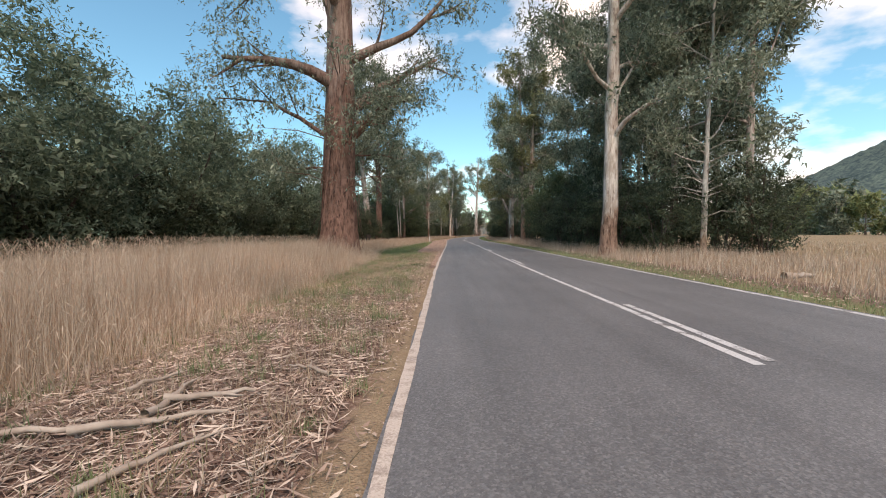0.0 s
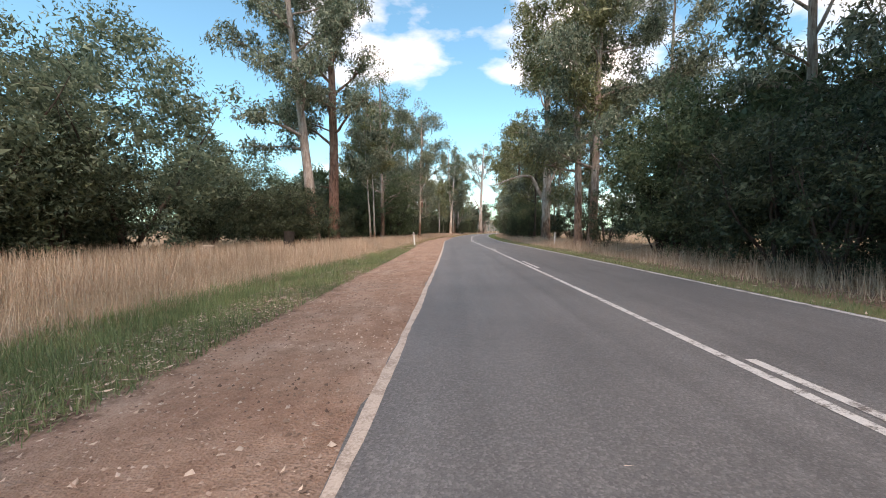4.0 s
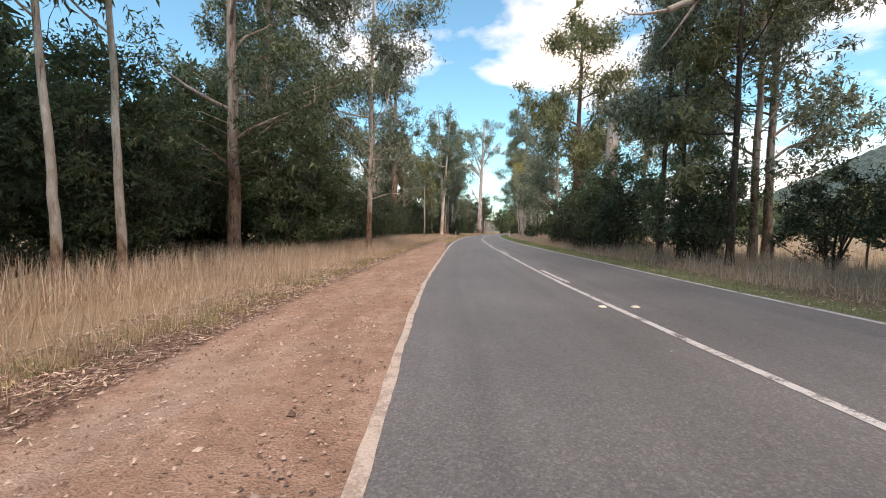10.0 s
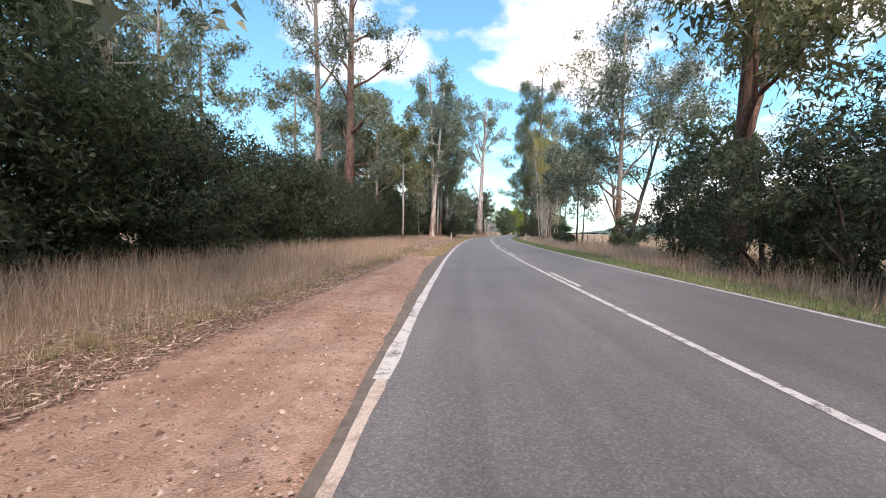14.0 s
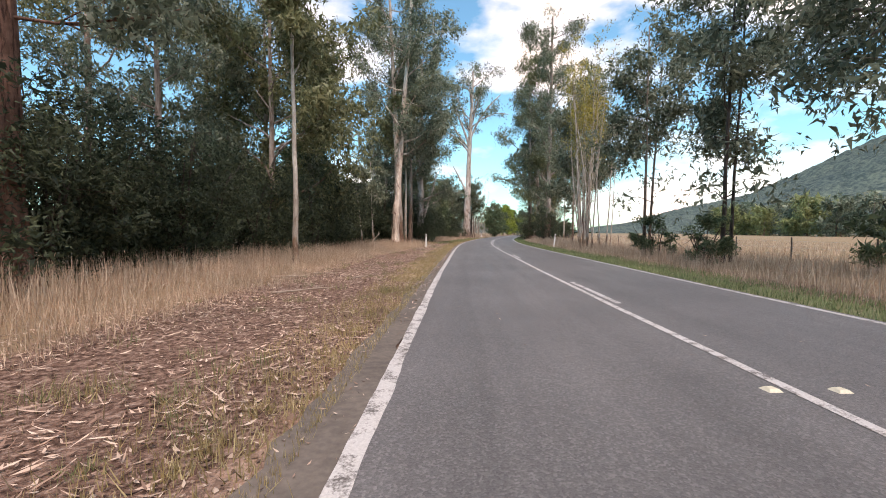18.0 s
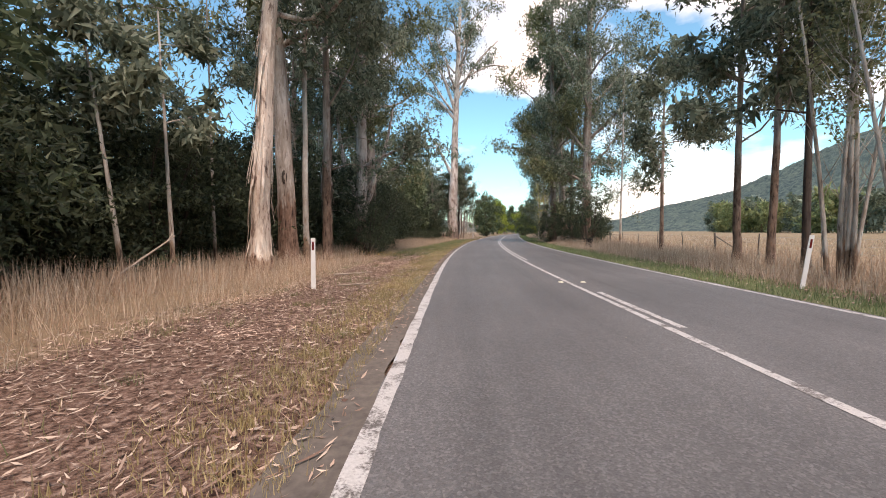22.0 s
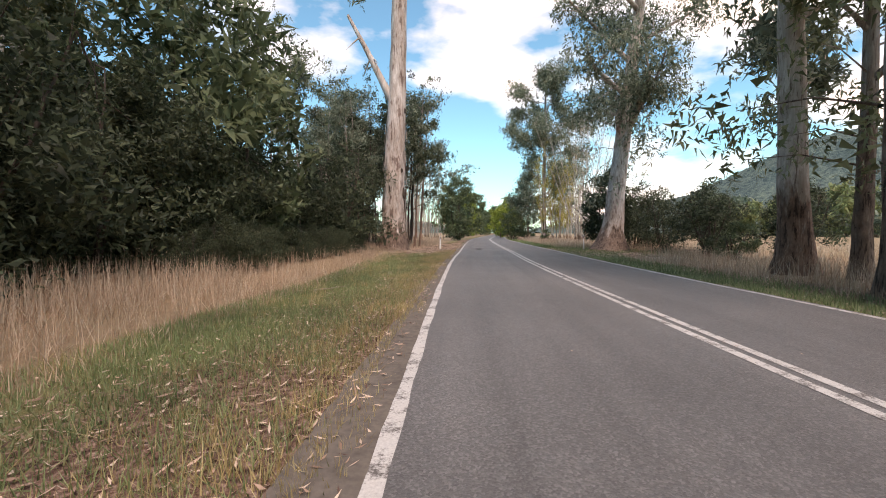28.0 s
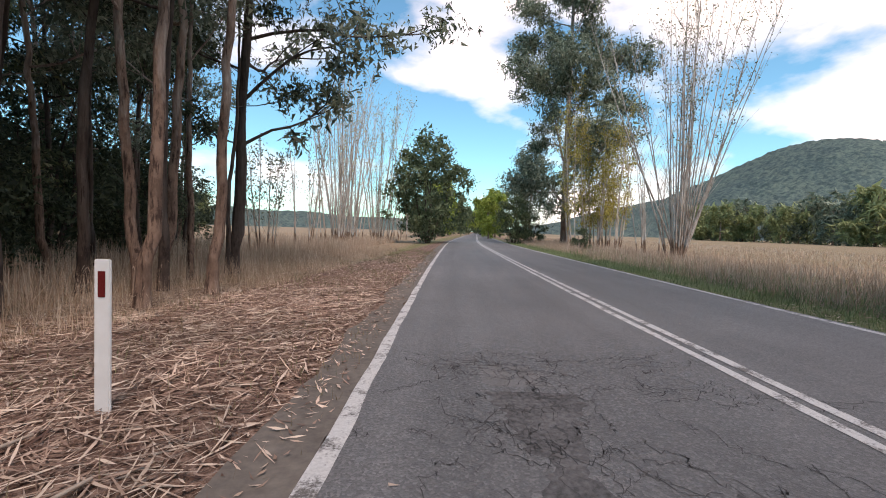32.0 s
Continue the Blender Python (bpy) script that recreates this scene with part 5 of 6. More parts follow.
gum("gum_tree", "massive forked cream-barked gum with shaggy brown foot", 16.45, 206.84, 1.62, 42, 20.5, 9.0, BARK_BIG, LEAF_GUM, 124, (1.6, 0), 13000, 7, 0.30, 0.95, flare=1.5, lumpy=0.055, sides=30, ribbons=110, dense=0.34, knots=5,
    ways=((((0, 0, 9.6), (-0.9, 0.2, 11.4), (-1.9, 0.3, 13.4), (-3.2, 0.5, 15.8)), 0.62, False), (((0, 0, 18.6), (-1.8, 0, 20.8), (-3.8, 0.4, 22.6), (-6.2, 0.5, 23.6), (-8.4, 0.2, 23.4)), 0.5, True), (((0, 0, 20.0), (-1.4, 0.3, 24), (-3.2, 0.6, 28.5), (-4.6, 0.5, 33)), 0.6, True),
          (((0, 0, 21.5), (1.8, 0.4, 25.5), (4.2, 0.6, 29), (6.8, 0.5, 31.5)), 0.5, True), (((0, 0, 24), (2.6, -0.6, 26), (5.4, -0.8, 27.2), (8.2, -0.6, 27.0)), 0.36, True), (((0, 0, 19.4), (-2.4, -1.0, 22.0), (-4.6, -1.4, 25.5), (-7.4, -1.2, 28.5)), 0.42, True)))
# right of the road
gum("gum_tree", "tall grey twin gum above dark scrub", 12.91, 60.62, 0.78, 31, 6.2, 5.2, BARK_GREY, LEAF_GUM, 130, (0.9, 0), 11160, 7, 0.30, 1.05, sides=18, low=8)
gum("gum_tree", "tall grey gum beside its twin stem", 12.21, 61.82, 0.68, 29, 6.2, 5.0, BARK_GREY, LEAF_OLIVE, 131, (-0.7, 0.3), 9920, 7, 0.30, 1.05, sides=18, low=8)
gum("gum_tree", "grey gum stem beside a twin pair", 14.41, 65.87, 0.5, 27, 6.0, 4.6, BARK_GREY, LEAF_GUM, 153, (0.3, 0), 9000, 7, 0.28, 1.05, low=6)
gum("gum_tree", "spreading gum with cream bark and a long bare arching limb", 12.44, 74.05, 1.02, 26, 8.2, 6.0, BARK_GUM, LEAF_OLIVE, 132, (0.4, 0), 15500, 7, 0.23, 1.1, dense=1.3, flare=1.3, lumpy=0.05, sides=22,
    extra=((6.0, 40, 50, 6.0, 0.42), (8.5, 165, 20, 5.6, 0.25), (4.2, -20, 35, 2.0, 0.16)), ribbons=40,
    ways=((((0, 0, 4.2), (-0.9, 0.3, 5.9), (-1.5, 0.6, 7.4), (-2.5, 0.8, 7.5), (-4.0, 1.0, 7.1), (-5.6, 1.3, 6.5)), 0.42, False),))
gum("gum_tree", "dark slender gum in a roadside grove", 13.89, 88.37, 0.34, 17, 6.0, 3.0, BARK_DARK, LEAF_GUM, 133, (0.6, 0), 6820, 6, 0.22, 1.0, dense=1.3, low=7)
gum("gum_tree", "dark slender gum in a roadside grove", 13, 84.95, 0.28, 15, 5.0, 3.0, BARK_DARK, LEAF_GUM, 134, (0.3, 0), 6820, 6, 0.22, 1.0, dense=1.3, low=7)
gum("gum_tree", "dark slender gum in a roadside grove", 12.71, 81.12, 0.3, 16, 5.0, 3.0, BARK_DARK, LEAF_OLIVE, 135, (0.2, 0), 6820, 6, 0.22, 1.0, dense=1.3, low=7)
gum("gum_tree", "forked brown gum over roadside scrub", 14.58, 104.99, 0.72, 23, 5.0, 4.8, BARK_RED, LEAF_OLIVE, 136, (0.6, 0), 11780, 7, 0.30, 1.05, extra=((4.6, 15, 60, 7, 0.4),))
gum("gum_tree", "many-stemmed dark gum with a broad crown", 18.39, 123.66, 0.55, 21, 4.0, 5.2, BARK_GREY, LEAF_GUM, 137, (0.2, 0), 11160, 17, 0.21, 1.0, low=12, dense=0.8, extra=((2.2, 175, 75, 8, 0.26), (1.2, 150, 70, 7, 0.2)))
gum("gum_tree", "dark gum leaning away from the road", 19.6, 124.26, 0.42, 17, 4.0, 4.4, BARK_DARK, LEAF_GUM, 138, (4.6, 0), 8680, 12, 0.21, 0.95, dense=0.8)
gum("gum_tree", "slender gum with an open crown at the paddock", 17.63, 131.39, 0.2, 16, 5.0, 2.2, BARK_DARK, LEAF_GUM, 139, (0.3, 0), 4200, 6, 0.22, 1.25, low=8)
gum("gum_tree", "slender gum with an open crown at the paddock", 18.44, 131.99, 0.16, 14, 4.5, 2.0, BARK_DARK, LEAF_GUM, 140, (0.6, 0), 3600, 5, 0.22, 1.25, low=8)
gum("gum_tree", "slender gum with an open crown at the paddock", 17.84, 137.82, 0.2, 15, 5.5, 2.2, BARK_GREY, LEAF_GUM, 141, (0.0, 0), 4200, 6, 0.22, 1.25, low=8)
gum("gum_tree", "slender gum with an open crown at the paddock", 18.55, 138.53, 0.18, 13, 5.5, 2.2, BARK_GREY, LEAF_GUM, 142, (0.7, 0), 4200, 6, 0.22, 1.25, low=8)
gum("gum_tree", "brown-stemmed young gum at the fence", 20.7, 152.63, 0.26, 17, 5.0, 2.8, BARK_DARK, LEAF_GUM, 143, (0.2, 0), 5580, 7, 0.27, 0.95)
gum("gum_tree", "brown-stemmed young gum at the fence", 21.54, 154.77, 0.3, 18, 5.0, 3.0, BARK_GREY, LEAF_GUM, 144, (0.2, 0), 5580, 7, 0.27, 0.95)
gum("gum_tree", "brown-stemmed young gum at the fence", 22.39, 157.29, 0.34, 18, 5.0, 3.0, BARK_GREY, LEAF_GUM, 145, (0.0, 0), 6200, 7, 0.27, 0.95)
gum("gum_tree", "young gum with a thin open crown in the paddock edge", 24.54, 165.84, 0.27, 14, 4.2, 2.9, BARK_GREY, LEAF_GUM, 146, (0.3, 0), 4464, 6, 0.27, 0.9)
gum("gum_tree", "very tall gum with a long leafy crown", 25.89, 179.57, 0.95, 40, 6.0, 5.2, BARK_GREY, LEAF_GUM, 147, (0.5, 0), 16120, 10, 0.23, 1.1, low=8, sides=18, dense=1.6)
gum("gum_tree", "tall gum with a dense leafy crown", 24.24, 183.72, 0.7, 34, 5.0, 4.6, BARK_GREY, LEAF_OLIVE, 148, (-0.3, 0), 13640, 9, 0.23, 1.1, low=10, dense=1.6)
gum("gum_tree", "tall gum with a dense leafy crown", 26.59, 174.56, 0.2, 19, 4.5, 3.2, BARK_PALE, LEAF_GUM, 149, (0.2, 0), 9920, 8, 0.17, 0.9, low=4, dense=0.7)
gum("gum_tree", "leaning gum with brown shaggy foot and cream stem", 31.33, 204.2, 1.4, 28, 6.8, 6.0, BARK_BIG, LEAF_GUM, 150, (3.4, 0), 14500, 9, 0.26, 1.25, low=8, dense=1.3, flare=2.1, sides=22, extra=((7.0, 160, 60, 5, 0.35),))
gum("gum_tree", "grey gum with bare side branches", 27.33, 188.21, 0.85, 27, 7.5, 5.0, BARK_GUM, LEAF_GUM, 151, (-1.9, 0), 8680, 6, 0.30, 1.0, flare=1.6, sides=20, extra=((5.0, 10, 30, 5, 0.2), (6.0, 30, 35, 5, 0.2)))
gum("gum_tree", "tall lone gum with round leaf masses behind yellow poplars", 45.37, 245.26, 0.85, 32, 4.5, 6.2, BARK_GREY, LEAF_GUM, 352, (0, 0), 19000, 24, 0.36, 1.15, low=16, dense=1.3)

# the dead trunk
def dead_trunk():
    rng = np.random.default_rng(5)
    root = thing("dead_tree", 14.79, 97.6, -0.12, "broken pale dead trunk above roadside scrub", "dead tree")
    z = np.linspace(0, 10.8, 16)
    v, q = tube(np.c_[0.25 * z / 10.8, 0 * z, z], 0.72 * (1 - 0.045 * z) * (1 + 0.5 * np.exp(-z / 0.8)), 24, rng, 0.03)
    v = v.reshape(16, 24, 3)
    v[-1, :, 2] += rng.uniform(-1.0, 0.9, 24)
    v[-2, :, 2] += rng.uniform(-0.2, 0.2, 24)
    piece("trunk", v.reshape(-1, 3), q, DEAD_WOOD, root, smooth=True)
    inner = v[-1].copy()
    c = inner.mean(0)
    ring = (inner - c) * 0.8 + c
    bottom = np.c_[ring[:, :2], np.full(24, 9.4)]
    vv = np.concatenate([inner, bottom])
    i = np.arange(24)
    piece("hollow_top", vv, np.stack([i, (i + 1) % 24, (i + 1) % 24 + 24, i + 24], 1), STUMP, root, "dark hollow inside the break")


dead_trunk()


def dead_pole(x, y):
    rng = np.random.default_rng(25)
    root = thing("dead_tree", x, y, -0.12, "grey dead stem with a broken top in shaded scrub", "dead tree")
    z = np.linspace(0, 4.9, 14)
    v, q = tube(np.c_[-0.03 * z + 0.03 * np.sin(1.7 * z), 0 * z, z], 0.15 * (1 - 0.03 * z) * (1 + 0.3 * np.exp(-z / 0.3)), 14, rng, 0.06)
    v[-14:, 2] += rng.uniform(-0.12, 0.12, 14)
    piece("trunk", v, q, DEAD_WOOD, root, smooth=True)
    v, q = tube(np.array([[-0.1, 0, 3.1], [0.12, -0.1, 3.25], [0.3, -0.2, 3.3]]), [0.045, 0.03, 0.015], 6, rng, 0.06)
    piece("limb", v, q, DEAD_WOOD, root, "broken branch stub", True)


dead_pole(3.57, 165.43)


def dead_sapling(x, y):
    rng = np.random.default_rng(15)
    root = thing("dead_tree", x, y, -0.12, "pale broken dead stem leaning in dry grass", "dead tree")
    z = np.linspace(0, 6.0, 12)
    v, q = tube(np.c_[0.10 * z + 0.05 * np.sin(z), 0 * z, z], 0.17 * (1 - 0.05 * z), 12, rng, 0.06)
    piece("trunk", v, q, DEAD_WOOD, root, smooth=True)
    pth = np.array([[0.42, 0, 4.0], [0.28, 0.05, 4.7], [0.22, 0.05, 5.4], [0.2, 0.05, 6.1]])
    v, q = tube(pth, [0.09, 0.085, 0.08, 0.06], 9, rng, 0.06)
    piece("limb", v, q, DEAD_WOOD, root, smooth=True)


dead_sapling(5.43, 189.96)

# scrub: a few kinds built once, then copied
wattle = shrub("wattle", "dense dark green wattle tree", -12.34, 89.05, 3.4, 8.6, BARK_DARK, LEAF_WATTLE, 201, 6200, 5, 0.27, 0.06, "wattles", "tree")
wattle_b = shrub("wattle", "wattle with a rounded crown, leaves painted a lighter blue-green", -18.53, 20.16, 4.6, 11.5, BARK_DARK, LEAF_WATTLE_LIT, 202, 21000, 4, 0.21, 0.04, "wattles", "tree")
wattle_fine = shrub("wattle", "dense feathery green wattle near the road", -6, 86.17, 3.0, 7.4, BARK_DARK, LEAF_WATTLE, 211, 15000, 6, 0.17, 0.06, "wattles", "tree")
tea = shrub("tea_tree", "dark fine-leaved tea tree scrub", 12.66, 30.31, 2.5, 5.6, BARK_DARK, LEAF_DARK, 203, 9500, 6, 0.13, 0.05, "scrub")
shrub("tea_tree", "tall dense black-green tea tree behind the leaning gum", 33.04, 207.03, 2.0, 6.0, BARK_DARK, LEAF_DARK, 206, 12000, 9, 0.19, 0.05, "scrub")
tea_b = shrub("tea_tree", "low dark tea tree scrub with bare stems", 13.45, 41.47, 2.0, 4.2, BARK_DARK, LEAF_DARK, 204, 5000, 8, 0.15, 0.05, "scrub")
low_bush = shrub("shrub", "low green shrub in dry grass", 17.03, 104.25, 1.3, 2.4, BARK_DARK, LEAF_WATTLE, 205, 3000, 6, 0.14, 0.03, "scrub")
grove = gum("gum_tree", "middle-sized gum in a roadside grove", -16.5, 119, 0.42, 19, 5.0, 4.0, BARK_GREY, LEAF_GUM, 206, (0.3, 0), 9300, 10, 0.22, 1.0, low=8, dense=0.75)
grove_b = gum("gum_tree", "middle-sized gum with olive foliage in a grove", -17, 126, 0.5, 21, 5.5, 4.4, BARK_GREY, LEAF_OLIVE, 207, (-0.3, 0), 9300, 10, 0.22, 1.0, low=8, dense=0.75)
grove_c = gum("gum_tree", "tall gum behind roadside scrub", 17.03, 33.44, 0.55, 25, 6.0, 4.6, BARK_GREY, LEAF_GUM, 208, (0.2, 0), 10540, 11, 0.28, 1.1, low=9)

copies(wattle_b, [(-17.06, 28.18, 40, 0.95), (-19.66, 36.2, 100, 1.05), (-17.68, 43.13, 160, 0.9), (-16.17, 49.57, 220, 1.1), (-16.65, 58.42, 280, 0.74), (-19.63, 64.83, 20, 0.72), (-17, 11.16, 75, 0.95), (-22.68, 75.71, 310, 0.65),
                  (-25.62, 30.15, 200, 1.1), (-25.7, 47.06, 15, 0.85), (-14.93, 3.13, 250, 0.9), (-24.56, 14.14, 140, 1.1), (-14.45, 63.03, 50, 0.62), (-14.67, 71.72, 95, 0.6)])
copies(wattle, [(-10.73, 87.11, 80, 1.0), (-11.32, 106.35, 240, 1.0), (-13.72, 77.53, 300, 1.0), (-14.98, 94.94, 20, 1.05), 
                (-16.8, 85.24, 10, 1.1), (-17.08, 103.01, 200, 1.1), (17.5, 49.91, 160, 1.1), (16.63, 45.48, 220, 1.0), (18.53, 55.42, 280, 1.0),
                (18.91, 112.47, 300, 0.9),
                (40.37, 247.26, 100, 0.6), (30.3, 245.2, 40, 1.2), (8.03, 196.73, 130, 1.25), (3.53, 193.73, 220, 1.15), (38.55, 285.24, 60, 1.15), (36.64, 281.76, 0, 0.8), (-4.43, 151.43, 45, 1.1)])
copies(wattle_fine, [(-9.32, 78.94, 30, 0.95), (-8.34, 100.11, 190, 1.1), (-5.63, 88.71, 300, 0.7), (12.89, 47.98, 40, 1.15), (14.42, 52.37, 100, 1.2), (13.01, 83.55, 20, 0.72), (13.2, 92.46, 110, 0.85)])
copies(tea, [(6.16, 163.3, 15, 0.55), (6.22, 166.49, 65, 0.66), (6.93, 169.68, 140, 0.7), (11.34, 33.66, 50, 0.95), (13.68, 36.95, 100, 1.1), (12.03, 40.65, 150, 1.0), (15.71, 33.93, 200, 1.15), (12.77, 44.63, 250, 0.95), (15.91, 41.01, 300, 1.2), (14.47, 27.06, 20, 1.0), (13.0, 24.6, 130, 0.8), (17.4, 25.6, 210, 0.95), (19.4, 25.0, 310, 1.0), (21.0, 28.2, 10, 1.05), (16.9, 29.74, 70, 1.1), (11.85, 27.45, 95, 0.8),
             (-4.52, 113.04, 10, 0.9), (-6.52, 116.08, 60, 1.05), (-4.82, 118.91, 110, 1.0), (-7.97, 120.87, 170, 1.1), (-10.07, 116.85, 220, 1.1), (-5.78, 122.69, 270, 1.0), (-4.49, 125.5, 200, 0.85), (-4.98, 128.3, 310, 0.95), (-8.05, 124.87, 20, 1.3), (-3.99, 130.9, 30, 0.95), (-6.77, 134.38, 80, 1.1),
             (-5.19, 138.27, 130, 1.0), (-2.5, 146, 180, 0.9), (-2.64, 149.83, 230, 1.0), (-0.61, 156.1, 280, 1.0), (0.6, 160.59, 330, 1.0), (1.43, 164.89, 40, 1.0), (-4.01, 154.46, 90, 1.15),
             (4.08, 170.47, 20, 0.95), (4.83, 173.36, 70, 0.9), (5.16, 176.64, 120, 0.95), (5.64, 180.33, 170, 0.95), (5.25, 184.7, 220, 1.0), (4.69, 189.2, 270, 0.95), (3.23, 176.01, 10, 1.2), (4.97, 181.15, 60, 1.2), (6.5, 186.95, 100, 1.2),
             (12.62, 94.97, 50, 0.95), (13.54, 99.04, 100, 0.95), (12.99, 101.52, 150, 0.85), (15.34, 101.4, 200, 0.9), (16.16, 95.78, 20, 1.0), (14.55, 108.44, 260, 0.8), (24.76, 176.59, 30, 0.85), (25.84, 181.95, 80, 0.95),
             (34.77, 206.32, 230, 0.9), (32.85, 200.85, 280, 0.72), (13.41, 59.01, 35, 0.75), (13.42, 63.05, 85, 0.7), (8.54, 198.99, 340, 1.0), (13.01, 212.32, 20, 1.0), (11.52, 215.8, 80, 1.1), (12.98, 219.84, 140, 1.0), (9.49, 221.83, 200, 1.2), (13.39, 224.51, 250, 0.8), (-1.9, 163.63, 10, 1.2), (-2.37, 168.24, 60, 1.2), (-4.41, 159.54, 120, 1.3), (-0.06, 172.38, 180, 1.2), (-4.81, 173.86, 240, 1.3), (-5.41, 155.98, 300, 1.3), (-3.21, 161.07, 30, 1.2),
             (3.56, 206.99, 90, 1.2), (7.04, 207.44, 150, 1.1), (5.55, 211.89, 210, 1.3), (2.57, 212.92, 270, 1.3), (8.13, 209.89, 20, 1.0)])
copies(tea_b, [(11.04, 29.68, 30, 0.7), (11.03, 37.41, 90, 0.8), (12.46, 49.16, 140, 0.9), (15.94, 76.8, 180, 0.9), (15.03, 79.38, 210, 0.8), (12.5, 82.12, 240, 0.8), (12.24, 90.07, 270, 0.85), (15.79, 106.64, 300, 0.8), 
               (32.57, 197.07, 20, 0.8), (35, 199.65, 70, 0.95), (37.47, 202.32, 120, 0.9), (35.68, 206.22, 170, 0.95), (33.96, 193.34, 220, 0.8), (23.15, 181.32, 300, 0.7)])
copies(low_bush, [(17.95, 136.94, 60, 0.9), (17.39, 120.25, 120, 1.0), (16.42, 130.78, 180, 0.8), (20.58, 126.65, 240, 1.3), (4.07, 166.16, 30, 0.6), (4.7, 167.19, 110, 0.7), (31.53, 194.44, 200, 0.7), (45.25, 253.26, 90, 1.6), (40.78, 234.66, 10, 0.7)])
copies(grove, [(-10.5, 92, 60, 0.8), (-13.07, 100, 120, 0.9), (-8.78, 104.29, 200, 1.15), (-7.6, 88.58, 330, 1.15), (-8.07, 136.87, 150, 1.0), (-9.5, 145.58, 210, 1.0), 
               (1.26, 167.77, 15, 1.1), (2.51, 174.46, 70, 1.1), (4.64, 184.81, 130, 1.0), (15.03, 83.01, 45, 0.9), (18.83, 94.59, 160, 0.85), (50.04, 263.26, 80, 0.85), (52.34, 269.26, 10, 0.9)])
copies(grove_b, [(-15.41, 109.52, 165, 1.05), (-13.54, 139.84, 285, 1.05), (-11.41, 151.43, 340, 1.1), (-6.4, 164.61, 35, 1.1), (-0.32, 189.64, 145, 1.1), (3.67, 191.25, 300, 0.95),
                 (19.4, 101.3, 130, 0.8), (27.49, 186.6, 60, 0.95), (12, 217.8, 210, 0.8)])
copies(grove_c, [(16.6, 84.2, 15, 0.75), (19.19, 39.06, 40, 0.95), (15.85, 44.09, 100, 0.9), (20.04, 30.4, 160, 1.0), (22, 46.53, 220, 0.95), (14.09, 37.67, 280, 0.9), (17.42, 57.94, 340, 0.85), (13.47, 31.34, 120, 0.85), (15.68, 27.88, 30, 0.95), (19.09, 25.87, 75, 1.0), (21.11, 35.04, 200, 1.1)])

# undergrowth closing the woods behind the first trunks
thicket = shrub("tea_tree", "dense dark undergrowth thicket beneath the gums", -16.5, 2.0, 2.7, 4.8, BARK_DARK, LEAF_DARK, 209, 11000, 3, 0.135, 0.0, "scrub")
ru = np.random.default_rng(57)
spots = []
for s0, s1, step, u0, u1, big in ((2, 60, 2.9, 16.5, 23, 1.25), (60, 92, 2.3, 10.5, 15, 1.1), (92, 112, 2.2, 8.5, 13, 1.1), (112, 150, 2.4, 9.0, 14, 1.1), (150, 200, 2.2, 8.5, 13, 1.2), (200, 212, 2.2, 10.5, 15, 1.2)):
    for s_k in np.arange(s0, s1, step):
        x_k, y_k = on_road(s_k + ru.normal(0, 0.4), -ru.uniform(u0, u1))
        spots.append((float(x_k), float(y_k), ru.uniform(0, 360), big * ru.uniform(0.8, 1.15)))
for s_k in np.arange(206, 232, 1.9):
    x_k, y_k = on_road(s_k, -ru.uniform(9.5, 16))
    if x_k < 18.6 - 0.193 * (y_k - 204.6):
        spots.append((float(x_k), float(y_k), ru.uniform(0, 360), ru.uniform(0.8, 1.2)))
spots += [(5.4, 193.6, 0, 1.45), (6.7, 198.3, 80, 1.25), (9.4, 201.9, 150, 0.8), (12.6, 204.9, 230, 1.5), (7.8, 204.6, 300, 0.95), (10.9, 203.6, 20, 1.0)]
for s_k in np.arange(190, 204, 1.15):
    x_k, y_k = on_road(s_k, -ru.uniform(6.3, 7.4))
    if (x_k - 16.45) ** 2 + (y_k - 206.84) ** 2 > 5:
        spots.append((float(x_k), float(y_k), ru.uniform(0, 360), ru.uniform(0.28, 0.42)))
copies(thicket, spots)

# thin dark stems crowding the verge near the end
thin = gum("gum_tree", "thin dark young gum in a crowded clump", 17.1, 213.22, 0.19, 13.5, 5.0, 2.3, BARK_DARK, LEAF_DARK, 230, (0.7, 0), 2600, 5, 0.15, 0.9, wobble=0.016, dense=0.75, flare=1.2, sides=9, group="young gum clump")
thin_b = gum("gum_tree", "thin brown young gum with a bare lower stem", 17.89, 214.53, 0.22, 14.5, 5.5, 2.6, BARK_GREY, LEAF_GUM, 231, (1.0, 0), 3400, 6, 0.15, 0.95, wobble=0.018, dense=0.75, flare=1.2, sides=9, group="young gum clump")
spots_a, spots_b = [], []
rt = np.random.default_rng(31)
for k in range(64):
    s_k, u_k = rt.uniform(203, 224), 4.6 + 9.5 * rt.random() ** 1.2
    x_k, y_k = on_road(s_k + 4, -u_k)
    if (x_k - 15.6) ** 2 + (y_k - 205.7) ** 2 > 6 and not (x_k < 11.2 and y_k < 214) and not (y_k > 218.5 and x_k > 15):
        (spots_a if k % 2 else spots_b).append((float(x_k), float(y_k), rt.uniform(0, 360), rt.uniform(0.6, 1.05)))
copies(thin, spots_a)
copies(thin_b, spots_b + [(18.6, 211.7, 35, 1.0)])
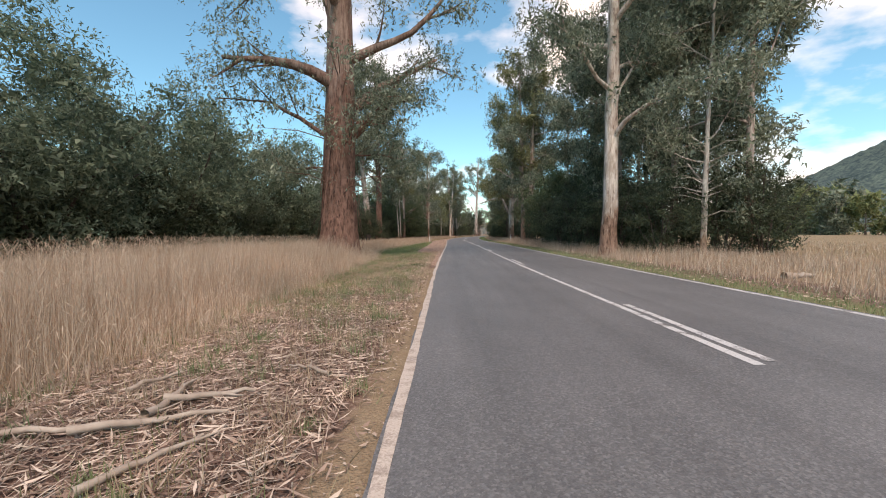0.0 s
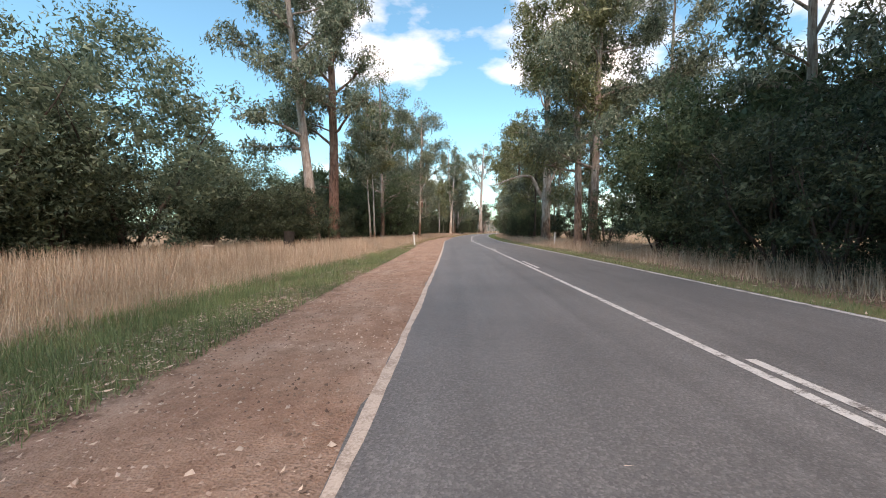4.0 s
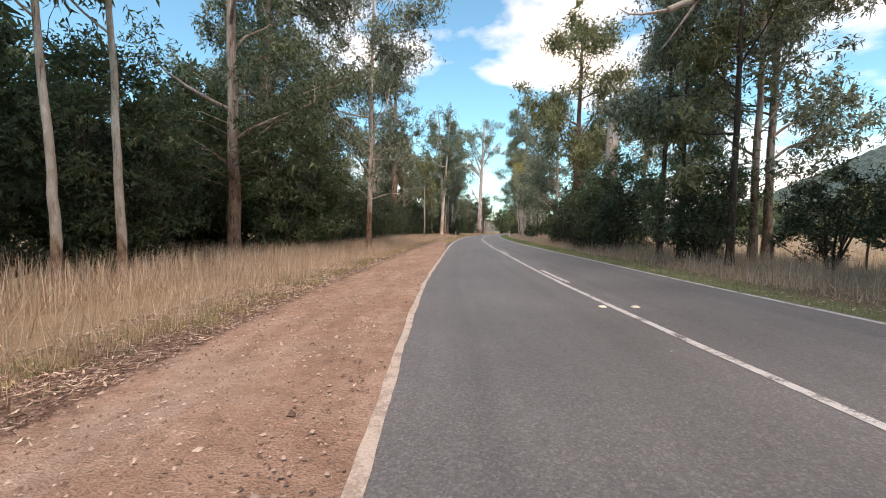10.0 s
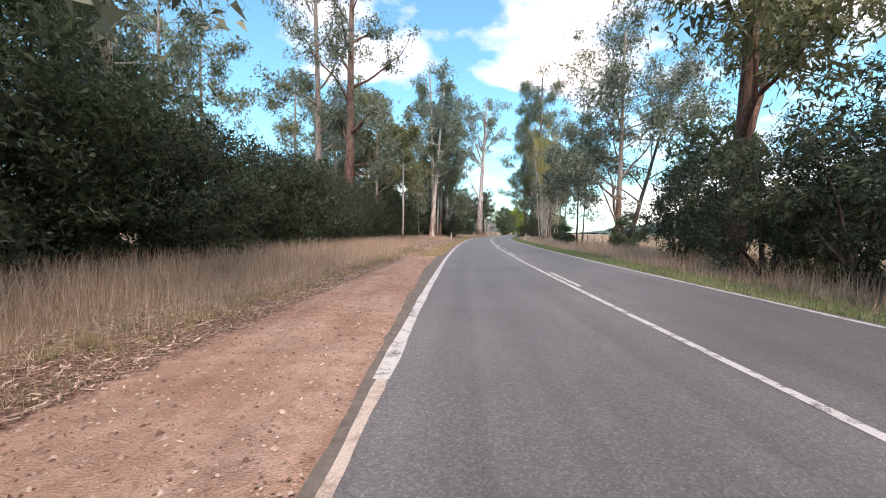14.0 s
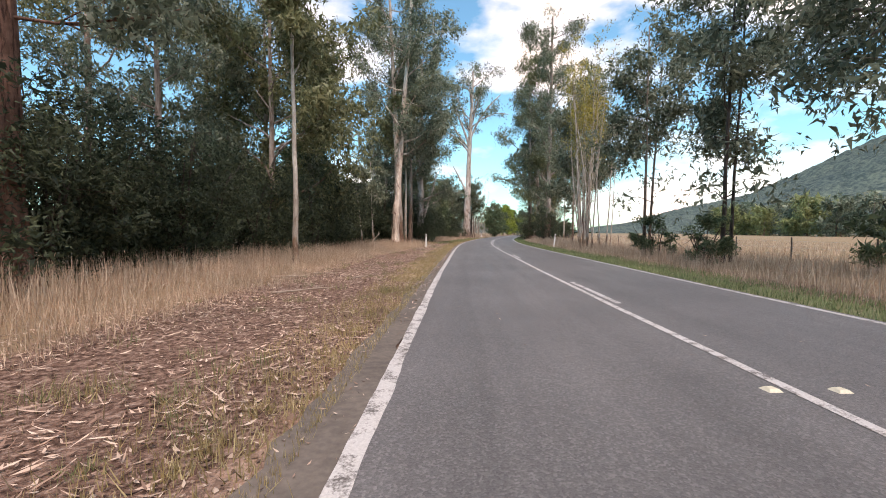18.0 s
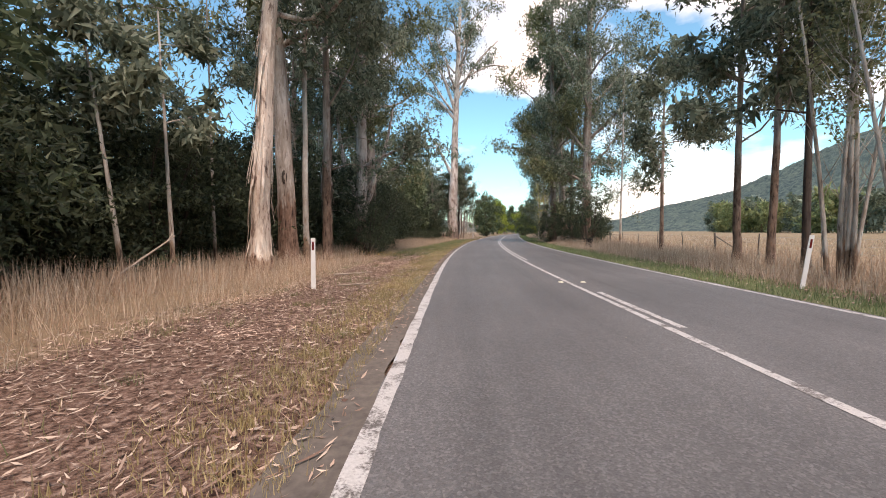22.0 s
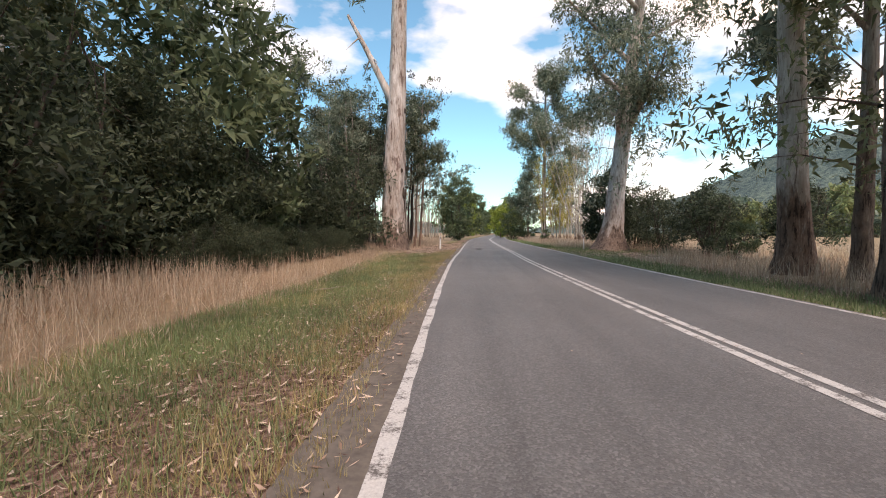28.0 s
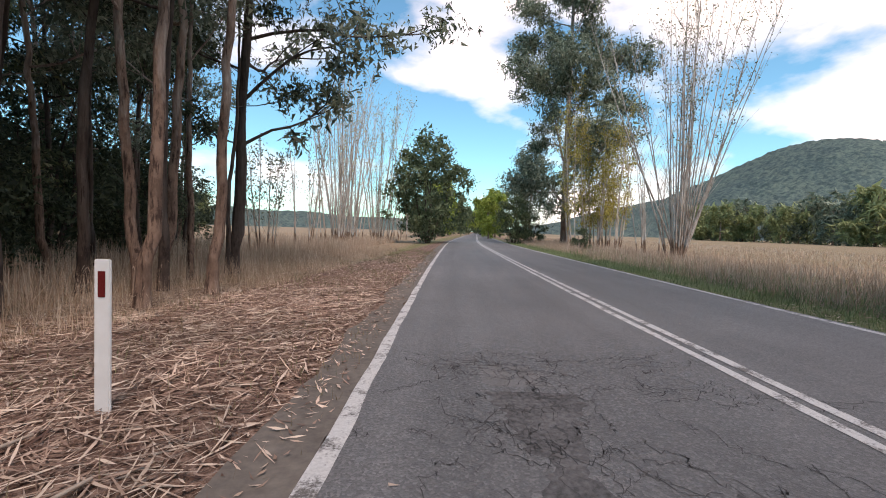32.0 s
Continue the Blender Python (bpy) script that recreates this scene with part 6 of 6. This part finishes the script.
gum("gum_tree", "slender dark gum reaching leafy branches over dry grass", 18.8, 216.5, 0.34, 14.5, 5.5, 2.8, BARK_DARK, LEAF_GUM, 233, (0.5, 0), 3400, 6, 0.17, 0.8, wobble=0.012, dense=0.7, flare=1.2, sides=10, group="young gum clump",
    extra=((3.3, 10, 30, 3.2, 0.09), (4.4, 20, 35, 4.2, 0.10), (6.0, -5, 15, 4.6, 0.10), (7.6, 30, 20, 4.8, 0.10), (5.2, 170, 25, 2.4, 0.07)))
gum("gum_tree", "thin brown gum leaning among its neighbours", 19.2, 213.0, 0.22, 14, 6.5, 2.2, BARK_GREY, LEAF_GUM, 234, (0.9, 0), 3400, 5, 0.16, 0.8, wobble=0.014, dense=0.6, flare=1.3, sides=10, group="young gum clump")
pale = gum("gum_tree", "slim pale stem among dark shrubs", 10.12, 202.37, 0.17, 13, 6.0, 2.2, BARK_PALE, LEAF_GUM, 232, (0.5, 0), 2200, 5, 0.16, 0.8, dense=0.35, flare=1.2, sides=9, group="pale slim gums")
copies(pale, [(9.52, 201.78, 80, 1.0), (8.82, 202.78, 160, 0.95), (10.81, 203.16, 240, 0.9), (7.56, 197.59, 300, 1.0), (5.66, 180.64, 10, 1.0), (2.22, 162.85, 60, 0.9), (2.67, 167.17, 20, 0.8), (0.79, 157.32, 120, 0.9)])

# poplars and saplings
poplar("poplar", "clump of bare pale poplar stems with yellow tops", 18.64, 147.64, 16, 9, 2.6, LEAF_GOLD, 6500, 240, 0.5, 0.06)
poplar("poplar", "clump of poplar stems with thin olive foliage", 19.37, 150.47, 15, 7, 2.4, LEAF_OLIVE, 6500, 241, 0.25, 0.06)
poplar("poplar", "leaning bare poplar stems beside the fence", 19.54, 146.61, 14, 4, 2.8, LEAF_OLIVE, 400, 242, 0.4, 0.05)
poplar("poplar", "yellow autumn poplar thicket", 44.6, 238.6, 13.5, 14, 7.0, LEAF_GOLD, 9000, 243, 0.12, leaf=0.17)
poplar("poplar", "yellow autumn poplar thicket", 46.8, 240.2, 12.5, 12, 7.0, LEAF_GOLD, 8000, 244, 0.15, leaf=0.17)
poplar("poplar", "bare upright poplar clump in dry grass", 41.13, 225.25, 18, 26, 1.8, LEAF_OLIVE, 2600, 245, 0.4, 0.055, tilts=(0.05, 0.34))
poplar("poplar", "thin bare poplar saplings", 44.5, 231.76, 9, 7, 3.5, LEAF_GOLD, 120, 246, 0.4, 0.05)
poplar("poplar", "bare pale saplings with a few yellow leaves", 21.63, 238.46, 14, 18, 4.4, LEAF_GOLD, 700, 247, 0.3, 0.075)
poplar("poplar", "bare pale saplings with a few yellow leaves", 22.56, 242.76, 15.5, 18, 4.4, LEAF_GOLD, 900, 248, 0.3, 0.075)
poplar("poplar", "bare pale saplings with yellow leaves", 25.5, 247.26, 15, 16, 4.0, LEAF_GOLD, 2400, 249, 0.3, 0.07)
poplar("poplar", "bare pale saplings in dry grass", 19.54, 232.75, 8, 7, 3.0, LEAF_OLIVE, 500, 250, 0.3, 0.045)
poplar("poplar", "leafy saplings in dry grass", 18.19, 225.76, 5.5, 6, 2.0, LEAF_GUM, 900, 251, 0.3, 0.045)
poplar("poplar", "autumn saplings by the bend", 29.45, 258.26, 9.5, 8, 3.0, LEAF_GOLD, 1300, 252, 0.3, 0.05)

# trees along the far stretch
lime = gum("roadside_tree", "yellow-green tree at the far end of the road", 44.71, 298.88, 0.5, 14, 2.5, 4.6, BARK_GREY, LEAF_LIME, 260, (0, 0), 5000, 8, 0.5, 1.2, low=8, group="far trees")
copies(lime, [(57.71, 296.88, 60, 0.8), (62.71, 311.88, 120, 0.95), (50.71, 316.88, 200, 1.0), (70.21, 332.88, 260, 0.9), (46.84, 272.26, 320, 0.55)])
far_dark = gum("roadside_tree", "dark leafy tree at the far end of the road", 55.21, 335.88, 0.5, 13, 2.0, 4.8, BARK_DARK, LEAF_WATTLE, 261, (0, 0), 4500, 8, 0.52, 1.2, low=9, group="far trees")
copies(far_dark, [(72.21, 347.88, 40, 0.9), (85.21, 372.88, 90, 1.0), (66.21, 365.88, 150, 1.1), (98.21, 402.88, 210, 1.0), (82.21, 408.88, 260, 1.1), (110.21, 440.88, 300, 1.2), (96.21, 446.88, 30, 1.2), (104.21, 424.88, 80, 1.0), (90.21, 432.88, 100, 1.1), (119.21, 462.88, 0, 1.3), (112.21, 470.88, 10, 1.3)])

# the tree belts across the paddocks
belt = gum("paddock_tree", "distant green gum in a tree belt", 96, 60, 0.6, 15, 2.5, 5.2, BARK_GREY, LEAF_BELT, 262, (0, 0), 1700, 7, 1.0, 1.4, cards=6, low=9, group="paddock trees", sides=8)
belt_b = gum("paddock_tree", "distant dark green gum in a tree belt", 104, 84, 0.6, 16, 2.0, 5.4, BARK_GREY, LEAF_GUM, 263, (0, 0), 1700, 7, 1.0, 1.4, cards=6, low=9, group="paddock trees", sides=8)
rb = np.random.default_rng(41)
sa, sb = [], []
for k in range(76):
    y_k = -60 + 6.6 * k + rb.normal(0, 3)
    x_k = 95 + 0.34 * max(y_k, 0) + rb.normal(0, 6) + (10 if k % 3 == 0 else 0)
    (sa if k % 2 else sb).append((float(x_k), float(y_k), rb.uniform(0, 360), rb.uniform(0.9, 1.4)))
for k in range(26):
    y_k = 236 + 8 * k + rb.normal(0, 3)
    x_k = -30 - rb.uniform(0, 20) + 0.10 * k
    (sa if k % 2 else sb).append((float(x_k), float(y_k), rb.uniform(0, 360), rb.uniform(0.7, 1.0)))
copies(belt, sa)
copies(belt_b, sb)


# ---- hills ----
def hill(name, label, x0, x1, y0, y1, step, peaks, seed):
    rng = np.random.default_rng(seed)
    xs, ys = np.arange(x0, x1, step), np.arange(y0, y1, step)
    X, Y = np.meshgrid(xs, ys)
    X, Y = X + rng.normal(0, step * 0.2, X.shape), Y + rng.normal(0, step * 0.2, Y.shape)
    Z = np.full(X.shape, -14.0)
    for cx, cy, h, rx, ry in peaks:
        Z = np.maximum(Z, h * np.exp(-((X - cx) / rx) ** 2 - ((Y - cy) / ry) ** 2) - 14) * 0.5 + 0.5 * (Z + h * np.exp(-((X - cx) / rx) ** 2 - ((Y - cy) / ry) ** 2))
    Z += rng.uniform(0, 7, X.shape) * (Z > -8) + 6 * np.sin(X * 0.021 + np.sin(Y * 0.013)) * np.sin(Y * 0.017) * (Z > 10)
    n, m = X.shape
    i = (np.arange(n - 1)[:, None] * m + np.arange(m - 1)[None]).ravel()
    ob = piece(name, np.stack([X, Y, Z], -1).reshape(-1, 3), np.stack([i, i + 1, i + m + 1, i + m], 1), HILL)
    return tagged(ob, label, "hill", kind="structure")


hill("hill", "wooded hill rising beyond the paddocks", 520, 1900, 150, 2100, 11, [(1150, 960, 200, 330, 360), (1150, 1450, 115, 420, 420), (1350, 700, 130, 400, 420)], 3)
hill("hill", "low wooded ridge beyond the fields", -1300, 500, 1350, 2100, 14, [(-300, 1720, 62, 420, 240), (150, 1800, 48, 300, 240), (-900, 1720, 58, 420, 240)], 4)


# ---- guide posts ----
def guide_post(x, y, tilt, tall=1.0, master=[]):
    m = pose(x, y, float(ground_z(x, y)) - 0.05, 0, 0, 0) @ pose(0, 0, 0, tilt[0], tilt[1], tilt[2]) @ Matrix.Diagonal((1, 1, tall, 1))
    if master:
        return copy_thing(master[0], m)
    root = tagged(new("guide_post"), "white flat plastic roadside guide post with red reflector", "guide post", "guide posts")
    bm = bmesh.new()
    bmesh.ops.create_cube(bm, size=1)
    for v in bm.verts:
        v.co = Vector((v.co.x * 0.10, v.co.y * 0.022, (v.co.z + 0.5) * 1.2))
    bmesh.ops.bevel(bm, geom=[e for e in bm.edges], offset=0.006, segments=2, affect="EDGES")
    body = part("post", bm, POST_WHITE, root)
    for side, mt, nm, lb in ((-1, REFLECT_RED, "reflector", "dark red reflector"), (1, REFLECT_WHITE, "reflector", "white reflector")):
        bm = bmesh.new()
        bmesh.ops.create_cube(bm, size=1)
        for v in bm.verts:
            v.co = Vector((v.co.x * 0.046, side * 0.013 + v.co.y * 0.006, 1.02 + v.co.z * 0.19))
        bmesh.ops.bevel(bm, geom=[e for e in bm.edges], offset=0.002, segments=1, affect="EDGES")
        part(nm, bm, mt, body, lb)
    root.matrix_basis = m
    master.append(root)
    return root


guide_post(-1.47, 62.9, (0, -5, 4))
guide_post(10.6, 63.3, (0, 2, -3))
guide_post(5.75, 150.2, (0, 0.5, -6))
guide_post(16.19, 148.5, (2, 7, -10))
guide_post(19.94, 207.64, (0, 0.5, -14), 0.86)
guide_post(30.38, 206, (0, -2, -16))


# ---- fence along the paddock ----
def fence():
    rng = np.random.default_rng(9)
    root = thing("fence", 0, 0, 0, "old wire fence with grey wooden posts along the paddock", "fence")
    ss_ = np.arange(76, 196, 4.2)
    tops = []
    for k, s in enumerate(ss_):
        x, y = on_road(s, 2 * LANE + 9.2 + 0.8 * math.sin(s * 0.05))
        z = float(ground_z(x, y))
        thick = 0.075 if k % 5 == 2 else 0.035
        pth = np.array([[x, y, z - 0.1], [x + rng.normal(0, 0.02), y, z + 0.6], [x + rng.normal(0, 0.03), y, z + 1.12 + rng.normal(0, 0.05)], [x, y, z + 1.13]])
        v, q = tube(pth, [thick, thick, thick * 0.9, 0.01], 7, rng, 0.06)
        piece("fence_post", v, q, FENCE_WOOD, root, smooth=True)
        tops.append((x, y, z))
        if k % 5 == 2:
            d = np.array([0.25, -1.7, -0.95])
            v, q = tube(np.array([[x, y, z + 0.95], [x + d[0] / 2, y + d[1] / 2, z + 0.48], [x + d[0], y + d[1], z]]), [0.03, 0.03, 0.03], 6, rng, 0.05)
            piece("strut", v, q, FENCE_WOOD, root)
    t = np.array(tops)
    for h in (0.35, 0.65, 0.95):
        v, q = tube(np.c_[t[:, :2], t[:, 2] + h], np.full(len(t), 0.004), 4)
        piece("wire", v, q, WIRE, root)


fence()


# ---- stumps, logs and sticks ----
def stump(x, y, r, h, seed, label, wood, rough):
    rng = np.random.default_rng(seed)
    root = thing("stump", x, y, float(ground_z(x, y)) - 0.05, label, "stump", "stumps")
    z = np.linspace(0, h, 7)
    v, q = tube(np.c_[0 * z, 0 * z, z], r * (1 + 0.35 * np.exp(-z / 0.15)), 16, rng, 0.06)
    v = v.reshape(7, 16, 3)
    v[-1, :, 2] += rng.uniform(-rough, rough, 16)
    piece("body", v.reshape(-1, 3), q, wood, root, smooth=True)
    ring = v[-1] * np.array([0.9, 0.9, 1]) - np.array([0, 0, 0.01])
    c = ring.mean(0)
    mid = (ring - c) * 0.4 + c - np.array([0, 0, 0.05])
    vv = np.concatenate([v[-1], ring, mid])
    i = np.arange(16)
    j = (i + 1) % 16
    piece("cut_top", vv, np.concatenate([np.stack([i, j, j + 16, i + 16], 1), np.stack([i + 16, j + 16, j + 32, i + 32], 1)]), wood, root)


stump(-9.15, 54.4, 0.33, 1.3, 1, "charred black tree stump in dry grass", STUMP, 0.07)
stump(-9.65, 45.77, 0.28, 0.7, 2, "old grey sawn stump half hidden in dry grass", STICK, 0.02)
stump(22.9, 172.5, 0.26, 0.75, 3, "dark old stump in dry grass by the paddock", STUMP, 0.07)


def stick(label, x, y, yaw, length, r, seed, z=0.05, rise=0.0, bend=0.10, forks=1, name="fallen_branch"):
    rng = np.random.default_rng(seed)
    root = thing(name, x, y, float(ground_z(x, y)) + z, label, "branch", "fallen branches")
    n = 9
    t = np.linspace(-0.5, 0.5, n) * length
    pth = np.c_[t, np.cumsum(rng.normal(0, bend * length / n, n)), np.abs(rng.normal(0, 0.012, n)) + rise * (t + length / 2)]
    chunks = [tube(pth, np.linspace(r, r * 0.45, n), 8, rng, 0.06)]
    for _ in range(forks):
        i = rng.integers(4, 8)
        a = rng.uniform(0.4, 0.9) * rng.choice([-1, 1])
        tw = curve_path(rng, pth[i], (math.cos(a), math.sin(a), 0.06 + rise), length * 0.3, 5, 0.02, 0.08)
        chunks.append(tube(tw, np.linspace(r * 0.5, r * 0.15, 5), 6))
    v, q = merge(chunks)
    ob = piece("wood", v, q, STICK, root, smooth=True)
    root.rotation_euler = (0, 0, radians(yaw))
    return ob


STICKS = [(-1.18, 3.13, 15, 0.6, 0.03), (-1.33, 2.73, 20, 0.85, 0.028), (-2.03, 2.68, 12, 1.3, 0.028), (-1.48, 3.13, 100, 0.7, 0.03), (-1.02, 2.23, 60, 0.6, 0.025), (-0.63, 3.63, 150, 0.5, 0.02), (-1.83, 3.53, 70, 0.5, 0.022),
          (2.37, 123.54, 35, 1.4, 0.022), (3.28, 126.06, 60, 0.9, 0.02), (1.98, 127.5, 20, 0.7, 0.018), (1.17, 126.59, 15, 0.9, 0.03), (5.08, 135.53, 10, 0.8, 0.02), (6.76, 150.1, 20, 0.9, 0.02), (6.38, 153, 30, 1.2, 0.03),
          (5.9, 140.12, 80, 0.5, 0.03), (17.91, 202.52, 110, 0.6, 0.03), (18.72, 203.51, 20, 1.5, 0.02), (18.92, 204.3, 30, 1.2, 0.02), (17.71, 203.91, 25, 1.6, 0.02), (18.51, 205.39, 15, 1.3, 0.018), (19.93, 206.08, 60, 1.5, 0.02),
          (19.42, 206.87, 50, 1.1, 0.02), (18.11, 206.47, 10, 1.8, 0.02), (19.73, 204.89, 40, 1.0, 0.022), (-1.33, 75.44, 30, 0.8, 0.02), (-2, 65.24, 20, 0.7, 0.02), (13.56, 186.96, 40, 0.9, 0.015), (13.37, 177.25, 46, 0.9, 0.012), (12.94, 176.54, 70, 0.5, 0.01)]
for k, (x, y, a, ln, r) in enumerate(STICKS):
    stick("bare grey fallen stick lying on bark litter", x, y, a, ln, r, 500 + k)
stick("reddish cut log lying on the verge", 10.1, 11.47, 8, 0.9, 0.11, 600, 0.06, 0, 0.03, 0, "fallen_log")
stick("pale bent dead branch propped in dry grass", -5.07, 107.38, -20, 1.7, 0.08, 601, 0.25, 0.12, 0.12, 1)
stick("white dead branch lying at the scrub", 10.95, 48.45, -35, 2.0, 0.05, 602, 0.2, 0.25, 0.2, 1)
stick("grey curved dead branch standing in shade", 1.17, 151.94, 60, 1.6, 0.04, 603, 0.1, 0.7, 0.15, 1)
stick("grey dead branches by the big gum", 13.7, 204.32, 40, 2.2, 0.03, 604, 0.15, 0.3, 0.2, 2)
stick("tangle of dead twigs by the big gum", 13.1, 203.54, 100, 1.8, 0.025, 605, 0.15, 0.35, 0.25, 3)


# a young gum with round grey juvenile leaves beside the dark shrubs
def round_leaf_sapling(x, y, height, seed):
    rng = np.random.default_rng(seed)
    root = thing("gum_sapling", x, y, float(ground_z(x, y)) - 0.03, "young gum sapling with round pale grey-green leaves", "sapling", "gum saplings")
    pth = curve_path(rng, (0, 0, 0), (0.08, 0, 1), height, 8, 0.1, 0.04)
    v, q = tube(pth, np.linspace(0.02, 0.006, 8), 6)
    piece("stem", v, q, BARK_PALE, root, smooth=True)
    at = []
    for j in range(26):
        i = rng.integers(2, 8)
        tw = curve_path(rng, pth[i], rng.normal(0, 1, 3) + np.array([0, 0, 0.3]), rng.uniform(0.2, 0.5), 4, 0.0, 0.1)
        v, q = tube(tw, np.linspace(0.007, 0.003, 4), 4)
        piece("twig", v, q, BARK_PALE, root)
        at += [tw[1], tw[2], tw[3]] * 2
    at = np.array(at) + rng.normal(0, 0.05, (len(at), 3))
    n = len(at)
    d = rng.normal(0, 1, (n, 3))
    d /= np.linalg.norm(d, axis=1, keepdims=True)
    e = np.cross(d, rng.normal(0, 1, (n, 3)))
    e /= np.linalg.norm(e, axis=1, keepdims=True)
    th = np.arange(6) * 1.0472
    v = at[:, None] + 0.045 * (np.cos(th)[None, :, None] * d[:, None] + np.sin(th)[None, :, None] * e[:, None]) * rng.uniform(0.7, 1.3, (n, 1, 1))
    piece("crown", v.reshape(-1, 3), np.arange(6 * n).reshape(-1, 6), LEAF_JUVENILE, root, "round grey-green juvenile leaves")


LEAF_JUVENILE = foliage("juvenile_gum_leaves", (0.16, 0.20, 0.15), (0.26, 0.30, 0.23), (0.40, 0.43, 0.34), 0.2)
round_leaf_sapling(5.8, 168.23, 1.9, 701)
round_leaf_sapling(4.27, 165.64, 1.6, 702)
